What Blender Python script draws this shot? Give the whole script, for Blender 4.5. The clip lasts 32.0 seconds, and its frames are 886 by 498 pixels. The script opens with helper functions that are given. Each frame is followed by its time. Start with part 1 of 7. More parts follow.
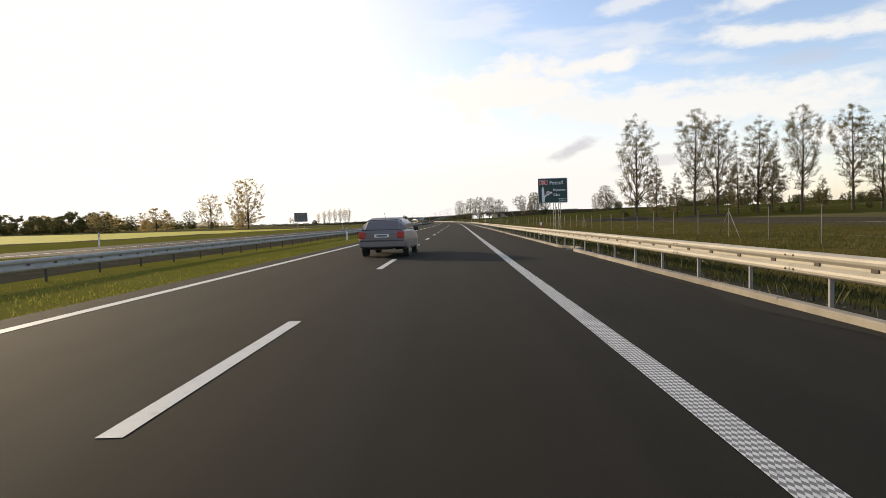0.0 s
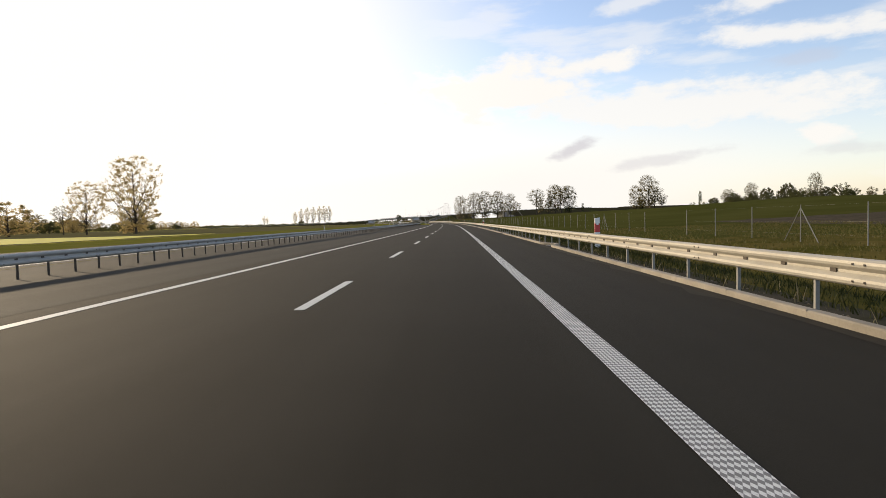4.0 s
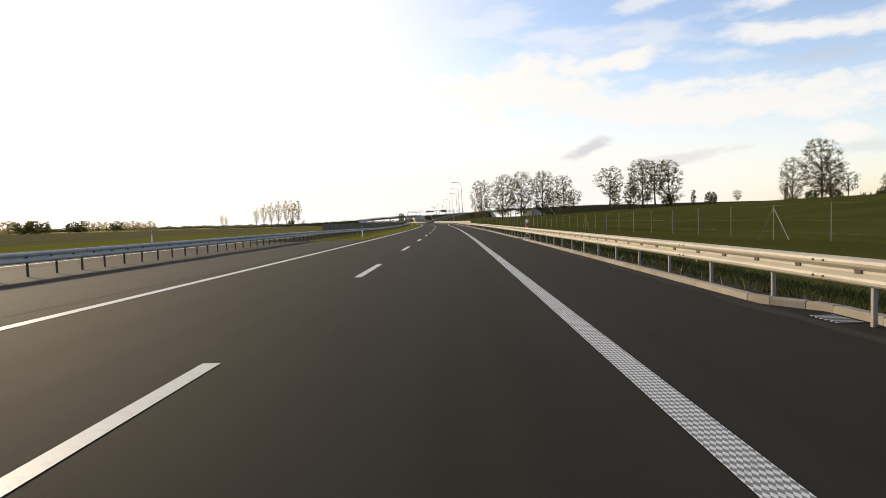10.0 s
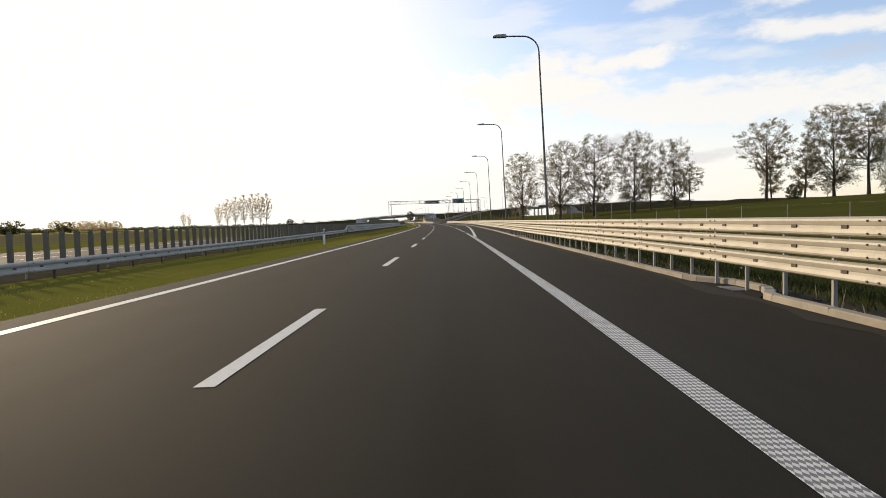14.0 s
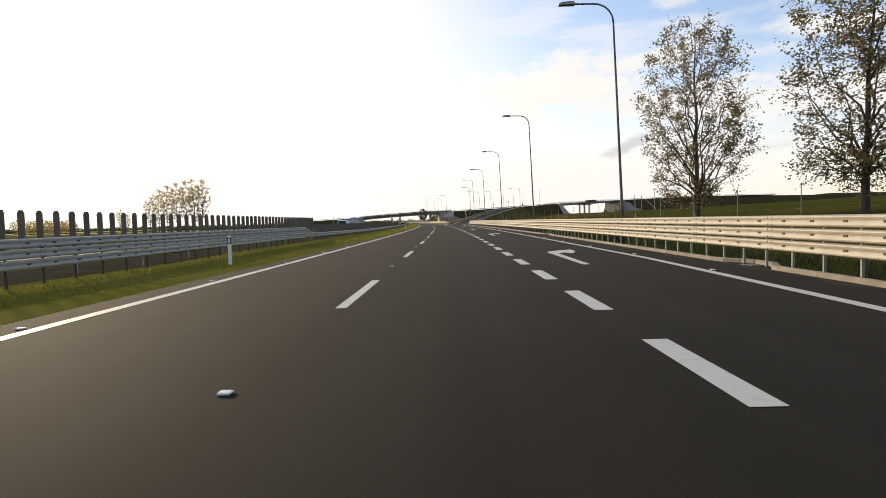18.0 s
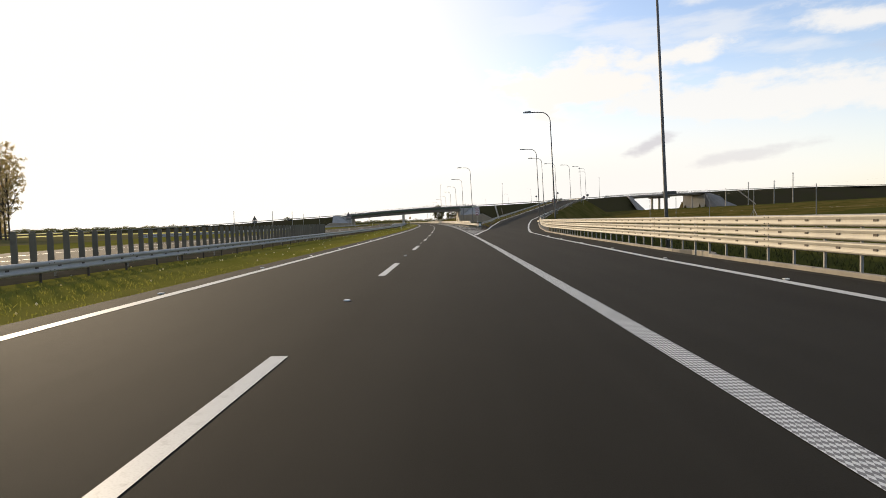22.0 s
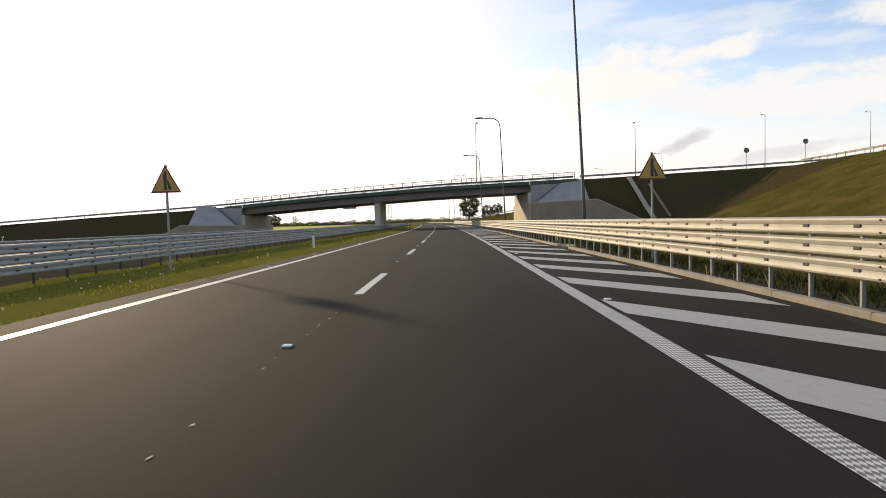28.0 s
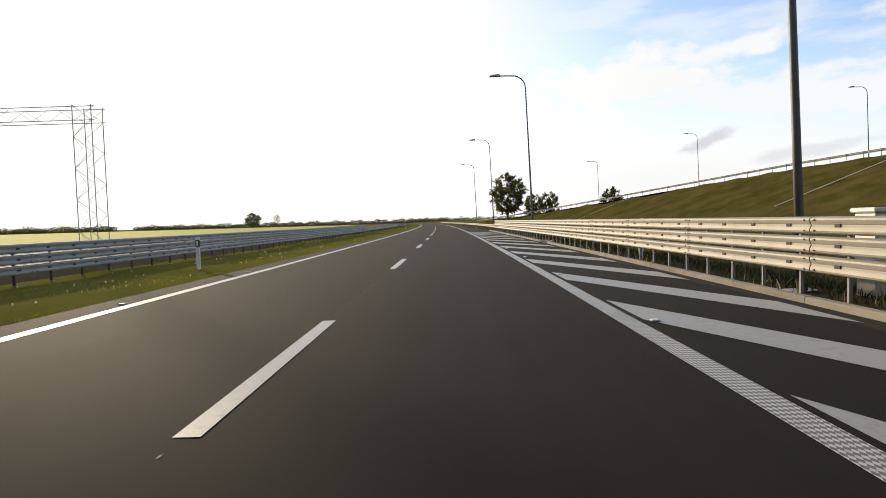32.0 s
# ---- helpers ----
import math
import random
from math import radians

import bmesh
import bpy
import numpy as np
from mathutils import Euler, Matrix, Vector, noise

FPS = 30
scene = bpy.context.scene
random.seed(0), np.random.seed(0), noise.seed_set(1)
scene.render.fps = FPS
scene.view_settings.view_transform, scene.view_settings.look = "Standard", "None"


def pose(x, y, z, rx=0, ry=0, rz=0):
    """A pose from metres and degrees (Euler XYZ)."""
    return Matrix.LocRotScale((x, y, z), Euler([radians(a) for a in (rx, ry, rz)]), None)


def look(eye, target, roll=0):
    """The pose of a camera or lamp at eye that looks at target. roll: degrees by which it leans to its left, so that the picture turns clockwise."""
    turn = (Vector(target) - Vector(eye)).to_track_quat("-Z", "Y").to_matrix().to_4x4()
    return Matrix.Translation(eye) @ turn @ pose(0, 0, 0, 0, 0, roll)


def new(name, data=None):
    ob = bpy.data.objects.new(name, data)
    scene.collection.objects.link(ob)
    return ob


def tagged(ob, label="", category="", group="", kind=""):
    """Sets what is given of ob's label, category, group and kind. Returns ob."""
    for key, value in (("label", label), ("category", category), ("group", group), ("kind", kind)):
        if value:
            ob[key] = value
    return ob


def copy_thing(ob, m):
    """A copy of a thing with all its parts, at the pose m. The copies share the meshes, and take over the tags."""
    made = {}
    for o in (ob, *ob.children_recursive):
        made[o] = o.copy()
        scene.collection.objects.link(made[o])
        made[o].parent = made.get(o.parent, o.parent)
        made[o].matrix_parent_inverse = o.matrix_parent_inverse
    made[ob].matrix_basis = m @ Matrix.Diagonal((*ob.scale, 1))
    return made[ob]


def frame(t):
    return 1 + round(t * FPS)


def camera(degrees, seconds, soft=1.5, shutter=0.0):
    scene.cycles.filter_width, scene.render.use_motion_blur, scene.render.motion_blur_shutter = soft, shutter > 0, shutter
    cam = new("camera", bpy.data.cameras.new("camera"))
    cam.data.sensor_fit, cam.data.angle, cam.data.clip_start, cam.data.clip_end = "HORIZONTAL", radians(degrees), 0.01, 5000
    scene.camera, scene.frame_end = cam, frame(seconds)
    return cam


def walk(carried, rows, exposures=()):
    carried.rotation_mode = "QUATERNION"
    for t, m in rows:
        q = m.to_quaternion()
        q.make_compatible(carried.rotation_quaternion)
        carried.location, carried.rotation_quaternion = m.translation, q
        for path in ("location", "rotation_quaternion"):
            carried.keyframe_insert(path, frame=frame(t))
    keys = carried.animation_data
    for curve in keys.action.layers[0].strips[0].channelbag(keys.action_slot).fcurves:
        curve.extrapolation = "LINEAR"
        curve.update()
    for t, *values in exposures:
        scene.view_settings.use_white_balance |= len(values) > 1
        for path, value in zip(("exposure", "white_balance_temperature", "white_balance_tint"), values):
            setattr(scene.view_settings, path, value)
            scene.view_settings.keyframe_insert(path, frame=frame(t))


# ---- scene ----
cam = camera(75.36, 32.0, soft=0.8)

# ---- the road's line: heading to the left in degrees along its length s, offset u to the right of the lane dashes ----
HEAD = (1.35376e-11, -4.49037e-08, 5.11254e-05, -0.00645539, 0.22777)


def heading(s):
    s = np.asarray(s, float)
    return np.polyval(HEAD, np.clip(s, 30, 920)) - 0.07892 + 0.0165 * np.clip(s - 920, 0, 700)


_S = np.arange(-3000.0, 5000.0, 1.0)
_H = np.radians(heading(_S + 0.5))
_X = np.concatenate([[0.0], np.cumsum(-np.sin(_H))])[:-1]
_Y = np.concatenate([[0.0], np.cumsum(np.cos(_H))])[:-1]
_X -= _X[3000]
_Y -= _Y[3000]


def road_xy(s, u):
    h = np.radians(heading(s))
    return np.interp(s, _S, _X) + u * np.cos(h), np.interp(s, _S, _Y) + u * np.sin(h)


def rp(s, u, z=0.0):
    x, y = road_xy(s, u)
    return Vector((float(x), float(y), float(z)))


def rm(s, u, z=0.0, turn=0.0):
    """Pose on the road: local x to the right, y ahead, z up."""
    return Matrix.Translation(rp(s, u, z)) @ pose(0, 0, 0, 0, 0, float(heading(s)) + turn)


# ---- camera path ----
EYE = 1.248
RUN = (7.237e-05, -0.00511387, 0.10381509, 28.41816105, 0.21023445)
SIDE_T = (0, 1, 2, 3, 4, 5, 6, 7, 9, 12, 13, 14, 14.5, 17, 20, 24, 28, 30, 32)
SIDE_U = (2.12, 2.19, 2.27, 2.37, 2.34, 2.28, 2.22, 2.18, 2.27, 2.23, 2.15, 1.98, 1.93, 1.68, 1.68, 1.68, 1.68, 1.71, 1.62)
YAW_T = (0, 6, 9, 12, 16, 30, 32)
YAW_D = (1.36, 1.34, 1.2, 1.12, 1.0, 0.97, 1.0)
rows = []
for i in range(33):
    s = float(np.polyval(RUN, i))
    p = rp(s, float(np.interp(i, SIDE_T, SIDE_U)), EYE)
    yaw = float(heading(s) + np.interp(i, YAW_T, YAW_D))
    rows.append((float(i), pose(p.x, p.y, p.z, 90 - 2.787, 1.56, yaw)))
walk(cam, rows, ((0.0, 0.0, 6750, 10), (30.2, 0.0, 6750, 10), (30.6, 0.25, 6500, 9), (31.0, 1.4, 5950, 6), (31.5, 1.45, 6050, 9), (31.8, 0.4, 6200, 9), (32.0, 0.0, 6380, 9)))

# ---- sky and sun ----
SUN_AZ, SUN_EL = 49.0, 13.5      # degrees left of +y, and above the horizon
sd = Vector((-math.sin(radians(SUN_AZ)) * math.cos(radians(SUN_EL)), math.cos(radians(SUN_AZ)) * math.cos(radians(SUN_EL)), math.sin(radians(SUN_EL))))
sun = new("sun", bpy.data.lights.new("sun", "SUN"))
sun.matrix_basis = look(sd * 50, (0, 0, 0))
sun.data.energy, sun.data.angle, sun.data.color = 4.9, radians(2.2), (1.0, 0.80, 0.55)

world = bpy.data.worlds.new("sky")
scene.world = world
world.use_nodes = True


class Nodes:
    """Short way to add nodes to a tree."""

    def __init__(self, tree):
        self.t = tree

    def add(self, kind, *ins, operation=None, clamp=False, blend=None):
        n = self.t.nodes.new(kind)
        if operation:
            n.operation = operation
        if clamp:
            n.use_clamp = True
        if blend:
            n.interpolation_type = blend
        for i, v in enumerate(ins):
            if v is None:
                continue
            self.put(n.inputs[i], v)
        return n

    def put(self, socket, v):
        if isinstance(v, bpy.types.NodeSocket):
            self.t.links.new(v, socket)
        elif isinstance(v, bpy.types.Node):
            self.t.links.new(v.outputs[0], socket)
        else:
            socket.default_value = v

    def math(self, op, a, b=None, c=None, clamp=False):
        return self.add("ShaderNodeMath", a, b, c, operation=op, clamp=clamp).outputs[0]

    def mix(self, fac, a, b):
        n = self.t.nodes.new("ShaderNodeMix")
        n.data_type = "RGBA"
        self.put(n.inputs[0], fac)
        self.put(n.inputs[6], a)
        self.put(n.inputs[7], b)
        return n.outputs[2]

    def ramp(self, x, lo, hi):
        n = self.add("ShaderNodeMapRange", x, lo, hi, 0.0, 1.0, blend="SMOOTHSTEP")
        return n.outputs[0]


def build_sky():
    t = world.node_tree
    t.nodes.clear()
    n = Nodes(t)
    out = n.add("ShaderNodeOutputWorld")
    sky = n.add("ShaderNodeTexSky")
    sky.sky_type, sky.sun_disc, sky.sun_elevation, sky.sun_rotation = "NISHITA", False, radians(SUN_EL), radians(-SUN_AZ)
    sky.altitude, sky.air_density, sky.dust_density, sky.ozone_density = 100.0, 1.0, 1.0, 1.5
    way = n.add("ShaderNodeTexCoord").outputs["Generated"]
    xyz = n.add("ShaderNodeSeparateXYZ", way)
    z = xyz.outputs[2]
    # haze round the sun and along the horizon
    to_sun = n.add("ShaderNodeVectorMath", way, tuple(sd), operation="DOT_PRODUCT").outputs["Value"]
    glow = n.ramp(to_sun, SKY["glow"][0], SKY["glow"][1])
    low = n.math("MULTIPLY", n.math("SUBTRACT", 1.0, n.ramp(z, SKY["low"][0], SKY["low"][1])), n.math("ADD", 0.3, n.math("MULTIPLY", n.ramp(to_sun, 0.0, 0.5), 0.7)))
    # thin streaky cloud
    flat = n.add("ShaderNodeMapping", way, None, None, (3.0, 3.0, 14.0))
    streak = n.add("ShaderNodeTexNoise", flat, None, 1.3, 6.0, 0.55).outputs[0]
    cirrus = n.math("MULTIPLY", n.ramp(streak, 0.47, 0.64), SKY["cirrus"])
    fac = n.math("MAXIMUM", n.math("MAXIMUM", glow, low), cirrus)
    wob = n.add("ShaderNodeTexNoise", n.add("ShaderNodeMapping", way, None, None, (1.0, 1.0, 2.2)), None, 13.0, 8.0, 0.62).outputs[0]
    # single clouds: azimuth to the left, elevation, half width, half height, tilt, weight
    az = n.math("ARCTAN2", n.math("MULTIPLY", xyz.outputs[0], -1.0), xyz.outputs[1])
    el = n.math("ARCSINE", z)
    dark = None
    for a, e, w, h, tilt, weight, grey in SKY["clouds"]:
        da = n.math("SUBTRACT", az, radians(a))
        de = n.math("SUBTRACT", n.math("SUBTRACT", el, radians(e)), n.math("MULTIPLY", da, tilt))
        r = n.math("SQRT", n.math("ADD", n.math("POWER", n.math("DIVIDE", da, radians(w)), 2.0), n.math("POWER", n.math("DIVIDE", de, radians(h)), 2.0)))
        r = n.math("ADD", r, n.math("MULTIPLY", n.math("SUBTRACT", wob, 0.5), 2.6))
        m = n.math("MULTIPLY", n.math("SUBTRACT", 1.0, n.ramp(r, 0.4, 1.25)), weight)
        if grey:
            dark = m if dark is None else n.math("MAXIMUM", dark, m)
        else:
            fac = n.math("MAXIMUM", fac, m)
    base = n.add("ShaderNodeVectorMath", sky.outputs[0], None, operation="SCALE")
    base.inputs["Scale"].default_value = SKY["blue"]
    base = n.add("ShaderNodeVectorMath", base.outputs[0], (1.06, 0.97, 1.02), operation="MULTIPLY")
    col = n.mix(fac, base.outputs[0], n.mix(glow, SKY["cloud"], SKY["bright"]))
    col = n.mix(dark, col, SKY["grey"])
    bg = n.add("ShaderNodeBackground", col, 1.0)
    t.links.new(bg.outputs[0], out.inputs[0])


SKY = dict(glow=(0.54, 0.9), low=(0.05, 0.26), cirrus=0.5, blue=0.26, cloud=(0.98, 0.966, 0.945, 1), bright=(1.12, 1.09, 1.035, 1), grey=(0.62, 0.6, 0.66, 1),
           clouds=((-20.0, 9.8, 24.0, 2.3, 0.03, 0.88, False), (-12.0, 14.0, 7.5, 1.15, -0.12, 0.95, False), (-3.0, 12.2, 11.0, 2.8, -0.05, 1.0, False), (-31.0, 14.7, 7.5, 1.0, 0.05, 0.85, False),
                   (-32.0, 6.2, 2.2, 1.2, 0.0, 0.95, False), (-30.5, 12.6, 3.2, 0.7, 0.0, 0.3, True), (-11.6, 6.5, 2.2, 0.75, -0.3, 0.7, True), (-20.0, 5.1, 4.5, 0.65, -0.12, 0.42, True), (-33.5, 5.0, 3.0, 0.6, 0.0, 0.3, True),
                   (-29.0, 18.0, 7.0, 0.9, -0.1, 0.8, False), (-19.0, 19.3, 6.0, 0.7, -0.1, 0.6, False)))
build_sky()

# ---- materials ----
MATS = {}


def mat(name, base, rough=0.7, metal=0.0, other=None, scale=2.0, fine=60.0, vary=0.5, bump=0.0, spec=0.5, glass=0.0, rand=0.0):
    """A procedural surface: two colours blended by coarse and fine noise in metres, with relief; rand: spread from piece to piece."""
    if name in MATS:
        return MATS[name]
    m = bpy.data.materials.new(name)
    m.use_nodes = True
    n = Nodes(m.node_tree)
    b = m.node_tree.nodes["Principled BSDF"]
    pos = n.add("ShaderNodeTexCoord").outputs["Object"] if rand == 0 else n.add("ShaderNodeNewGeometry").outputs["Position"]
    a = n.add("ShaderNodeTexNoise", pos, None, scale, 4.0, 0.6).outputs[0]
    f = n.add("ShaderNodeTexNoise", pos, None, fine, 3.0, 0.6).outputs[0]
    mixf = n.math("ADD", n.math("MULTIPLY", n.ramp(a, 0.3, 0.7), vary), n.math("MULTIPLY", n.math("SUBTRACT", f, 0.5), vary), clamp=True)
    other = other or tuple(c * 0.7 for c in base)
    col = n.mix(mixf, (*base, 1), (*other, 1))
    if rand:
        r = n.add("ShaderNodeObjectInfo").outputs["Random"]
        hsv = n.add("ShaderNodeHueSaturation", None, None, n.math("ADD", 1 - rand / 2, n.math("MULTIPLY", r, rand)), None, col)
        col = hsv.outputs[0]
    n.put(b.inputs["Base Color"], col)
    n.put(b.inputs["Roughness"], n.math("ADD", rough - 0.06, n.math("MULTIPLY", f, 0.12), clamp=True))
    b.inputs["Metallic"].default_value = metal
    b.inputs["Specular IOR Level"].default_value = spec
    if glass:
        b.inputs["Transmission Weight"].default_value = glass
    if bump:
        bn = n.add("ShaderNodeBump", bump, 0.02, None, f)
        n.put(bn.inputs["Height"], f)
        n.put(b.inputs["Normal"], bn)
    MATS[name] = m
    return m


def strip_mat(name, base, other, holes):
    """Road paint with wear; holes: the open knobbly pattern of a profiled line, in the strip's own metres."""
    m = bpy.data.materials.new(name)
    m.use_nodes = True
    n = Nodes(m.node_tree)
    b = m.node_tree.nodes["Principled BSDF"]
    uv = n.add("ShaderNodeUVMap").outputs[0]
    xy = n.add("ShaderNodeSeparateXYZ", uv)
    wear = n.add("ShaderNodeTexNoise", uv, None, 9.0, 5.0, 0.65).outputs[0]
    grain = n.add("ShaderNodeTexNoise", uv, None, 70.0, 3.0, 0.6).outputs[0]
    f = n.math("MULTIPLY", n.ramp(wear, 0.5, 0.8), 0.55)
    f = n.math("ADD", f, n.math("MULTIPLY", n.ramp(grain, 0.45, 0.75), 0.35), clamp=True)
    if holes:
        sx = n.math("SINE", n.math("MULTIPLY", n.math("ADD", xy.outputs[0], n.math("MULTIPLY", xy.outputs[1], 2.2)), 2 * math.pi / 0.15))
        sy = n.math("SINE", n.math("MULTIPLY", n.math("SUBTRACT", xy.outputs[0], n.math("MULTIPLY", xy.outputs[1], 2.2)), 2 * math.pi / 0.15))
        f = n.math("MAXIMUM", f, n.math("MULTIPLY", n.ramp(n.math("MULTIPLY", sx, sy), -0.22, 0.12), 0.9))
    n.put(b.inputs["Base Color"], n.mix(f, (*base, 1), (*other, 1)))
    b.inputs["Roughness"].default_value = 0.6
    return m


def asphalt_mat(name, base, other):
    """Asphalt in the strip's own metres: wheel tracks along it, patches, stone grain."""
    m = bpy.data.materials.new(name)
    m.use_nodes = True
    n = Nodes(m.node_tree)
    b = m.node_tree.nodes["Principled BSDF"]
    uv = n.add("ShaderNodeUVMap").outputs[0]
    longways = n.add("ShaderNodeMapping", uv, None, None, (0.02, 1.3, 1.0))
    tracks = n.add("ShaderNodeTexNoise", longways, None, 1.0, 4.0, 0.5).outputs[0]
    patch = n.add("ShaderNodeTexNoise", uv, None, 0.35, 5.0, 0.6).outputs[0]
    grain = n.add("ShaderNodeTexNoise", uv, None, 90.0, 3.0, 0.7).outputs[0]
    f = n.math("ADD", n.math("MULTIPLY", n.ramp(tracks, 0.3, 0.7), 0.5), n.math("MULTIPLY", n.ramp(patch, 0.3, 0.7), 0.3))
    f = n.math("ADD", f, n.math("MULTIPLY", n.math("SUBTRACT", grain, 0.5), 0.9), clamp=True)
    n.put(b.inputs["Base Color"], n.mix(f, (*base, 1), (*other, 1)))
    n.put(b.inputs["Roughness"], n.math("ADD", 0.78, n.math("MULTIPLY", grain, 0.25)))
    b.inputs["Specular IOR Level"].default_value = 0.08
    bn = n.add("ShaderNodeBump", 0.25, 0.01)
    n.put(bn.inputs["Height"], grain)
    n.put(b.inputs["Normal"], bn)
    return m


ASPHALT = asphalt_mat("asphalt", (0.0176, 0.0160, 0.0122), (0.0266, 0.0243, 0.0188))
ASPHALT_OLD = asphalt_mat("asphalt_pale", (0.025, 0.0242, 0.0212), (0.036, 0.0345, 0.030))
PAINT = strip_mat("road_paint", (0.52, 0.52, 0.49), (0.24, 0.23, 0.215), False)
PAINT_WORN = strip_mat("road_paint_worn", (0.37, 0.37, 0.345), (0.17, 0.165, 0.15), False)
PAINT_RIB = strip_mat("road_paint_ribbed", (0.62, 0.62, 0.585), (0.095, 0.09, 0.082), True)
STEEL = mat("galvanised_steel", (0.375, 0.35, 0.292), 0.66, 0.2, (0.27, 0.25, 0.208), 0.9, 40, 0.75, 0.05)
# Greyer copy of galvanised steel with the median rails' shade in its colour
STEEL_SHADE = mat("shaded_steel", (0.37, 0.365, 0.345), 0.7, 0.1, (0.28, 0.278, 0.265), 1.5, 40, 0.6, 0.05)
STEEL_POST = mat("post_steel", (0.22, 0.212, 0.19), 0.6, 0.2, (0.16, 0.155, 0.145), 1.5, 40, 0.6, 0.05)
# Shade put into colour for slot holes and median posts; also on bolts
SHADE_DARK = mat("shade_dark_steel", (0.07, 0.055, 0.04), 0.8, 0.2, (0.05, 0.042, 0.034), 3, 40, 0.5)
STEEL_DARK = mat("weathered_steel", (0.30, 0.29, 0.27), 0.6, 0.4, (0.22, 0.21, 0.2), 2, 40, 0.5)
POLE = mat("lamp_pole_steel", (0.115, 0.113, 0.11), 0.55, 0.3, (0.085, 0.085, 0.083), 1.5, 30, 0.4)
# Railing steel darkened: its backlit silhouette put into the colour
RAILING = mat("silhouette_dark_steel", (0.10, 0.098, 0.095), 0.6, 0.3, (0.07, 0.07, 0.068), 2, 40, 0.5)
SCREEN = mat("dark_screen_sheet", (0.042, 0.04, 0.038), 0.8, 0, (0.03, 0.028, 0.027), 1, 20, 0.5)
CONCRETE = mat("concrete", (0.50, 0.445, 0.36), 0.85, 0, (0.42, 0.37, 0.295), 0.6, 25, 0.6, 0.15)
CONCRETE_BROWN = mat("brown_washed_concrete", (0.315, 0.25, 0.17), 0.9, 0, (0.235, 0.185, 0.125), 0.5, 22, 0.7, 0.2)
CONCRETE_GREY = mat("grey_paving_concrete", (0.34, 0.325, 0.305), 0.88, 0, (0.25, 0.24, 0.23), 0.7, 20, 0.7, 0.15)
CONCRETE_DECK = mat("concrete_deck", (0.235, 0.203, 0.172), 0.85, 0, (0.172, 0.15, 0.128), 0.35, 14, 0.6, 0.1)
KERB = mat("kerb_concrete", (0.265, 0.235, 0.185), 0.9, 0, (0.185, 0.162, 0.125), 1.5, 30, 0.8, 0.2, rand=0.3)
GREEN_TRIM = mat("green_painted_trim", (0.062, 0.088, 0.046), 0.65, 0, (0.045, 0.064, 0.035), 0.5, 20, 0.5)
GRASS = mat("grass", (0.118, 0.116, 0.021), 0.95, 0, (0.152, 0.136, 0.034), 0.25, 9, 0.9, 0.6, 0.0)
FIELD = mat("young_field", (0.050, 0.053, 0.013), 0.95, 0, (0.068, 0.067, 0.019), 0.06, 3, 0.9, 0.5, 0.0)
FIELD_DULL = mat("dull_field", (0.135, 0.115, 0.055), 0.95, 0, (0.10, 0.09, 0.038), 0.05, 2, 0.9, 0.5, 0.0)
BANK_GRASS = mat("rough_bank_grass", (0.058, 0.055, 0.012), 0.95, 0, (0.112, 0.086, 0.027), 0.3, 5, 1.0, 0.6, 0.0)
# Dry brown bank grass, darkened: the crossing bank's shade in its colour
BANK_SHADE = mat("shaded_dry_bank_grass", (0.058, 0.045, 0.024), 0.95, 0, (0.055, 0.047, 0.020), 0.07, 5, 0.95, 0.6, 0.0)
RAPE = mat("rape_in_flower", (0.46, 0.40, 0.03), 0.95, 0, (0.32, 0.31, 0.04), 0.2, 4, 0.9, 0.5, 0.1)
SOIL = mat("bare_soil", (0.088, 0.070, 0.050), 0.95, 0, (0.052, 0.048, 0.034), 0.9, 14, 0.9, 0.6, 0.0)
GRAVEL = mat("gravel_verge", (0.068, 0.060, 0.046), 0.95, 0, (0.045, 0.044, 0.027), 0.8, 25, 0.9, 0.6, 0.0)
BARK = mat("bark", (0.085, 0.068, 0.05), 0.95, 0, (0.05, 0.042, 0.034), 2, 25, 0.8, 0.4, 0.1)
WHITE = mat("white_plastic", (0.75, 0.75, 0.72), 0.5, 0, (0.6, 0.6, 0.56), 3, 40, 0.3)
BLACK = mat("black_plastic", (0.03, 0.03, 0.03), 0.5, 0, (0.045, 0.045, 0.045), 3, 40, 0.5)
# Red sheeting darkened for backlit signs: shade put into the colour
RED_SHADED = mat("shaded_red_sheeting", (0.17, 0.028, 0.032), 0.5, 0, (0.13, 0.024, 0.028), 3, 40, 0.4)
RED = mat("red_sheeting", (0.50, 0.045, 0.04), 0.5, 0, (0.40, 0.04, 0.04), 3, 40, 0.4)
SIGN_GREEN = mat("green_sign_sheeting", (0.012, 0.052, 0.050), 0.45, 0, (0.010, 0.042, 0.042), 3, 40, 0.4)
SIGN_WHITE = mat("white_sheeting", (0.78, 0.78, 0.76), 0.5, 0, (0.66, 0.66, 0.64), 3, 40, 0.3)
SIGN_YELLOW = mat("yellow_sheeting", (0.50, 0.29, 0.05), 0.5, 0, (0.42, 0.24, 0.045), 3, 40, 0.4)
# Grey for real sign backs, and for backlit faces as painted shade
SIGN_GREY = mat("grey_back_and_shaded_face", (0.15, 0.143, 0.135), 0.6, 0.1, (0.115, 0.11, 0.105), 2, 30, 0.4)
SLAT = mat("antiglare_plastic", (0.112, 0.10, 0.07), 0.7, 0, (0.085, 0.075, 0.052), 2, 30, 0.5, rand=0.3)


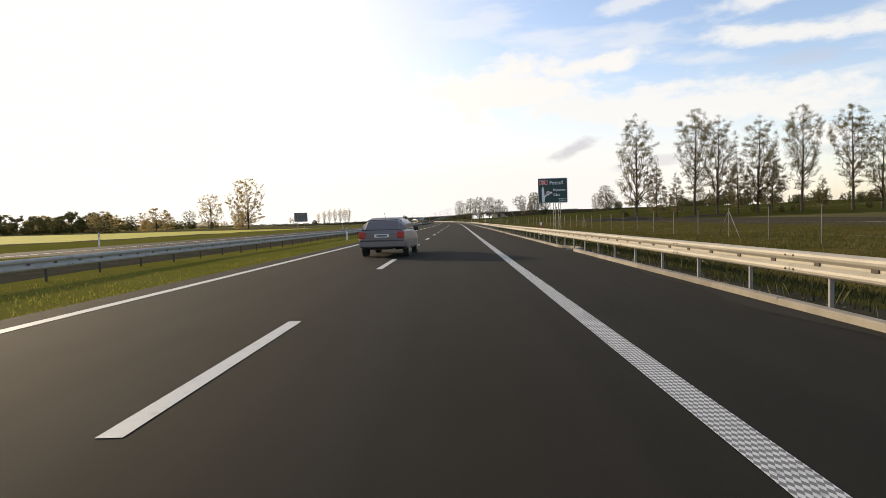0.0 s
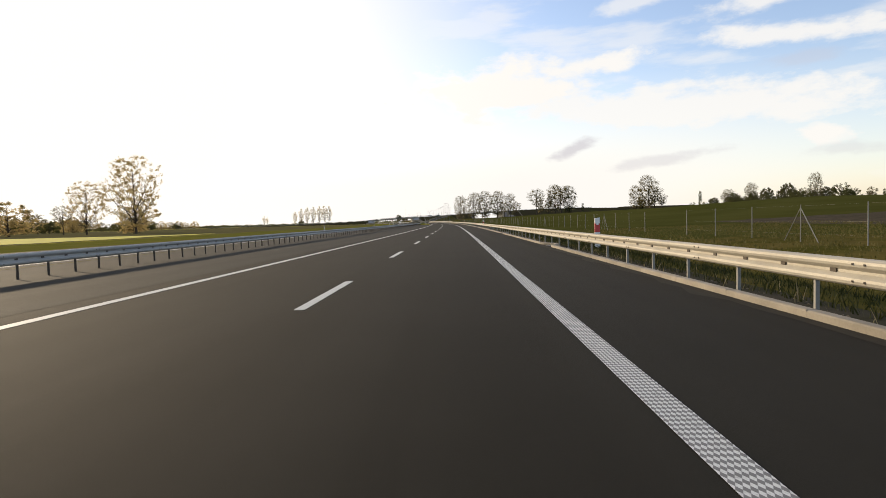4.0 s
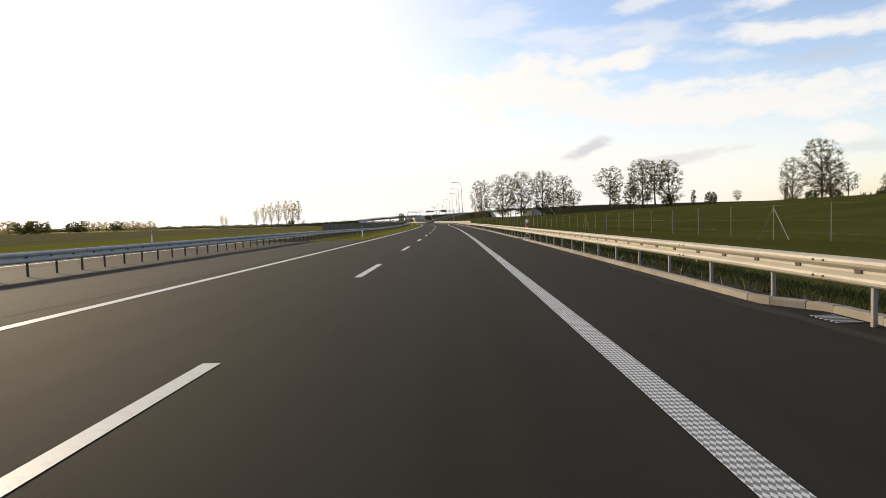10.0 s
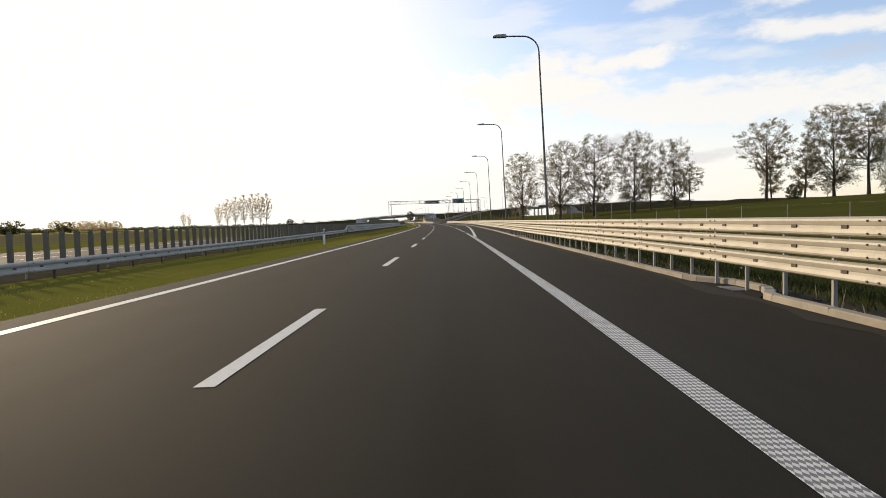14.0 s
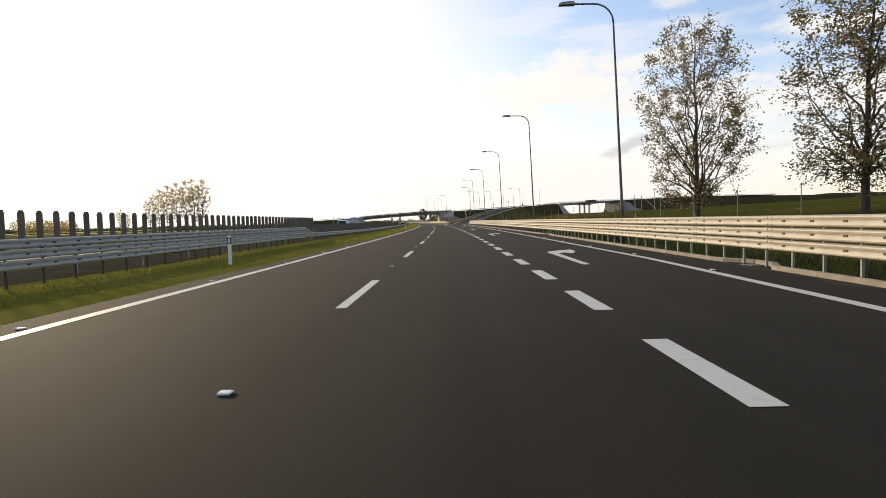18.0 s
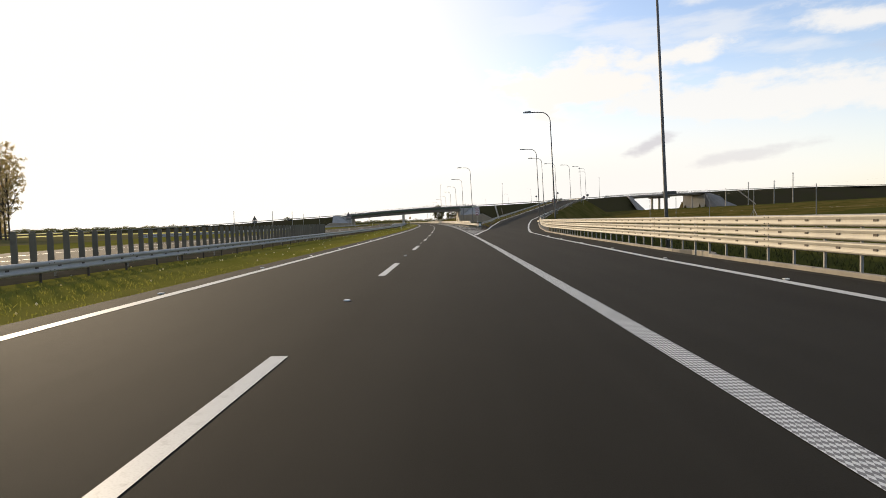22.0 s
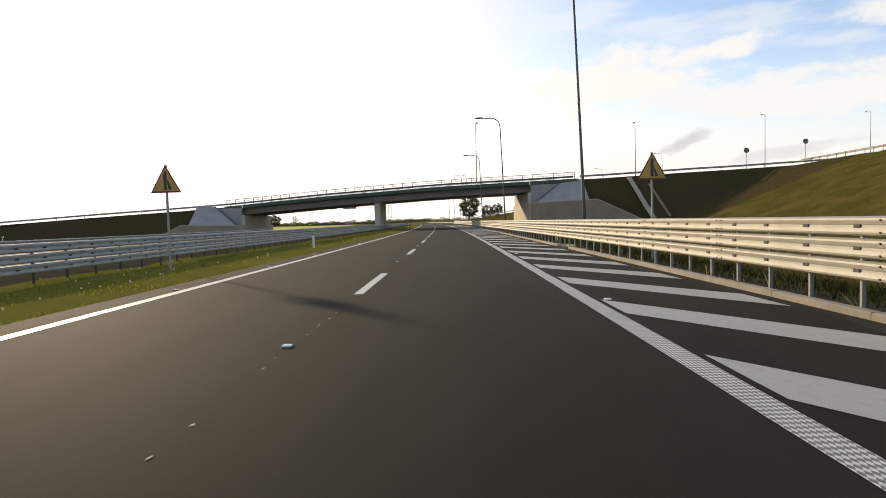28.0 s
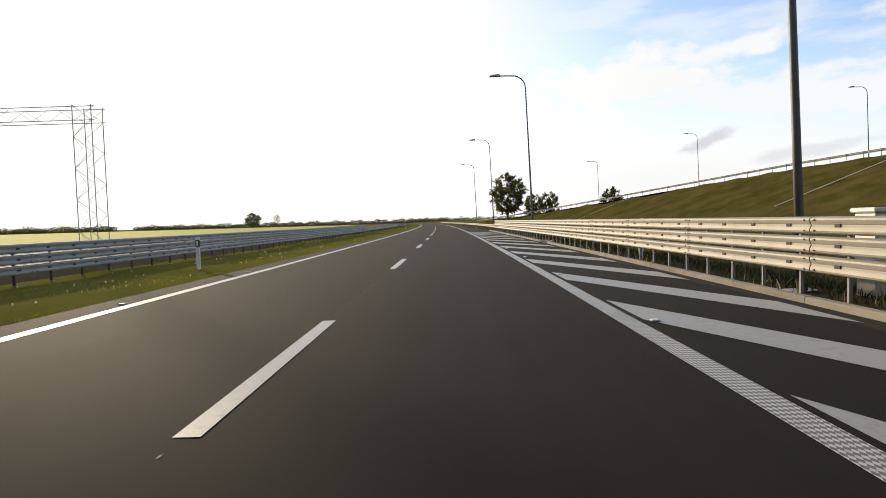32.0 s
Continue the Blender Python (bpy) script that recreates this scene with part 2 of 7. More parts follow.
def leaf_mat(name, base, other, thin=0.58):
    m = bpy.data.materials.new(name)
    m.use_nodes = True
    n = Nodes(m.node_tree)
    b = m.node_tree.nodes["Principled BSDF"]
    r = n.add("ShaderNodeNewGeometry").outputs["Random Per Island"]
    n.put(b.inputs["Base Color"], n.mix(r, (*base, 1), (*other, 1)))
    b.inputs["Roughness"].default_value = 0.7
    b.inputs["Specular IOR Level"].default_value = 0.2
    tr = n.add("ShaderNodeBsdfTranslucent", n.mix(r, (*base, 1), (*other, 1)))
    mx = n.add("ShaderNodeMixShader", thin, b.outputs[0], tr.outputs[0])
    m.node_tree.links.new(mx.outputs[0], m.node_tree.nodes["Material Output"].inputs[0])
    return m


LEAF = leaf_mat("spring_leaves", (0.10, 0.088, 0.04), (0.275, 0.228, 0.115), 0.54)
# Spring leaves made paler and golden: sun glare put into the colour
LEAF_GLARE = leaf_mat("glare_pale_leaves", (0.32, 0.245, 0.10), (0.56, 0.43, 0.19), 0.68)
LEAF_DARK = leaf_mat("dark_leaves", (0.065, 0.070, 0.024), (0.125, 0.118, 0.04))
BLADE = leaf_mat("grass_blades", (0.020, 0.026, 0.005), (0.050, 0.050, 0.013), 0.3)
LAWN = leaf_mat("median_grass_blades", (0.145, 0.150, 0.023), (0.21, 0.195, 0.045))
FLOWER = leaf_mat("dandelion_heads", (0.70, 0.62, 0.30), (0.75, 0.75, 0.68))

# ---- building helpers ----
WORLD = {}


def thing(name, m, label, category, group="", kind=""):
    """A top-level Empty at its base."""
    ob = new(name)
    ob.empty_display_size = 0.3
    ob.matrix_basis = m
    WORLD[ob] = m
    return tagged(ob, label, category, group, kind)


def link(name, me, parent, m, label=""):
    """A mesh object at the world pose m, under parent where one is given."""
    ob = new(name, me)
    if parent is None:
        ob.matrix_basis = m
    else:
        ob.parent = parent
        ob.matrix_basis = WORLD[parent].inverted() @ m
    WORLD[ob] = m
    return tagged(ob, label) if label else ob


class Shape:
    """Vertices and faces gathered into one mesh."""

    def __init__(self):
        self.v, self.f, self.k = [], [], []

    def add(self, vs, fs, k=0):
        o = len(self.v)
        self.v += [tuple(p) for p in vs]
        self.f += [tuple(i + o for i in f) for f in fs]
        self.k += [k] * len(fs)
        return self

    def box(self, lo, hi, k=0, bevel=0.0, m=None):
        x0, y0, z0 = lo
        x1, y1, z1 = hi
        if bevel:
            b = bevel
            vs, rings = [], []
            for z, i in ((z0, b), (z0 + b, 0), (z1 - b, 0), (z1, b)):
                rings.append(len(vs))
                vs += [(x0 + i, y0 + i, z), (x1 - i, y0 + i, z), (x1 - i, y1 - i, z), (x0 + i, y1 - i, z)]
            fs = [(3, 2, 1, 0), (12, 13, 14, 15)]
            for r in range(3):
                fs += [(r * 4 + i, r * 4 + (i + 1) % 4, r * 4 + 4 + (i + 1) % 4, r * 4 + 4 + i) for i in range(4)]
        else:
            vs = [(x0, y0, z0), (x1, y0, z0), (x1, y1, z0), (x0, y1, z0), (x0, y0, z1), (x1, y0, z1), (x1, y1, z1), (x0, y1, z1)]
            fs = [(3, 2, 1, 0), (4, 5, 6, 7), (0, 1, 5, 4), (1, 2, 6, 5), (2, 3, 7, 6), (3, 0, 4, 7)]
        if m is not None:
            vs = [m @ Vector(p) for p in vs]
        return self.add(vs, fs, k)

    def tube(self, path, radii, n=8, k=0, caps=True):
        """A round bar along a path."""
        vs, fs = [], []
        for i, p in enumerate(path):
            p = Vector(p)
            a = Vector(path[max(i - 1, 0)])
            c = Vector(path[min(i + 1, len(path) - 1)])
            d = (c - a).normalized()
            x = d.orthogonal().normalized() if abs(d.z) > 0.95 else d.cross(Vector((0, 0, 1))).normalized()
            if abs(d.z) > 0.95:
                x = Vector((0, 1, 0)).cross(d).normalized()
            y = d.cross(x)
            r = radii[i] if isinstance(radii, (list, tuple)) else radii
            vs += [p + x * (r * math.cos(2 * math.pi * j / n)) + y * (r * math.sin(2 * math.pi * j / n)) for j in range(n)]
        for i in range(len(path) - 1):
            fs += [(i * n + j, i * n + (j + 1) % n, (i + 1) * n + (j + 1) % n, (i + 1) * n + j) for j in range(n)]
        if caps:
            fs += [tuple(range(n - 1, -1, -1)), tuple(range((len(path) - 1) * n, len(path) * n))]
        return self.add(vs, fs, k)

    def prism(self, outline, y0, y1, k=0):
        """An outline in x and z, pushed from y0 to y1."""
        n = len(outline)
        vs = [(x, y0, z) for x, z in outline] + [(x, y1, z) for x, z in outline]
        fs = [tuple(range(n)), tuple(range(2 * n - 1, n - 1, -1))]
        fs += [((i + 1) % n, i, n + i, n + (i + 1) % n) for i in range(n)]
        return self.add(vs, fs, k)

    def mesh(self, name, *mats, smooth=False):
        me = bpy.data.meshes.new(name)
        me.from_pydata(self.v, [], self.f)
        for m in mats:
            me.materials.append(m)
        if len(mats) > 1:
            me.polygons.foreach_set("material_index", self.k)
        if smooth:
            me.polygons.foreach_set("use_smooth", [True] * len(self.f))
        me.update()
        return me


def strip(name, samples, material, closed=None):
    """A flat ribbon: samples of (s, u_left, u_right, z); its UV is in metres along and across."""
    vs, fs, uv = [], [], []
    for s, a, b, z in samples:
        vs += [rp(s, a, z), rp(s, b, z)]
        uv += [(s, a), (s, b)]
    for i in range(len(samples) - 1):
        fs.append((2 * i, 2 * i + 1, 2 * i + 3, 2 * i + 2))
    me = bpy.data.meshes.new(name)
    me.from_pydata([tuple(v) for v in vs], [], fs)
    lay = me.uv_layers.new(name="UVMap")
    for loop in me.loops:
        lay.data[loop.index].uv = uv[loop.vertex_index]
    me.materials.append(material)
    return me


def quad_mesh(name, pts, material):
    """A flat polygon of (s, u, z) points."""
    me = bpy.data.meshes.new(name)
    me.from_pydata([tuple(rp(*p)) for p in pts], [], [tuple(range(len(pts)))])
    lay = me.uv_layers.new(name="UVMap")
    for loop in me.loops:
        lay.data[loop.index].uv = pts[loop.vertex_index][:2]
    me.materials.append(material)
    return me


I4 = Matrix.Identity(4)

# ---- lines of the plan ----
RAMP_S = (655, 675, 691, 709, 713, 726, 740, 766, 792, 816, 838, 860, 885, 912)
RAMP_R = (7.6, 8.2, 9.2, 11.8, 12.4, 14.5, 17.2, 25.2, 35.0, 44.4, 52.5, 58.5, 63.0, 65.0)
RAMP_Z = (0, 0, 0, 0, 0.04, 0.35, 0.95, 2.4, 4.4, 6.2, 7.4, 8.1, 8.6, 8.8)


def ramp_right(s):
    return np.interp(s, RAMP_S, RAMP_R)


def ramp_left(s):
    s = np.asarray(s, float)
    slope = (ramp_right(s + 6.0) - ramp_right(s - 6.0)) / 12.0
    return np.where(s < 728, np.interp(s, (684, 692, 702, 707, 713, 720, 728), (3.75, 4.55, 5.75, 6.4, 7.2, 8.1, 9.2)), ramp_right(s) - 5.4 * np.sqrt(1 + slope * slope))


def ramp_z(s):
    return np.interp(s, RAMP_S, RAMP_Z)


def edge_line(s):
    """The solid line on the right of the carriageway and of the exit lane."""
    return np.where(np.asarray(s) < 655, np.interp(s, (446, 500, 540, 600), (3.68, 5.8, 7.4, 7.6)), ramp_right(s))


def kerb_line(s):
    return np.where(np.asarray(s) < 655, np.interp(s, (440, 506, 537, 566, 655), (6.4, 7.8, 8.6, 8.95, 9.05)), ramp_right(s) + 1.45)


MAIN_KERB = 6.35
CROSS_U = (-420, -140, -70, -40, 17, 44, 72, 101, 130, 158, 190, 420)
CROSS_S = (975, 932, 921.5, 917, 908.3, 904.5, 907, 917, 935, 953, 966, 1020)
CROSS_ZU = (-420, -200, -137, -102, -66, -48, -38, -20, 0, 17, 30, 50, 80, 103, 156, 190, 240, 420)
CROSS_Z = (0, 0, 0.9, 2.0, 3.7, 4.4, 4.9, 6.1, 7.1, 7.5, 7.8, 8.5, 10.0, 11.2, 13.6, 14.8, 16.2, 18)
CROSS_W = 16.0
# the axis of its second bridge, as (u, s) at either abutment
FA, FB = (101.0, 924.5), (159.0, 961.5)
F_LEN = math.hypot(FB[0] - FA[0], FB[1] - FA[1])
F_E = ((FB[0] - FA[0]) / F_LEN, (FB[1] - FA[1]) / F_LEN)


def smooth01(x):
    x = np.clip(x, 0, 1)
    return x * x * (3 - 2 * x)


def terrain(s, u):
    """The lie of the land before embankments."""
    s, u = np.asarray(s, float), np.asarray(u, float)
    rise = np.interp(s, (-200, 60, 160, 260, 330, 420, 560, 700, 800, 980, 1200), (0.3, 0.4, 0.9, 5.0, 4.3, 4.5, 4.5, 3.7, 3.5, 4.0, 2.0))
    rise = rise * smooth01((u - 11) / 85.0) + np.interp(s, (380, 560, 880, 960), (0, 1, 1, 0)) * np.interp(u, (200, 280, 410, 600), (0, 4.0, 8.0, 9.5))
    right = rise - 0.35 * np.exp(-((u - 10.5) / 1.8) ** 2)
    left = -0.3 * smooth01((-u - 30) / 40.0)
    return np.where(u > 0, right, left) - 0.06


SLIP_S = (918, 945, 975, 1000, 1025, 1050, 1080, 1110, 1150, 1200)
SLIP_U = (62.5, 60, 55, 48, 40, 31, 22, 15, 10, 8)
SLIP_Z = (8.6, 8.5, 7.9, 6.9, 5.3, 3.5, 1.75, 0.5, 0.05, 0)


def slip_u(s):
    return np.interp(s, SLIP_S, SLIP_U)


def slip_z(s):
    return np.interp(s, SLIP_S, SLIP_Z)


def wall_v(r):
    """How far a retaining wall stands before the crossing road's edge, r metres out from the abutment."""
    return 2.1 + 0.4 * np.clip(r, 0, 17.2)


def wall_top(r, hw):
    return np.interp(r, (0, 9.9, 14.5, 17.2), (0, 0.2, -2.4, -4.0)) + hw


def ground_z(s, u):
    s, u = np.asarray(s, float), np.asarray(u, float)
    z = terrain(s, u)
    near = np.interp(u, CROSS_U, CROSS_S)
    top = np.interp(u, CROSS_ZU, CROSS_Z) - 0.05
    off = np.maximum(np.maximum(near - s, s - near - CROSS_W), 0)
    along = (u - FA[0]) * F_E[0] + (s - FA[1]) * F_E[1]
    across = (s - FA[1]) * F_E[0] - (u - FA[0]) * F_E[1]
    aside = 1.05 * np.maximum(-across - 6.5, 0) + 1.1 * np.maximum(across - 6.5, 0)
    bank = np.where((u < -37) | ((u > 18) & (along < -1.5 - aside)) | (along > F_LEN + 1.5 + aside), top - off / 1.6, -9)
    # the banks stop behind the flared retaining walls beside the abutments
    reach = np.where(u > 0, u - 16.2, -35.2 - u)
    front = near - s - wall_v(reach)
    hw = np.where(u > 0, 3.85, 1.25)
    low = wall_top(reach, hw)
    behind = low - 0.25 + np.maximum(-front, 0) * (top + 0.05 - low) / wall_v(reach)
    behind = np.where(reach < 9.0, low - 0.35 + (behind - low + 0.35) * smooth01((reach - 5.5) / 3.5), behind)
    bank = np.where((s < near) & (reach < 15.6), np.where(front > -1.5, -9.0, np.minimum(bank, behind)), bank)
    far = s - near - CROSS_W
    cap = np.interp(reach, (0, 12.5, 17, 21), (-0.2, -0.2, 2.2, 9.0))
    bank = np.where(far > 1.9, np.minimum(bank, cap), bank)
    bank = np.where((far > 0) & (far <= 1.9) & (reach < 16), np.minimum(bank, top - 0.35 - far * 1.75), bank)
    z = np.maximum(z, bank)
    inside = (s > 709) & (s < 925)
    zr = ramp_z(s) - 0.035
    left = ramp_left(s) - 1.6 - u
    right = u - ramp_right(s) - 2.2
    ramp = zr - np.maximum(left, 0) / 2.6 - np.maximum(right, 0) / 1.6
    ramp = np.where(inside & (u > 6.7), ramp, -9)
    inside = (s > 920) & (s < 1120)
    left = slip_u(s) - 1.4 - u
    right = u - slip_u(s) - 8.5
    slip = np.where(inside & (u > 7.6), slip_z(s) - 0.08 - np.maximum(left, 0) / 2.6 - np.maximum(right, 0) / 1.6, -9)
    return np.maximum(np.maximum(z, ramp), slip)

# ---- ground ----
def build_ground():
    ss = np.unique(np.concatenate([np.linspace(-2600, -160, 22), np.arange(-150, 690, 8.0), np.arange(690, 892, 2.5), np.arange(892, 920, 0.5), np.arange(920, 1020, 2.5), np.arange(1020, 1320, 12.0), np.linspace(1340, 4600, 40)]))
    us = np.unique(np.concatenate([[-2400, -1800, -1300, -950, -700, -520, -420, -330, -260, -210, -170, -140, -115, -95, -80, -70, -62, -56, -50, -46, -43, -41, -39, -37.05, -36.9, -36, -34, -30, -27.5, -24, -18, -13, -11, -9.5, -8, -6.5, -5.2, -4.6, -4.2, 0, 3, 5.5, 6.2, 6.7, 7.2, 7.8, 8.5, 9.2],
                                   np.arange(10, 17.9, 0.9), [17.9, 18.05], np.arange(19.5, 72, 1.75), [75, 80, 86, 86, 89, 91, 93, 95, 97, 99, 101, 103, 105, 108, 118, 130, 145, 155, 158, 160, 162, 164, 166, 168, 170, 172, 174, 176, 178, 181, 184, 188, 192, 198, 205, 212, 220, 235, 270, 320, 400, 520, 700, 950, 1300, 1800, 2400]]))
    S, U = np.meshgrid(ss, us, indexing="ij")
    Z = ground_z(S, U)
    rng = np.random.default_rng(3)
    slope = (S > 722) & (S < 900) & ((U > 9.2) & (U < ramp_left(S) - 2.6) | (U > ramp_right(S) + 4.0))
    rough = np.where(((U > 8.5) & ((S < 650) | (S > 925))) | (U < -5), rng.normal(0, 0.04, Z.shape), np.where(slope, rng.normal(0, 0.07, Z.shape), 0))
    paved = (U < -3.5) & (U > -13.2) & (S > 125) & (S < 332)
    Z = np.where(paved, -0.12, Z + np.where(np.abs(U) < 400, rough, 0))
    X, Y = road_xy(S, U)
    me = bpy.data.meshes.new("ground")
    n = len(us)
    idx = np.arange(len(ss) * n).reshape(len(ss), n)
    faces = np.stack([idx[:-1, :-1], idx[:-1, 1:], idx[1:, 1:], idx[1:, :-1]], -1).reshape(-1, 4)[:, ::-1]
    me.from_pydata(np.stack([X, Y, Z], -1).reshape(-1, 3).tolist(), [], faces[:, ::-1].tolist())
    for m in (GRASS, FIELD, FIELD_DULL, RAPE, SOIL, GRAVEL, BANK_SHADE, BANK_GRASS):
        me.materials.append(m)
    cs = (0.5 * (S[:-1, :-1] + S[1:, 1:])).ravel()
    cu = (0.5 * (U[:-1, :-1] + U[1:, 1:])).ravel()
    k = np.zeros(len(cs), int)
    k[(cu > 17) & (cs > 120) & (cs < 900)] = 1
    k[(cu > 30) & (cs <= 120)] = 2
    k[(cu > 34) & (cu < 60) & (cs > 40) & (cs < 190)] = 4
    k[cu < -44] = 2
    k[(cu < -56) & (cu > -200) & (cs < 260)] = 3
    k[(cu < -46) & (cs > 830) & (cs < 1500)] = 3
    k[(cu > 7.2) & (cu < 17.5) & (cs < 700)] = 1
    k[(cu > 7.2) & (cu < 34) & (cs < 150)] = 7
    k[(cu < -9.5) & (cu > -13)] = 5
    edge = np.where(cs < 700, kerb_line(cs), MAIN_KERB)
    k[(cu > edge - 0.2) & (cu < edge + 1.3) & ((cs < 700) | (cs > 744))] = 5
    k[(cs > 900) & (cu > 60)] = 1
    k[(cu < -4.1) & (cu > -4.6)] = 4
    emb = (cs > 700) & (cs < 960) & (cu > 7) & (cu < 75)
    k[emb & (cu > 7.7)] = 7
    # crossing banks take the grass with shade in its colour
    k[emb & (cs > 884)] = 6
    k[(cs > 704) & (cs < 752) & (cu > 6.0) & (cu < ramp_left(cs) + 0.3) & (cu < 9.0)] = 4
    k[(cu < -30) & (cs > 880) & (cs < 990)] = 6
    k[(cu > 20) & (cs > 885) & (cs < 1060)] = 6
    k[(cu > 101.5) & (cs > 885) & (cs < np.interp(cu, CROSS_U, CROSS_S) - 17)] = 1
    k[(cu < -4.6) & (cu > -13) & (cs > 904) & (cs < 932)] = 2
    k[(cu > 8) & (cu < 78) & (cs > 950) & (cs < 1130)] = 7
    k[(cs > 1500) | (cs < -400)] = 2
    me.polygons.foreach_set("material_index", k.tolist())
    me.polygons.foreach_set("use_smooth", [True] * len(k))
    me.update()
    ob = new("ground", me)
    tagged(ob, "green grass verges, fields and embankments beside the expressway", "ground", kind="structure")


build_ground()

# ---- carriageways ----
S0, S1 = -60, 1500


def span(a, b, step):
    n = max(1, int(math.ceil((b - a) / step)))
    return [a + (b - a) * i / n for i in range(n + 1)]


def right_edge(s):
    return float(kerb_line(s)) if s < 708.01 else MAIN_KERB


main_s = sorted(set(span(S0, 440, 10) + span(440, 708, 6) + [708.02] + span(709, S1, 10)))
road_ob = link("road", strip("road", [(s, -4.45, right_edge(s), 0.0) for s in main_s], ASPHALT), None, I4)
tagged(road_ob, "dark smooth asphalt carriageway with two lanes and an exit lane", "road", kind="structure")
WORLD[road_ob] = I4
opp = link("road_opposite", strip("road_opposite", [(s, -25.5, -13.2, 0.0) for s in span(S0, S1, 10)], ASPHALT_OLD), None, I4)
tagged(opp, "greyer asphalt carriageway for oncoming traffic behind the median", "road", kind="structure")
ramp_ob = link("road_ramp", strip("road_ramp", [(s, float(ramp_left(s)) - 0.3, float(kerb_line(s)), float(ramp_z(s)) + 0.003) for s in span(706, 911, 3)], ASPHALT), None, I4)
tagged(ramp_ob, "dark asphalt exit ramp climbing in a curve to the overpass", "road", kind="structure")
slip_ob = link("road_slip", strip("road_slip", [(s, float(slip_u(s)) + 0.2, float(slip_u(s)) + 7.0, float(slip_z(s)) + 0.01) for s in span(924, 1110, 6)], ASPHALT), None, I4)
tagged(slip_ob, "dark asphalt slip road descending from the overpass", "road", kind="structure")
# paved gap through the median
gap = link("pavement", strip("pavement", [(s, -13.0, -4.43, 0.003) for s in span(120, 333, 10)], ASPHALT_OLD), None, I4)
tagged(gap, "grey paved crossing through the grass median", "pavement", kind="structure")

# dust along the kerbs, with a ragged inner edge
DUST = asphalt_mat("dusty_asphalt", (0.040, 0.036, 0.029), (0.030, 0.027, 0.021))
rd = random.Random(12)
for a, b, fu in ((-30, 700, lambda s: float(kerb_line(s))), (745, 985, lambda s: MAIN_KERB)):
    link("gutter_dust", strip("gutter_dust", [(s, fu(s) - 0.16 - 0.3 * rd.random() ** 2, fu(s) + 0.01, 0.0035) for s in span(a, b, 0.8)], DUST), road_ob, I4, "pale dust along the kerb")

# ---- road paint ----
def paint(name, samples, material=PAINT, parent=road_ob):
    return link(name, strip(name, samples, material), parent, I4)


paint("edge_line", [(s, -3.79, -3.57, 0.005) for s in span(S0, 1400, 10)])
paint("edge_line", [(s, 3.56, 3.80, 0.005) for s in span(S0, 464, 8)], PAINT_RIB)
paint("edge_line", [(s, float(edge_line(s)) - 0.11, float(edge_line(s)) + 0.11, 0.005) for s in span(450, 700, 5)], PAINT)
paint("edge_line", [(s, 3.56, 3.80, 0.005) for s in span(636, 720, 6)], PAINT_RIB)
paint("edge_line", [(s, 3.56, 3.80, 0.005) for s in span(720, 1400, 8)], PAINT_RIB)
paint("edge_line", [(s, float(ramp_right(s)) - 0.11, float(ramp_right(s)) + 0.11, float(ramp_z(s)) + 0.010) for s in span(700, 905, 3)], PAINT, ramp_ob)
paint("edge_line", [(s, float(ramp_left(s)) - 0.11, float(ramp_left(s)) + 0.11, float(ramp_z(s)) + 0.010) for s in span(686, 905, 3)], PAINT, ramp_ob)
DASH0 = 3.54
for i in range(-4, 100):
    a = DASH0 + 12 * i
    paint("lane_dash", [(a, -0.085, 0.085, 0.005), (a + 4, -0.085, 0.085, 0.005)])
for i in range(42):
    a = 470.8 + 4 * i
    if a < 635:
        paint("exit_dash", [(a, 3.55, 3.81, 0.005), (a + 2.1, 3.55, 3.81, 0.005)])
paint("edge_line", [(s, -14.4, -14.18, 0.005) for s in span(S0, 1400, 10)], PAINT, opp)
paint("edge_line", [(s, -21.6, -21.38, 0.005) for s in span(S0, 1400, 10)], PAINT, opp)
for i in range(-4, 110):
    a = 1.0 + 12 * i
    paint("lane_dash", [(a, -17.98, -17.82, 0.005), (a + 4, -17.98, -17.82, 0.005)], PAINT, opp)
# hatching beyond the nose: its spacing tightens and widens along the shoulder
def hatch_at(i):
    return float(np.interp(i, (0, 5, 8, 18, 22, 26, 30, 33, 37, 41, 43, 46, 49, 52, 62), (717.8, 742.4, 757.0, 799.8, 814.6, 828.8, 843.5, 855.2, 872.6, 890.7, 899.6, 914.1, 928.1, 942.1, 989.0)))


for i in range(1, 62):
    a = hatch_at(i)
    gap = hatch_at(i + 1) - a
    k = float(np.interp(gap, (3.5, 4.7), (1.45, 2.35)))
    left, tip, w = 3.88, 6.12, 0.36 * gap
    link("hatch_stripe", quad_mesh("hatch_stripe", [(a - w, left, 0.005), (a - w - k * (tip - left), tip, 0.005), (a - k * (tip - left), tip, 0.005), (a, left, 0.005)], PAINT_WORN), road_ob, I4)
# arrowhead stripes in the gore
for a in (689.6, 694.2, 698.7, 703.2, 707.9, 712.4):
    w, v = 3.9, 4.2
    for _ in range(4):
        b = a - 2.2 * (v - w)
        v = w + 0.6 * (float(ramp_left(b)) - w)
    e = b + 1.0
    for _ in range(6):
        e = b + 2.0 * (float(ramp_left(e)) - 0.15 - v)
    f = e - 1.55
    d = min(0.13, v - w - 0.02)
    pts = [(a, w), (b, v), (e, float(ramp_left(e)) - 0.15), (f, float(ramp_left(f)) - 0.15), (b - 1.45, v - d), (a - 1.9, w)]
    link("hatch_stripe", quad_mesh("hatch_stripe", [(x, y, 0.0075) for x, y in pts], PAINT_WORN), road_ob, I4)


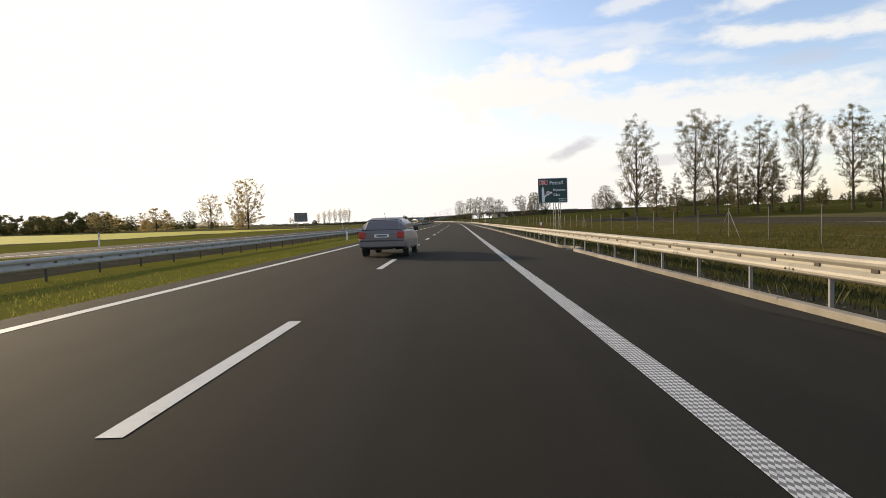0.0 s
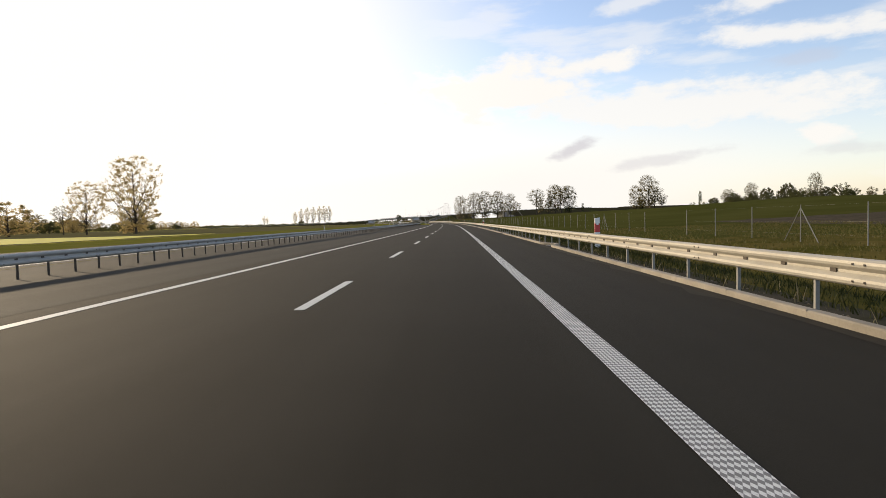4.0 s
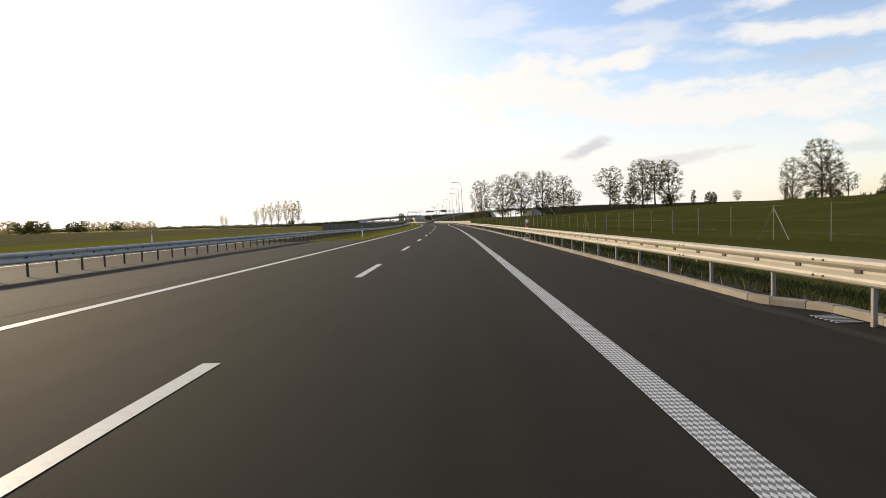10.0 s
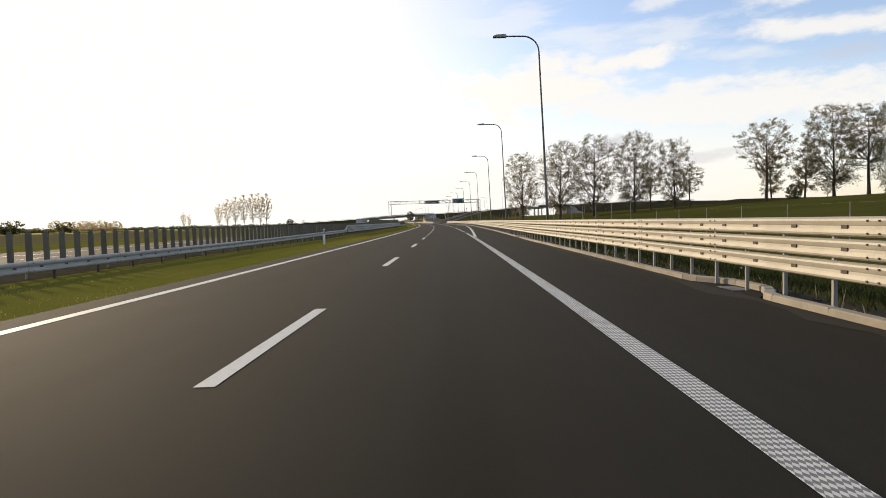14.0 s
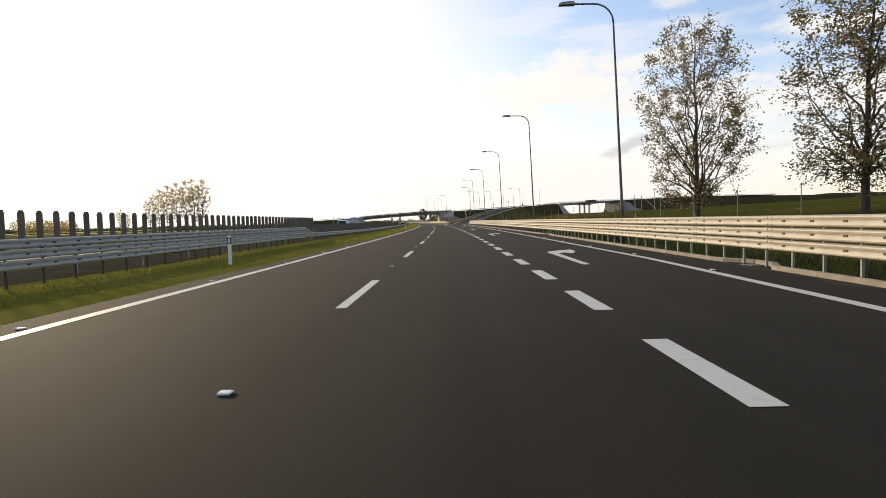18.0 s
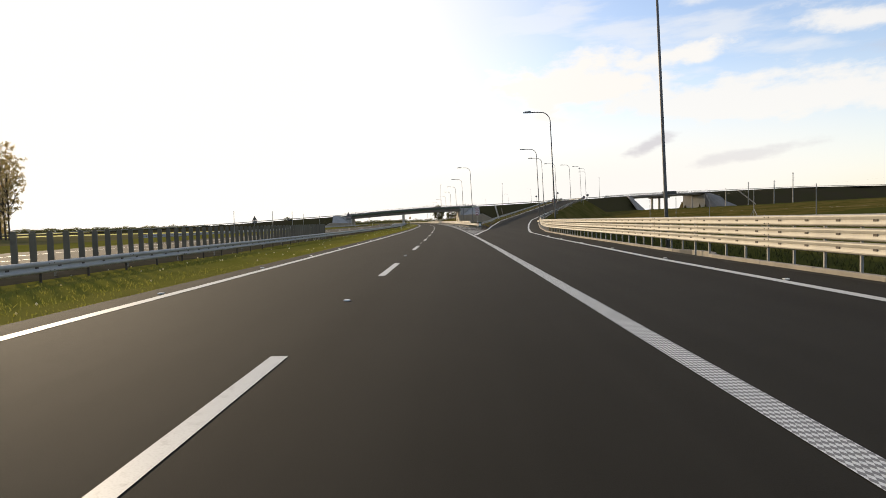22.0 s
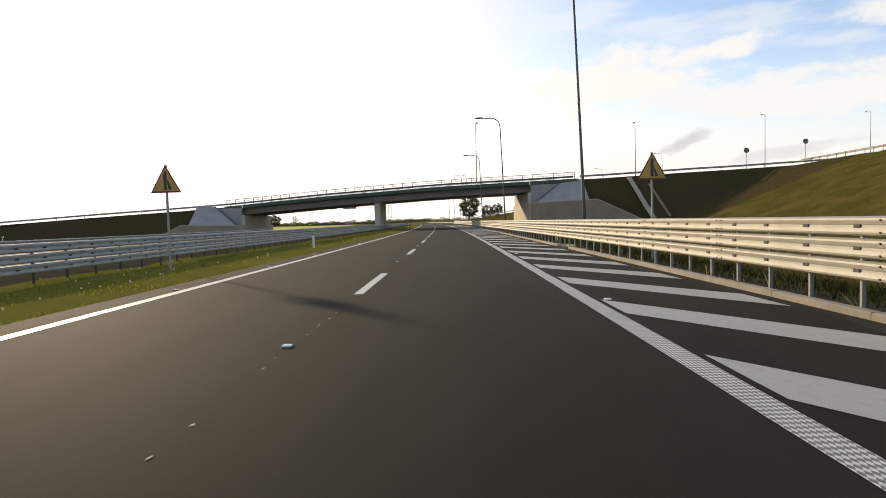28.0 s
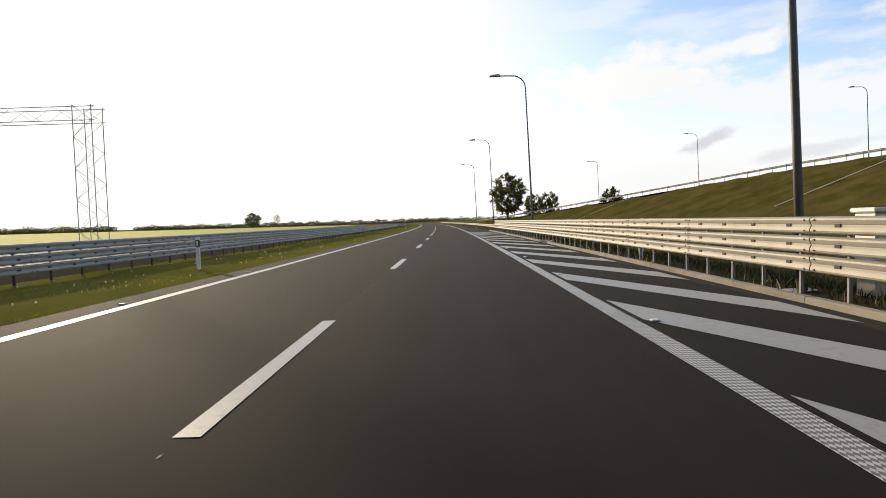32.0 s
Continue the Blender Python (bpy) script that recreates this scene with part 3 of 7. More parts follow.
def lane_arrow(s):
    """A bent exit arrow on the lane."""
    pts = [(s, 5.12), (s, 5.32), (s + 5.0, 5.42), (s + 5.5, 5.74), (s + 4.8, 5.88), (s + 6.1, 6.25), (s + 7.3, 6.32), (s + 6.6, 5.5), (s + 6.0, 5.16)]
    link("lane_arrow", quad_mesh("lane_arrow", [(a, b, 0.005) for a, b in pts], PAINT), road_ob, I4)


for s in (538.3, 568.2, 598.0, 627.7):
    lane_arrow(s)

# crumbs of old paint along the lane joint
def crumbs(name, seed, n, a, b, u, label):
    rng = np.random.default_rng(seed)
    sh = Shape()
    for s in np.sort(rng.uniform(a, b, n)):
        c, d, w = u + rng.normal(0, 0.015), rng.uniform(0.01, 0.05), rng.uniform(0.004, 0.011)
        pts = [(s - d, c - w), (s - d * 0.3, c + w), (s + d, c + w * 0.7), (s + d * 0.4, c - w)]
        sh.add([rp(x, y, 0.0045) for x, y in pts], [(0, 3, 2, 1)])
    me = sh.mesh(name, mat("old_paint", (0.30, 0.27, 0.22), 0.8, 0, (0.16, 0.14, 0.11), 6, 60, 0.7))
    ob = tagged(new(name, me), label, "road marking", kind="stuff")
    return ob


crumbs("paint_crumbs", 21, 700, 690, 990, 0.0, "worn crumbs of old white paint along the lane joint")

# raised reflectors
stud_me = Shape().box((-0.05, -0.045, 0), (0.05, 0.045, 0.022), 0, 0.008).mesh("road_stud", WHITE)
for i in range(40):
    link("road_stud", stud_me, road_ob, rm(DASH0 + 12 * 37 + 7.8 + 12 * i, -0.05, 0.002))
for i in range(80):
    s = 471.1 + 5.93 * i
    link("road_stud", stud_me, road_ob, rm(s, -3.92, 0.002))
for i in range(80):
    s = 476.5 + 5.94 * i
    if s < 684:
        link("road_stud", stud_me, road_ob, rm(s, float(edge_line(s)) + 0.2, 0.002))
for i in range(48):
    link("road_stud", stud_me, road_ob, rm(687.4 + 5.94 * i, 3.97, 0.009))
for i in range(3):
    link("road_stud", stud_me, road_ob, rm(707.1 + 5.94 * i, float(ramp_left(707.1 + 5.94 * i)) - 0.2, 0.01))

# ---- kerbs ----
INLETS = (23.0, 53.4, 83.9, 113.5, 141.5, 166.4, 191.5, 215.8, 241.3, 267.6, 297.0, 326.1, 356.6, 386.5, 416.7, 446.6, 476.6, 506.6, 536.9, 566.5, 596.0, 626.3, 656.0, 774.5, 804.5, 834.0, 864.0, 894.0, 924.0, 954.0)
kerb_len = 2.0


def near_inlet(s):
    return min(abs(s - q) for q in INLETS) < 1.8


def kerb_piece(a, ua, za, b, ub, zb, parent):
    p, q = rp(a, ua, za), rp(b, ub, zb)
    d = q - p
    L = d.length - 0.006
    key = "kerb_%d" % round(L * 50)
    me = bpy.data.meshes.get(key)
    if me is None:
        me = Shape().box((0, 0, -0.12), (0.16, L, 0.095), 0, 0.018).mesh(key, KERB)
    m = Matrix.Translation(p) @ Matrix.Rotation(math.atan2(-d.x, d.y), 4, "Z") @ Matrix.Rotation(math.asin(max(-1, min(1, d.z / d.length))), 4, "X")
    link("kerb_stone", me, parent, m)


def kerb_run(a, b, fu, fz, label):
    k = thing("kerb", rm(a, fu(a), fz(a)), label, "kerb", "kerbs along the carriageway", "structure")
    cuts = [s for s in span(a, b, kerb_len) if s in (a, b) or not near_inlet(s)]
    jog = {}
    for q in INLETS:
        if a <= q - 1.5 and q + 1.6 <= b:
            for d, w in ((-1.5, 0.0), (-1.15, 0.07), (-0.8, 0.27), (-0.45, 0.41), (0.4, 0.43), (0.8, 0.34), (1.2, 0.1), (1.6, 0.0)):
                cuts.append(q + d)
                jog[q + d] = w
    cuts.sort()
    for s, e in zip(cuts[:-1], cuts[1:]):
        kerb_piece(s, fu(s) + jog.get(s, 0.0), fz(s), e, fu(e) + jog.get(e, 0.0), fz(e), k)
    return k


runs = [(-30, 60), (60, 150), (150, 239), (239, 330), (330, 420), (420, 510), (510, 600), (600, 700)]
for a, b in runs:
    kerb_run(a, b, lambda s: float(kerb_line(s)), lambda s: float(ramp_z(s)), "pale weathered concrete kerb along the right shoulder")
kerb_run(700, 760, lambda s: float(kerb_line(s)), lambda s: float(ramp_z(s)), "pale concrete kerb along the exit ramp")
for a, b in ((745.4, 800), (800, 890), (890, 990)):
    kerb_run(a, b, lambda s: MAIN_KERB, lambda s: 0.0, "pale weathered concrete kerb beside the hatched shoulder")
for q in INLETS:
    if q < 650 or q > 740:
        u = float(kerb_line(q)) if q < 700 else MAIN_KERB
        link("pavement", Shape().add([(-0.02, -1.2, -0.02), (0.42, -0.6, -0.02), (0.45, 0.45, -0.02), (-0.02, 1.3, -0.02), (-0.02, -1.2, 0.004), (0.42, -0.6, 0.004), (0.45, 0.45, 0.004), (-0.02, 1.3, 0.004)], [(4, 5, 6, 7), (0, 1, 5, 4), (1, 2, 6, 5), (2, 3, 7, 6), (3, 0, 4, 7)]).mesh("inlet_bed", ASPHALT), road_ob, rm(q, u, 0)).name = "inlet_bed"
        g = Shape().box((0.03, -0.3, 0.0), (0.36, 0.3, 0.012))
        for j in range(6):
            g.box((0.05, -0.26 + j * 0.09, 0.012), (0.34, -0.22 + j * 0.09, 0.022))
        link("drain_grate", g.mesh("drain_grate", STEEL_DARK), road_ob, rm(q, u, -0.008))

# ---- guard rails ----
def beam_mesh(key, h, L, material=STEEL):
    """A corrugated steel beam of height h, centred at z=0, its face to -x."""
    me = bpy.data.meshes.get(key)
    if me:
        return me
    deep = h > 0.3
    g, e = (-0.005, -0.025) if deep else (-0.042, -0.05)
    prof = [(0.0, -0.5), (-0.03, -0.47), (-0.06, -0.40), (-0.068, -0.30), (-0.06, -0.20), (e, -0.10), (g, -0.05), (g, 0.05), (e, 0.10), (-0.06, 0.20), (-0.068, 0.30), (-0.06, 0.40), (-0.03, 0.47), (0.0, 0.5)]
    pts = [(x, z * h) for x, z in prof]
    back = [(x + 0.006, z) for x, z in reversed(pts)]
    sh = Shape().prism(pts + back, 0, L)
    sh.f = [f for f in sh.f if len(f) == 4]
    plain = len(sh.f)
    for y in (0.1, L - 0.1):
        for z in (-0.3, 0.3):
            sh.box((-0.078, y - 0.011, z * h - 0.011), (-0.066, y + 0.011, z * h + 0.011))
    # slots: dark boxes that carry the holes' shade as colour
    for y in (0.5, 1.5, 2.5, 3.5):
        if y < L - 0.3:
            sh.box((g - 0.014, y - 0.055, -0.022), (g + 0.009, y + 0.055, 0.022))
    sh.k = [0] * plain + [1] * (len(sh.f) - plain)
    return sh.mesh(key, material, SHADE_DARK)


def post_mesh(key, h, material=STEEL):
    me = bpy.data.meshes.get(key)
    if me:
        return me
    pr = [(0.0, -0.02), (0.05, -0.02), (0.05, -0.015), (0.006, -0.015), (0.006, 0.015), (0.05, 0.015), (0.05, 0.02), (0.0, 0.02)]
    n = len(pr)
    sh = Shape()
    vs = [(x, y, -0.25) for x, y in pr] + [(x, y, h) for x, y in pr]
    sh.add(vs, [tuple(range(n, 2 * n))] + [(i, (i + 1) % n, n + (i + 1) % n, n + i) for i in range(n)])
    return sh.mesh(key, material)


def guard_rail(a, b, fu, fz, beams, step, face=1, label="", shaded=False):
    """beams: list of (centre z, height). face 1: the face is towards -u, -1 towards +u."""
    th = thing("guard_rail", rm(a, fu(a), fz(a)), label, "guard rail", "guard rails along the expressway")
    L = 4.0
    n = max(1, round((b - a) / L))
    L = (b - a) / n
    top = max(z + h / 2 for z, h in beams)
    for i in range(n):
        s, e = a + i * L, a + (i + 1) * L
        p, q = rp(s, fu(s), fz(s)), rp(e, fu(e), fz(e))
        d = q - p
        turn = Matrix.Rotation(math.atan2(-d.x, d.y), 4, "Z") @ Matrix.Rotation(math.asin(d.z / d.length), 4, "X")
        if face < 0:
            m = Matrix.Translation(q) @ turn @ Matrix.Rotation(math.pi, 4, "Z")
        else:
            m = Matrix.Translation(p) @ turn
        for z, h in beams:
            me = beam_mesh("beam_%d_%d_%d" % (round(h * 100), round(d.length * 20), shaded), h, d.length + 0.02, STEEL_SHADE if shaded else STEEL)
            link("beam", me, th, m @ Matrix.Translation((0, 0, z)))
    k = max(1, round((b - a) / step))
    # median posts get the near-black colour: their shade is painted in
    pm = post_mesh("rail_post_%d_%d" % (round(top * 100), shaded), top - 0.03, SHADE_DARK if shaded else STEEL_POST)
    for i in range(k):
        s = a + (i + 0.5) * (b - a) / k
        x = fu(s) + (0.004 if face > 0 else -0.004)
        link("post", pm, th, rm(s, x, fz(s), 0 if face > 0 else 180))
    return th


W1 = [(0.575, 0.31)]
W3 = [(1.052, 0.24), (0.785, 0.24), (0.518, 0.24)]
LOW = "single corrugated steel guard rail on steel posts, pale in the sun"
HIGH = "tall guard rail of three stacked corrugated steel beams on close posts"
rail_u = lambda s: float(kerb_line(s)) + 0.24
zero = lambda s: 0.0
for a, b in ((-32, 60), (60, 150), (150, 240), (240, 330), (330, 396)):
    guard_rail(a, b, rail_u, zero, W1, 1.9, 1, LOW)
for a, b in ((398, 460), (460, 520), (520, 580), (580, 640), (640, 700), (700, 724)):
    guard_rail(a, b, rail_u, lambda s: float(ramp_z(s)), W3, 1.05, 1, HIGH)
guard_rail(725.1, 790, rail_u, lambda s: float(ramp_z(s)), W1, 2.0, 1, "single steel guard rail on the outside of the exit ramp")
guard_rail(790, 900, rail_u, lambda s: float(ramp_z(s)), W1, 2.0, 1, "single steel guard rail on the outside of the exit ramp")
ramp_in = lambda s: float(np.interp(s, (719, 722, 727), (6.72, 7.15, float(ramp_left(727)) - 0.75))) if s < 727 else float(ramp_left(s)) - 0.75
guard_rail(719, 790, ramp_in, lambda s: float(ramp_z(s)), W1, 2.0, -1, "single steel guard rail on the inside of the exit ramp")
guard_rail(790, 900, ramp_in, lambda s: float(ramp_z(s)), W1, 2.0, -1, "single steel guard rail on the inside of the exit ramp")
main_u = lambda s: MAIN_KERB + 0.24
guard_rail(713.3, 741.6, lambda s: float(np.interp(s, (712, 722), (6.2, 6.59))), zero, W1, 2.0, 1, "single steel guard rail running on from the exit nose")
for a, b in ((743.4, 800), (800, 860), (860, 920), (920, 985)):
    guard_rail(a, b, main_u, zero, W3, 1.0, 1, HIGH)
guard_rail(985, 1200, main_u, zero, W1, 4.0, 1, LOW)
for a, b in ((926, 1020), (1020, 1110)):
    guard_rail(a, b, lambda s: float(slip_u(s)) - 0.5, lambda s: float(slip_z(s)), W1, 2.0, -1, "single steel guard rail along the crest of the slip road")
# sloping end pieces that lead from the low to the tall rail
def rail_slope(s, u, z, flip=1, turn=0):
    th = thing("rail_end", rm(s, u, z), "sloping steel end piece where the rail grows taller", "guard rail", "sloping rail ends")
    for n, (y0, z0, z1, h) in enumerate(((-1.7, 0.60, 1.02, 0.15), (-1.0, 0.62, 0.80, 0.09))):
        sh = Shape()
        vs = []
        for y, zz in ((y0 * flip, z0), (0.0, z1)):
            vs += [(-0.07, y, zz), (0.0, y, zz), (0.0, y, zz + h), (-0.07, y, zz + h)]
        sh.add(vs, [(0, 3, 2, 1), (4, 5, 6, 7), (0, 1, 5, 4), (1, 2, 6, 5), (2, 3, 7, 6), (3, 0, 4, 7)])
        if flip < 0:
            sh.f = [f[::-1] for f in sh.f]
        link("sloping_beam", sh.mesh("sloping_beam", STEEL_SHADE if turn else STEEL), th, rm(s, u, z, turn or (-8 if flip < 0 else 0)))
    link("end_plate", Shape().box((-0.03, -0.06 * flip - 0.02, 0.68), (0.01, 0.02, 1.16)).mesh("end_plate", STEEL_DARK), th, rm(s, u, z))
    if turn:
        return
    # the low rail runs on under the slope
    link("beam", beam_mesh("beam_short", 0.31, 2.2), th, rm(s - (1.95 if flip > 0 else 0.2), u, z) @ Matrix.Translation((0, 0, 0.575)))


rail_slope(397.5, rail_u(397.5), 0.0)
rail_slope(743.4, main_u(743), 0.0)
rail_slope(724.0, rail_u(724), float(ramp_z(724)), -1)
# median
def left_u(s):
    return float(np.interp(s, (100, 150, 330, 360), (-8.8, -9.7, -9.7, -9.1)))


def left_z(s):
    return float(np.interp(s, (90, 120, 335, 380, 440, 475, 560, 600, 760, 830), (-0.15, -0.03, -0.03, -0.24, -0.24, -0.08, -0.08, -0.26, -0.24, -0.2)))


LB = "single grey steel guard rail along the grass median"
for a, b in ((-32, 60), (60, 150), (150, 240), (240, 345), (345, 410), (410, 469.6)):
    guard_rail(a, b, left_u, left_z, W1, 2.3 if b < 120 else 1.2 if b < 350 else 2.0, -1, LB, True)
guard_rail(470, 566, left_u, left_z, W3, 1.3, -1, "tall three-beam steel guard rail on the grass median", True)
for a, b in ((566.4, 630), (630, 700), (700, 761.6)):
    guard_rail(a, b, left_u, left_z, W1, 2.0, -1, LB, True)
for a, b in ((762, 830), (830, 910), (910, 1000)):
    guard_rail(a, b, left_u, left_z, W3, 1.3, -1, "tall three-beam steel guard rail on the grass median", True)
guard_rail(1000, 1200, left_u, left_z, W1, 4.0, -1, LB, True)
for a, b in ((690, 790), (790, 900)):
    guard_rail(a, b, lambda s: -26.4, zero, W1, 4.0, -1, "far steel guard rail beyond the oncoming carriageway", True)

for s, flip in ((470, -1), (566, 1), (762, -1)):
    rail_slope(s, left_u(s), left_z(s), flip, 180)

# anti-glare slats behind the median rail
slat_me = Shape().box((-0.085, -0.02, -0.3), (0.085, 0.02, 0.84), 0, 0.012).box((-0.06, -0.018, 0.84), (0.06, 0.018, 0.89), 0, 0.01).box((-0.04, -0.04, -0.14), (0.04, 0.04, -0.05)).mesh("slat", SLAT)
for a in range(345, 693, 38):
    b = min(a + 38, 693)
    base = 0.96 if 490 < a < 560 else 0.39
    th = thing("anti_glare_screen", rm(a, -9.94, base - 0.1), "row of upright dark plastic anti-glare slats on the median", "screen", "anti-glare screens")
    n = int((b - a) / 0.7)
    for i in range(n):
        s = a + i * 0.7
        link("slat", slat_me, th, rm(s, -9.94, base, random.uniform(-7, 7)))
    p, q = rp(a, -9.94, base - 0.1), rp(b, -9.94, base - 0.1)
    d = q - p
    link("rail", Shape().box((-0.03, 0, -0.05), (0.03, d.length, 0.0)).mesh("screen_rail", STEEL_DARK), th, Matrix.Translation(p) @ Matrix.Rotation(math.atan2(-d.x, d.y), 4, "Z"))
    for i in range(10):
        s = a + (i + 0.5) * (b - a) / 10
        link("post", post_mesh("screen_post_%d" % round(base * 100), base + 0.1), th, rm(s, -9.94, -0.2))

# ---- the overpass ----
def cross_pt(u, v, z):
    """u along the crossing road, v metres beyond its near edge, z above ground."""
    s = float(np.interp(u, CROSS_U, CROSS_S))
    return rp(s + v, u, z)


P_L, P_R = cross_pt(-36, 0, 0), cross_pt(17, 0, 0)
AX = (P_R - P_L).normalized()
AY = Vector((-math.sin(radians(float(heading(912)))), math.cos(radians(float(heading(912)))), 0))


def deck_z(u):
    return float(np.interp(u, CROSS_ZU, CROSS_Z))


def deck_pt(a, v, z):
    """a: metres along the deck from its left abutment; v across; z is absolute."""
    return P_L + AX * a + AY * v + Vector((0, 0, z))


SPAN = (P_R - P_L).length
A_MAIN = math.atan2(AX.y, AX.x)


def a_to_u(a):
    return -36 + 53.0 * a / SPAN


def deck_sweep(name, prof, a0, a1, n, material, parent, label=""):
    """A closed profile of (v, z below the deck's top) swept along the deck."""
    sh = Shape()
    vs, fs, m = [], [], len(prof)
    for i in range(n + 1):
        a = a0 + (a1 - a0) * i / n
        zt = deck_z(a_to_u(a))
        vs += [deck_pt(a, v, zt + z) for v, z in prof]
    for i in range(n):
        fs += [(i * m + j, i * m + (j + 1) % m, (i + 1) * m + (j + 1) % m, (i + 1) * m + j) for j in range(m)]
    fs += [tuple(range(m - 1, -1, -1)), tuple(range(n * m, n * m + m))]
    sh.add(vs, fs)
    return link(name, sh.mesh(name, material), parent, I4, label)


overpass = thing("overpass", Matrix.Translation(deck_pt(SPAN / 2, 7, 0)), "long concrete road overpass with green-painted edge and steel railings", "bridge")
W = CROSS_W
deck_sweep("deck", [(0, -0.28), (0, -0.02), (W, -0.02), (W, -0.28), (W - 1.0, -0.5), (1.0, -0.5)], -2.0, SPAN + 2.0, 14, CONCRETE_DECK, overpass)
for v in (0.9, 6.2, 11.6):
    deck_sweep("girder", [(v, -0.45), (v + 0.3, -1.62), (v + 3.1, -1.62), (v + 3.4, -0.45)], -0.6, SPAN + 0.6, 14, CONCRETE_DECK, overpass)
for v in (-0.22, W + 0.02):
    deck_sweep("edge_beam", [(v, -0.44), (v, 0.16), (v + 0.2, 0.16), (v + 0.2, -0.44)], -3.0, SPAN + 7.5, 16, GREEN_TRIM, overpass, "green-painted edge beam")
deck_sweep("road_surface", [(0.2, 0.0), (0.2, 0.06), (W - 0.2, 0.06), (W - 0.2, 0.0)], -2.0, SPAN + 2.0, 14, ASPHALT_OLD, overpass)
a_pier = SPAN * (-10.4 + 36) / 53.0
for a in (0.6, a_pier, SPAN * (3.4 + 36) / 53.0, SPAN - 0.6):
    z = deck_z(a_to_u(a))
    m = Matrix.Translation(deck_pt(a, 4.1, z - 1.0)) @ Matrix.Rotation(A_MAIN, 4, "Z")
    for y0, y1 in ((0, 2.3), (5.3, 7.7)):
        link("cross_beam", Shape().box((-0.5, y0, -0.5), (0.5, y1, 0.5)).mesh("cross_beam", CONCRETE_DECK), overpass, m)
# railings along both edges
for v in (0.0, W):
    n = 36
    for i in range(n + 1):
        a = -2.5 + (SPAN + 9.5) * i / n
        z = deck_z(a_to_u(a)) + 0.16
        m = Matrix.Translation(deck_pt(a, v - 0.1, z)) @ Matrix.Rotation(A_MAIN, 4, "Z")
        link("railing_post", bpy.data.meshes.get("railing_post") or Shape().box((-0.035, -0.035, 0), (0.035, 0.035, 1.1), 0, 0.006).mesh("railing_post", RAILING), overpass, m)
    for h, r in ((1.1, 0.04), (0.72, 0.022), (0.38, 0.022)):
        pts = []
        for i in range(13):
            a = -2.5 + (SPAN + 9.5) * i / 12
            pts.append(deck_pt(a, v - 0.1, deck_z(a_to_u(a)) + 0.16 + h))
        link("handrail", Shape().tube(pts, r, 6).mesh("handrail", RAILING), overpass, I4)
    # crash rail inside
    deck_sweep("crash_beam", [(abs(v - 0.75), 0.42), (abs(v - 0.75), 0.72), (abs(v - 0.75) + 0.08, 0.72), (abs(v - 0.75) + 0.08, 0.42)], -2.5, SPAN + 7, 14, RAILING, overpass)
# piers
pier_oct = [(0.38, 0.58), (0.50, 0.44), (0.50, -0.44), (0.38, -0.58), (-0.38, -0.58), (-0.50, -0.44), (-0.50, 0.44), (-0.38, 0.58)]
for v in (2.4, 7.9, 13.3):
    top = deck_z(-9.8) - 1.62
    sh = Shape()
    vs = [(x, y, -0.3) for x, y in pier_oct] + [(x, y, top - 0.35) for x, y in pier_oct] + [(x * 1.05, y * 1.03, top + 0.02) for x, y in pier_oct]
    fs = [(i, (i + 1) % 8, 8 + (i + 1) % 8, 8 + i) for i in range(8)] + [(8 + i, 8 + (i + 1) % 8, 16 + (i + 1) % 8, 16 + i) for i in range(8)] + [tuple(range(16, 24))]
    sh.add(vs, fs)
    link("pier", sh.mesh("pier", CONCRETE), overpass, Matrix.Translation(deck_pt(a_pier, v, 0)) @ Matrix.Rotation(A_MAIN, 4, "Z"))
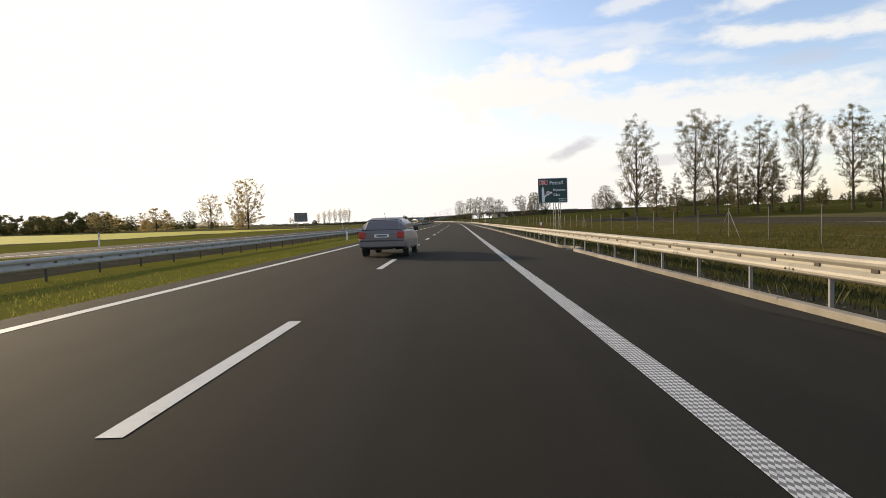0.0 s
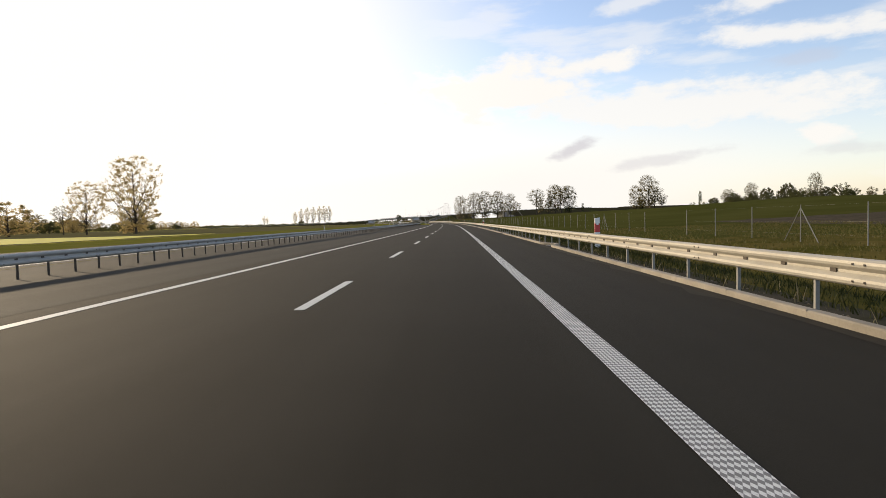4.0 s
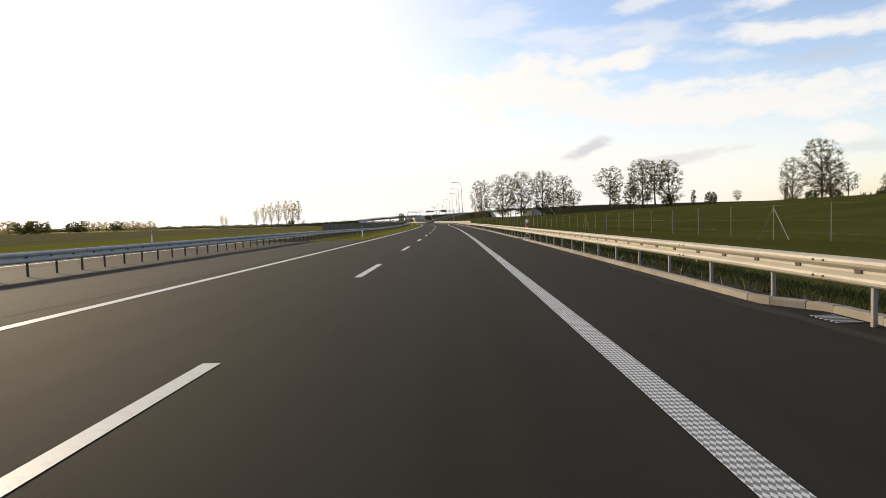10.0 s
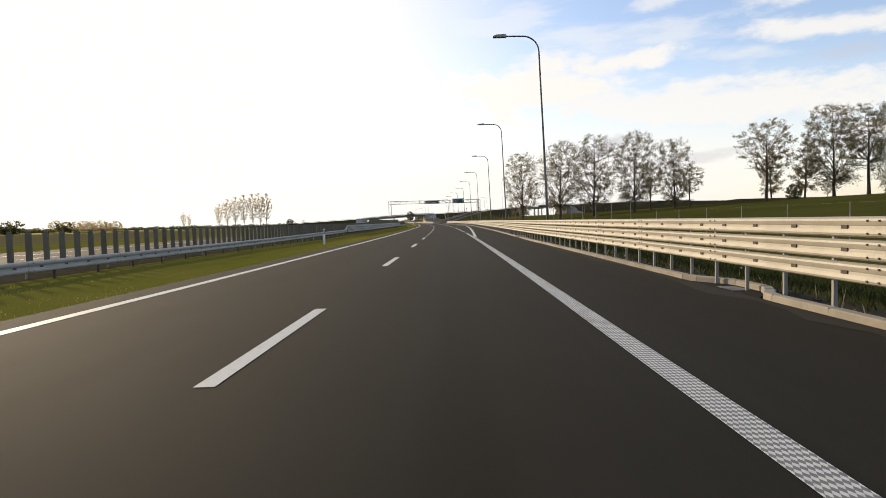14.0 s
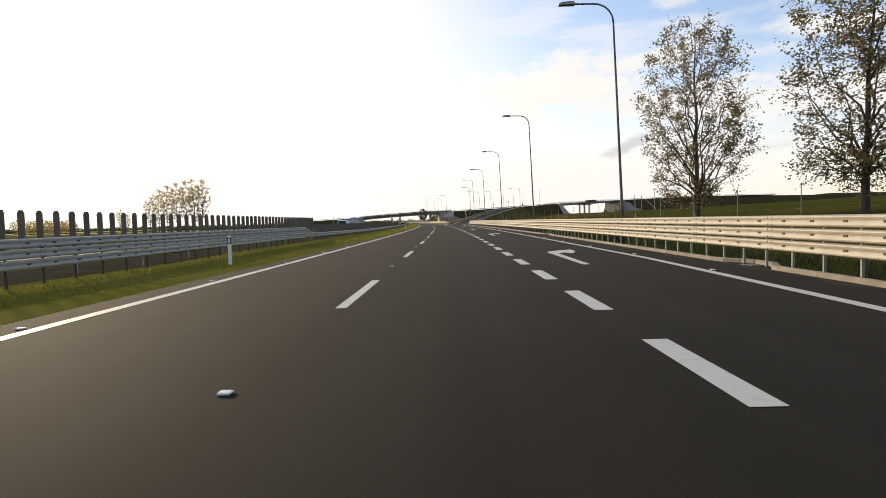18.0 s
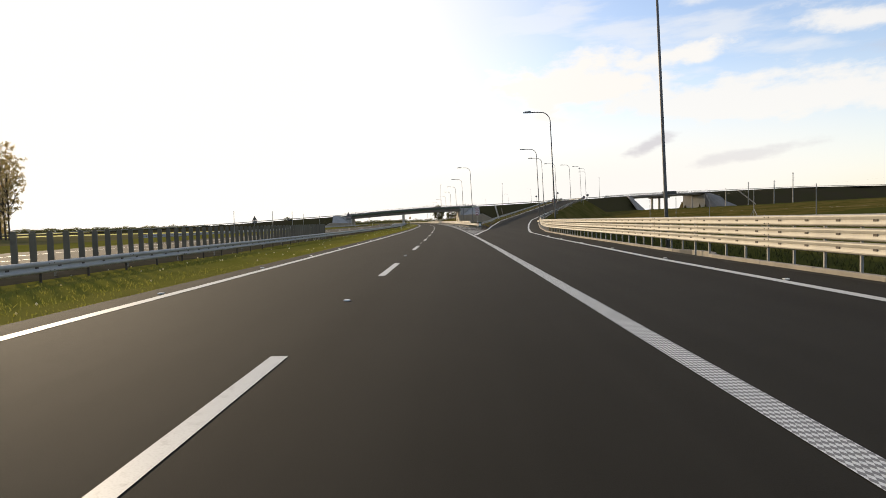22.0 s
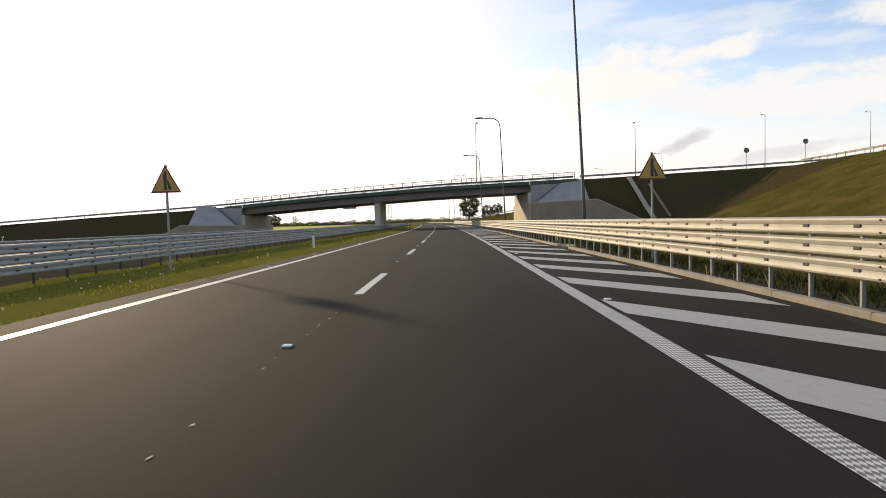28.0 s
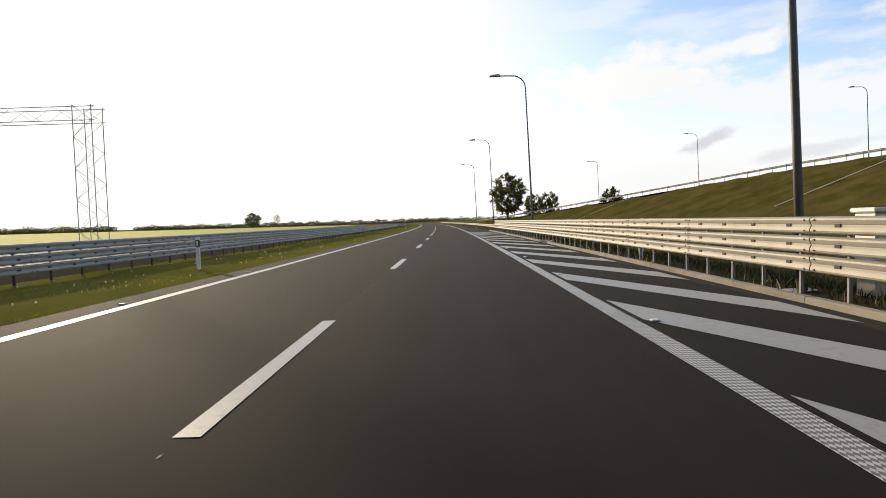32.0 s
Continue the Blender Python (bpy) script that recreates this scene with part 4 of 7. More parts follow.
# abutments with wing walls and paved slopes
def abutment(side):
    """side 1: at the right end, -1: at the left end."""
    a0 = SPAN - 0.9 if side > 0 else 0.9
    u0 = a_to_u(a0)
    zt = deck_z(u0)
    name = "abutment"
    th = thing(name, Matrix.Translation(deck_pt(a0, 7, 0)), "plain pale concrete bridge abutment with sloping wing wall", "abutment", "abutments of the overpass")

    def blk(n, a, b, v0, v1, z0, z1, mtl):
        lo, hi = min(a0 + side * a, a0 + side * b), max(a0 + side * a, a0 + side * b)
        vs = [deck_pt(x, y, z) for z in (z0, z1) for x, y in ((lo, v0), (hi, v0), (hi, v1), (lo, v1))]
        link(n, Shape().add(vs, [(3, 2, 1, 0), (4, 5, 6, 7), (0, 1, 5, 4), (1, 2, 6, 5), (2, 3, 7, 6), (3, 0, 4, 7)]).mesh(n, mtl), th, I4)

    blk("bridge_seat", 0, 2.2, -0.3, W + 0.6, -0.4, zt - 1.72, CONCRETE)
    blk("back_wall", 1.3, 2.6, 0.0, W, zt - 1.72, zt - 0.5, CONCRETE)
    for v0, v1 in ((-0.33, 0.2), (W - 0.2, W + 0.33)):
        pts = [(0.5, zt - 3.6), (0.5, zt - 0.46), (8.2, zt - 0.4), (8.2, zt - 3.6)]
        k = len(pts)
        vs = [deck_pt(a0 + side * a, v0, z) for a, z in pts] + [deck_pt(a0 + side * a, v1, z) for a, z in pts]
        link("wing_wall", Shape().add(vs, [tuple(range(k)), tuple(range(2 * k - 1, k - 1, -1))] + [((i + 1) % k, i, k + i, k + (i + 1) % k) for i in range(k)]).mesh("wing_wall", CONCRETE_GREY), th, I4)
        blk("joint_strip", 0.2, 0.42, v0 - 0.02, v0 + 0.3, zt - 0.5, zt + 0.1, WHITE)
    # low retaining walls: flared on the near side, straight on the far side
    hw = zt - 3.65
    u_in = 16.2 if side > 0 else -35.2

    def at(r, v, z):
        return cross_pt(u_in + side * r, v, z)

    def slab(n, pts, back, mtl):
        k = len(pts)
        vs = [at(*p) for p in pts] + [at(p[0], p[1] + back, p[2]) for p in pts]
        link(n, Shape().add(vs, [tuple(range(k)), tuple(range(2 * k - 1, k - 1, -1))] + [((i + 1) % k, i, k + i, k + (i + 1) % k) for i in range(k)]).mesh(n, mtl), th, I4)

    ws = [(r, -float(wall_v(r)), max(-0.1, float(wall_top(r, hw)))) for r in (0.0, 5.0, 9.9, 12.2, 14.5, 17.0)]
    for p, q in zip(ws[:-1], ws[1:]):
        slab("retaining_wall", [(p[0], p[1], -0.4), p, q, (q[0], q[1], -0.4)], 0.5, CONCRETE_BROWN)
        slab("coping", [(p[0], p[1] - 0.06, p[2]), (p[0], p[1] - 0.06, p[2] + 0.12), (q[0], q[1] - 0.06, q[2] + 0.12), (q[0], q[1] - 0.06, q[2])], 0.62, CONCRETE)
    blk("side_wall", 0.0, 0.5, -2.1, -0.3, -0.4, hw, CONCRETE)
    q = [(1.05, -2.2, hw + 0.14), (8.8, -5.1, hw + 0.34), (9.0, -0.1, zt + 0.3), (5.8, -0.1, zt - 0.02)]
    for n_, pts, mtl in (("cone_paving", q, CONCRETE_GREY), ("cone_edge", [(0.9, -2.02, hw + 0.14), q[0], q[3], (5.6, -0.12, zt - 0.02)], RAILING)):
        vs = [at(*p) + Vector((0, 0, 0.05 if n_ == "cone_edge" else 0)) for p in pts] + [at(a, v, z - 0.4) for a, v, z in pts]
        link(n_, Shape().add(vs, [(0, 1, 2, 3), (7, 6, 5, 4), (0, 4, 5, 1), (1, 5, 6, 2), (2, 6, 7, 3), (3, 7, 4, 0)]).mesh(n_, mtl), th, I4)
    blk("retaining_wall", 0.0, 16.0, W + 1.8, W + 2.3, -0.4, hw, CONCRETE)
    blk("side_wall", 0.0, 0.5, W + 0.6, W + 1.8, -0.4, hw, CONCRETE)
    # stepped chutes down the bank
    for r, v0, v1 in ((16.5, -0.5, -11.5), (18.9, -2.6, -11.0)) if side > 0 else ():
        n = 24
        for i in range(n):
            v = v0 + (v1 - v0) * i / n
            p = at(r, v, 0)
            d = (p - rp(900, 0)).dot(Vector((-math.sin(radians(float(heading(900)))), math.cos(radians(float(heading(900)))), 0)))
            z = float(ground_z(900 + d, u_in + side * r))
            hw2 = 0.3 if r < 17 else 0.14
            vs = [at(r + dx, v + dv, z + dz) for dz in (-0.2, 0.13) for dx, dv in ((-hw2, -0.4), (hw2, -0.4), (hw2, 0), (-hw2, 0))]
            link("step", Shape().add(vs, [(3, 2, 1, 0), (4, 5, 6, 7), (0, 1, 5, 4), (1, 2, 6, 5), (2, 3, 7, 6), (3, 0, 4, 7)]).mesh("step", CONCRETE if r < 17 else CONCRETE_BROWN), th, I4)


abutment(1)
abutment(-1)
# crossing road on its banks, with rails
for name, us in (("road_crossing", span(17, 101, 6)), ("road_crossing", span(159, 330, 12)), ("road_crossing", [-x for x in span(36, 300, 12)])):
    sh = Shape()
    vs, fs = [], []
    for u in us:
        vs += [cross_pt(u, 1.0, deck_z(u) + 0.05), cross_pt(u, W - 1.0, deck_z(u) + 0.05), cross_pt(u, W - 1.0, deck_z(u) - 0.3), cross_pt(u, 1.0, deck_z(u) - 0.3)]
    for i in range(len(us) - 1):
        fs += [(4 * i + j, 4 * i + (j + 1) % 4, 4 * i + 4 + (j + 1) % 4, 4 * i + 4 + j) for j in range(4)]
    sh.add(vs, fs)
    ob = link(name, sh.mesh(name, ASPHALT_OLD), None, I4)
    tagged(ob, "grey asphalt crossing road on a grass embankment", "road", kind="structure")


def bank_rail(us, v, label):
    th = thing("guard_rail", Matrix.Translation(cross_pt(us[0], v, deck_z(us[0]))), label, "guard rail", "guard rails along the expressway")
    for a, b in zip(us[:-1], us[1:]):
        p, q = cross_pt(a, v, deck_z(a)), cross_pt(b, v, deck_z(b))
        d = q - p
        m = Matrix.Translation(p) @ Matrix.Rotation(math.atan2(-d.x, d.y), 4, "Z") @ Matrix.Rotation(math.asin(d.z / d.length), 4, "X")
        link("beam", beam_mesh("beam_31_%d" % round(d.length * 20), 0.31, d.length), th, m @ Matrix.Translation((0, 0, 0.575)))
        link("post", post_mesh("rail_post_73", 0.7), th, m)


for us in (span(25, 98, 4), span(164, 330, 8), [-x for x in span(38, 300, 6)]):
    bank_rail(us, 0.5, "distant steel guard rail on the crossing road's bank")

# second bridge further along the crossing road, on its own axis


def far_pt(a, n, z):
    """a: metres along the bridge from its near abutment; n: across, away from the expressway; z is absolute."""
    return rp(FA[1] + a * F_E[1] + n * F_E[0], FA[0] + a * F_E[0] - n * F_E[1], z)


def far_top(a):
    return deck_z(FA[0] + a * F_E[0])


def far_block(name, a0, a1, n0, n1, z0, z1, material, parent):
    vs = [far_pt(a, n, z) for z in (z0, z1) for a, n in ((a0, n0), (a1, n0), (a1, n1), (a0, n1))]
    return link(name, Shape().add(vs, [(3, 2, 1, 0), (4, 5, 6, 7), (0, 1, 5, 4), (1, 2, 6, 5), (2, 3, 7, 6), (3, 0, 4, 7)]).mesh(name, material), parent, I4)


def far_sweep(name, section, a0, a1, n, material, parent):
    """A section of (across, above the deck) pairs drawn along the bridge."""
    k = len(section)
    vs = [far_pt(a, v, far_top(a) + z) for a in span(a0, a1, (a1 - a0) / n) for v, z in section]
    fs = [(i * k + j, i * k + (j + 1) % k, i * k + k + (j + 1) % k, i * k + k + j) for i in range(n) for j in range(k)]
    sh = Shape()
    sh.add(vs, fs + [tuple(range(k - 1, -1, -1)), tuple(range(n * k, n * k + k))])
    return link(name, sh.mesh(name, material), parent, I4)


far = thing("overpass", Matrix.Translation(far_pt(F_LEN / 2, 0, 5)), "distant concrete overpass on a row of three round piers", "bridge")
far_sweep("deck", [(-6.4, -0.35), (-6.4, 0.1), (6.4, 0.1), (6.4, -0.35), (5.2, -0.5), (-5.2, -0.5)], -1.5, F_LEN + 1.5, 8, CONCRETE_DECK, far)
for n in (-5.0, -2.3, 0.4, 3.1):
    far_sweep("girder", [(n, -0.45), (n + 0.25, -1.35), (n + 1.65, -1.35), (n + 1.9, -0.45)], -0.4, F_LEN + 0.4, 8, CONCRETE_DECK, far)
for n in (-6.6, 6.4):
    far_sweep("edge_beam", [(n, -0.45), (n, 0.28), (n + 0.2, 0.28), (n + 0.2, -0.45)], -6, F_LEN + 6, 8, CONCRETE_DECK, far)
    for h in (0.55, 0.85, 1.2):
        link("handrail", Shape().tube([far_pt(a, n + 0.1, far_top(a) + h) for a in span(-5, F_LEN + 5, 10)], 0.04, 5).mesh("far_handrail", RAILING), far, I4)
    for a in span(-5, F_LEN + 5, 2.5):
        link("railing_post", bpy.data.meshes.get("far_railing_post") or Shape().box((-0.04, -0.04, 0), (0.04, 0.04, 1.0), 0, 0.006).mesh("far_railing_post", RAILING), far, Matrix.Translation(far_pt(a, n + 0.1, far_top(a) + 0.22)))
# protective screen over the line below
for i in range(6):
    a = 25.5 + i * 2.2
    far_block("screen_panel", a, a + 2.12, -6.62, -6.55, far_top(a) - 0.1, far_top(a) + 1.6, SCREEN, far)
for n in (-4.3, 0.0, 4.3):
    z1 = far_top(F_LEN / 2) - 1.95
    p = far_pt(F_LEN / 2 - 1.5, n, 0)
    g = float(ground_z(FA[1] + F_LEN / 2 * F_E[1], FA[0] + F_LEN / 2 * F_E[0]))
    link("pier", Shape().tube([(0, 0, g - 0.5), (0, 0, z1)], 0.62, 14).mesh("pier_far", CONCRETE, smooth=True), far, Matrix.Translation(p))
    link("pier_foot", Shape().tube([(0, 0, g - 0.5), (0, 0, g + 0.9)], 0.85, 14).mesh("pier_foot", CONCRETE), far, Matrix.Translation(p))
far_block("pier_cap", F_LEN / 2 - 2.4, F_LEN / 2 - 0.6, -5.9, 5.9, far_top(F_LEN / 2) - 2.0, far_top(F_LEN / 2) - 1.32, CONCRETE_DECK, far)
for a0, a1, d in ((-1.6, 0.2, -1), (F_LEN - 0.2, F_LEN + 1.6, 1)):
    face = a1 if d < 0 else a0
    zt = far_top(face)
    far_block("abutment", a0, a1, -6.5, 6.5, 2.5, zt - 1.3, CONCRETE, far)
    far_block("end_wall", a0 + (0.5 if d > 0 else 0), a1 - (0.5 if d < 0 else 0), -6.5, 6.5, zt - 1.3, zt - 0.3, CONCRETE_DECK, far)
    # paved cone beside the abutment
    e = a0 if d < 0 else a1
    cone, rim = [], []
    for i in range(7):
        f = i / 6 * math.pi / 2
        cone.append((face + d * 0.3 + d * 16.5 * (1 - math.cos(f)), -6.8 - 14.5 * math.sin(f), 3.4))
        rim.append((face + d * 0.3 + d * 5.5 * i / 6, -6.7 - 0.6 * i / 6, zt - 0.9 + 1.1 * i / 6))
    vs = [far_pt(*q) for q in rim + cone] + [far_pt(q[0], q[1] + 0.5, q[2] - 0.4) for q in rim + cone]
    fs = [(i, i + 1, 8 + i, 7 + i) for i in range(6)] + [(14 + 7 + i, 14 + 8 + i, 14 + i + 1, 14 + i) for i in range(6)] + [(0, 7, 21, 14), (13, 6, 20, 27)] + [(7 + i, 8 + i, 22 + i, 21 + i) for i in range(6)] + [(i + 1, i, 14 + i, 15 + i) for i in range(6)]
    # darker deck concrete: a shaded copy of the near cones' grey paving
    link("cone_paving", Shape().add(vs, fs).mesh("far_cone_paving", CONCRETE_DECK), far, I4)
# drain chute down the bank beside it
u = 188.0
s0 = float(np.interp(u, CROSS_U, CROSS_S))
th = thing("drain_chute", rm(s0, u, float(ground_z(s0, u))), "narrow pale concrete drain chute down the grass slope", "drain", "drain chutes")
ch = [rp(s0 - 0.5 - i * 1.5, u + i * 0.25, float(ground_z(s0 - 0.5 - i * 1.5, u + i * 0.25)) + 0.15) for i in range(12)]
link("channel", Shape().tube(ch, 0.42, 6).mesh("far_channel", CONCRETE_BROWN), th, I4)
# tall masts in the field before it
for s, u, top in ((843, 108, 10.4), (846, 128, 13.0), (878, 138, 14.4), (849, 137.3, 16.0), (812, 80, 6.9)):
    g = float(ground_z(s, u))
    th = thing("mast", rm(s, u, g), "slender grey mast in the field before the overpass", "mast", "masts in the field")
    link("shaft", Shape().tube([(0, 0, -0.4), (0, 0, top - g)], [0.19, 0.13], 10).mesh("mast_shaft", STEEL_POST), th, rm(s, u, g))
    if top > 11:
        for h in (0.5, 1.9, 3.0):
            link("bracket", Shape().box((-0.32, -0.05, top - g - h), (0.42, 0.05, top - g - h + 0.12), 0, 0.02).mesh("mast_bracket", STEEL_DARK), th, rm(s, u, g))

# ---- street lamps ----
def street_lamp():
    th = thing("street_lamp", I4, "tall tapered steel street lamp with a curved arm", "street lamp", "street lamps")
    H = 11.2
    link("base_plate", Shape().box((-0.2, -0.2, 0), (0.2, 0.2, 0.03), 0, 0.01).box((-0.06, -0.16, 0.03), (-0.03, -0.13, 0.07)).box((0.1, 0.1, 0.03), (0.13, 0.13, 0.07)).mesh("base_plate", STEEL_DARK), th, I4)
    path = [(0, 0, 0.02), (0, 0, 2.5), (0, 0, 6.0), (0, 0, H - 0.9)]
    link("pole", Shape().tube(path, [0.074, 0.066, 0.055, 0.042], 12).mesh("pole", POLE, smooth=True), th, I4)
    arm = []
    for i in range(9):
        f = i / 8 * math.pi / 2
        arm.append((-0.85 * (1 - math.cos(f)), 0, H - 0.9 + 0.85 * math.sin(f)))
    arm += [(-1.3, 0, H - 0.02), (-1.75, 0, H)]
    link("arm", Shape().tube(arm, 0.041, 8).mesh("arm", POLE, smooth=True), th, I4)
    hd = Shape()
    o = [(-1.7, 0.05), (-1.78, 0.10), (-2.25, 0.09), (-2.42, 0.03), (-2.42, -0.02), (-1.7, -0.05)]
    hd.prism([(x, z + H) for x, z in o], -0.14, 0.14)
    link("lamp_head", hd.mesh("lamp_head", STEEL_DARK), th, I4)
    link("access_door", Shape().box((-0.045, -0.125, 0.6), (0.045, -0.095, 1.05), 0, 0.005).mesh("access_door", STEEL_DARK), th, I4)
    return th


lamp = street_lamp()
spots = [(438.5, 7.3, 0), (466.5, 8.0, 0), (494.5, 8.9, 0), (522.6, 9.2, 0), (549.5, 9.6, 0), (577.0, 9.8, 0), (604.5, 9.8, 0), (632.0, 9.8, 0), (660.0, 9.9, 0), (690.5, 11.5, 0),
         (745.6, 7.3, 0), (775.0, 7.3, 0), (804.5, 7.3, 0), (833.5, 7.3, 0), (865.5, 7.3, 0), (897.0, 7.4, 0), (933.8, 7.4, 0), (964.0, 7.4, 0), (995.0, 7.4, 0), (1026.0, 7.4, 0)]
spots += [(970.0, 65.0, 0), (1000.0, 57.5, 0), (1028.0, 48.0, 0), (1056.0, 38.0, 0), (722.4, 15.6, 0), (739.8, 19.6, 0), (765.9, 27.6, 0), (792.1, 37.4, 0), (815.6, 46.8, 0), (838.0, 55.0, 0), (854.4, 60.0, 0)]
LAMP_LEAN = -2.0      # degrees, towards the carriageway
first = True
for s, u, t in spots:
    z = max(float(ground_z(s, u)), -0.3)
    m = rm(s, u, z, t) @ pose(0, 0, 0, 0, LAMP_LEAN, 0)
    if first:
        lamp.matrix_basis = m
        first = False
    else:
        copy_thing(lamp, m)
for u, v in ((7.6, 1.4), (38.5, 13.7), (64.0, 13.7), (90.0, 13.7)):
    copy_thing(lamp, Matrix.Translation(cross_pt(u, v, deck_z(u) + (0.1 if -36 < u < 18 else -0.1))) @ pose(0, 0, 0, 0, 0, 90 if v < 1 else -90))

# ---- lettering ----
def words(text, size, x, z, parent, m, material=SIGN_WHITE, y=-0.03, name="lettering", align="LEFT"):
    """Raised flat lettering in the plane of a sign that faces -y."""
    cu = bpy.data.curves.new("text", "FONT")
    cu.body, cu.size, cu.align_x, cu.extrude, cu.space_character, cu.offset = text, size, align, 0.004, 1.04, size * 0.012
    tmp = bpy.data.objects.new("text", cu)
    scene.collection.objects.link(tmp)
    me = bpy.data.meshes.new_from_object(tmp.evaluated_get(bpy.context.evaluated_depsgraph_get()))
    bpy.data.objects.remove(tmp)
    me.materials.clear()
    me.materials.append(material)
    return link(name, me, parent, m @ Matrix.Translation((x, y, z)) @ Matrix.Rotation(math.pi / 2, 4, "X"))


def plate(x0, z0, x1, z1, y0, y1, material, r=0.08, name="panel"):
    """A flat panel with rounded corners that faces -y."""
    pts = []
    for cx, cz, a in ((x1 - r, z1 - r, 0), (x0 + r, z1 - r, 90), (x0 + r, z0 + r, 180), (x1 - r, z0 + r, 270)):
        for i in range(5):
            f = radians(a + i * 22.5)
            pts.append((cx + r * math.cos(f), cz + r * math.sin(f)))
    return Shape().prism(pts[::-1], y0, y1).mesh(name, material)


def flat(pts, y, material, name):
    """A thin cut-out on a sign's face, from an outline in x and z."""
    sh = Shape()
    n = len(pts)
    area = sum(pts[i][0] * pts[(i + 1) % n][1] - pts[(i + 1) % n][0] * pts[i][1] for i in range(n))
    if area < 0:
        pts = pts[::-1]
    sh.prism([p for p in pts], y - 0.004, y)
    return sh.mesh(name, material)


def lattice_post(th, x, y, z0, z1, w=0.28, fine=1.0):
    for dx, dy in ((-w / 2, -w / 2), (w / 2, -w / 2), (w / 2, w / 2), (-w / 2, w / 2)):
        link("post_leg", Shape().tube([(x + dx, y + dy, z0), (x + dx, y + dy, z1)], (0.02 if w < 0.4 else 0.024) * fine, 6).mesh("post_leg", STEEL_POST), th, WORLD[th])
    n = max(2, int((z1 - z0) / 0.5))
    br = Shape()
    for i in range(n):
        a, b = z0 + (z1 - z0) * i / n, z0 + (z1 - z0) * (i + 1) / n
        k = 1 if i % 2 else -1
        for dy in (-w / 2, w / 2):
            br.tube([(x - k * w / 2, y + dy, a), (x + k * w / 2, y + dy, b)], 0.012 * fine, 4)
        br.tube([(x - w / 2, y - k * w / 2, a), (x - w / 2, y + k * w / 2, b)], 0.012 * fine, 4)
    link("bracing", br.mesh("bracing", STEEL_POST), th, WORLD[th])


# exit sign on lattice posts
def exit_sign():
    m = rm(40.5, 8.9, -0.25, -6) @ Matrix.Diagonal((0.85, 1, 1, 1))
    th = thing("road_sign", m, "green direction sign with white lettering on lattice steel posts", "road sign")
    x0, x1, z0, z1 = -1.24, 1.14, 2.55, 4.28
    link("panel", plate(x0, z0, x1, z1, -0.02, 0.02, SIGN_WHITE), th, m)
    link("face", plate(x0 + 0.035, z0 + 0.035, x1 - 0.035, z1 - 0.035, -0.026, -0.018, SIGN_GREEN, 0.06), th, m)
    link("stiffener", Shape().box((x0 + 0.1, 0.02, z0 + 0.35), (x1 - 0.1, 0.08, z0 + 0.43)).box((x0 + 0.1, 0.02, z1 - 0.43), (x1 - 0.1, 0.08, z1 - 0.35)).mesh("stiffener", SIGN_GREY), th, m)
    link("route_panel", plate(-1.14, 3.82, -0.46, 4.17, -0.032, -0.025, SIGN_WHITE, 0.03), th, m)
    link("route_face", plate(-1.12, 3.84, -0.48, 4.15, -0.038, -0.031, RED, 0.02), th, m, "red route number panel")
    words("S5", 0.32, -0.8, 3.88, th, m, y=-0.044, align="CENTER")
    words("Poznań", 0.36, -0.30, 3.84, th, m)
    words("Bojanowo", 0.235, -0.02, 3.38, th, m)
    words("Góra", 0.235, 0.0, 3.05, th, m)
    link("distance_panel", plate(0.45, 2.6, 1.09, 2.86, -0.032, -0.025, SIGN_WHITE, 0.03), th, m)
    link("distance_face", plate(0.475, 2.6, 1.09, 2.835, -0.038, -0.031, SIGN_GREEN, 0.02), th, m)
    words("500 m", 0.17, 0.78, 2.65, th, m, y=-0.044, align="CENTER")
    link("arrow", flat([(-0.92, 2.62), (-0.72, 2.62), (-0.68, 2.95), (-0.44, 3.12), (-0.42, 3.22), (-0.72, 3.08), (-0.74, 3.5), (-0.84, 3.74), (-0.94, 3.5)], -0.028, SIGN_WHITE, "arrow"), th, m)
    link("arrow", flat([(-0.3, 3.2), (-0.12, 3.22), (-0.08, 3.28), (-0.14, 3.34), (-0.3, 3.33)], -0.028, SIGN_WHITE, "arrow"), th, m)
    disc = [(-0.42 + 0.17 * math.cos(i * math.pi / 12), 3.24 + 0.17 * math.sin(i * math.pi / 12)) for i in range(24)]
    link("limit_ring", flat(disc, -0.03, RED, "limit_ring"), th, m)
    link("limit_face", flat([(-0.42 + (x + 0.42) * 0.8, 3.24 + (z - 3.24) * 0.8) for x, z in disc], -0.036, SIGN_WHITE, "limit_face"), th, m)
    words("50", 0.17, -0.42, 3.18, th, m, BLACK, y=-0.042, align="CENTER")
    for x in (0.08, 0.5):
        lattice_post(th, x, 0.2, -0.3, 3.9, 0.17, 0.8)


exit_sign()


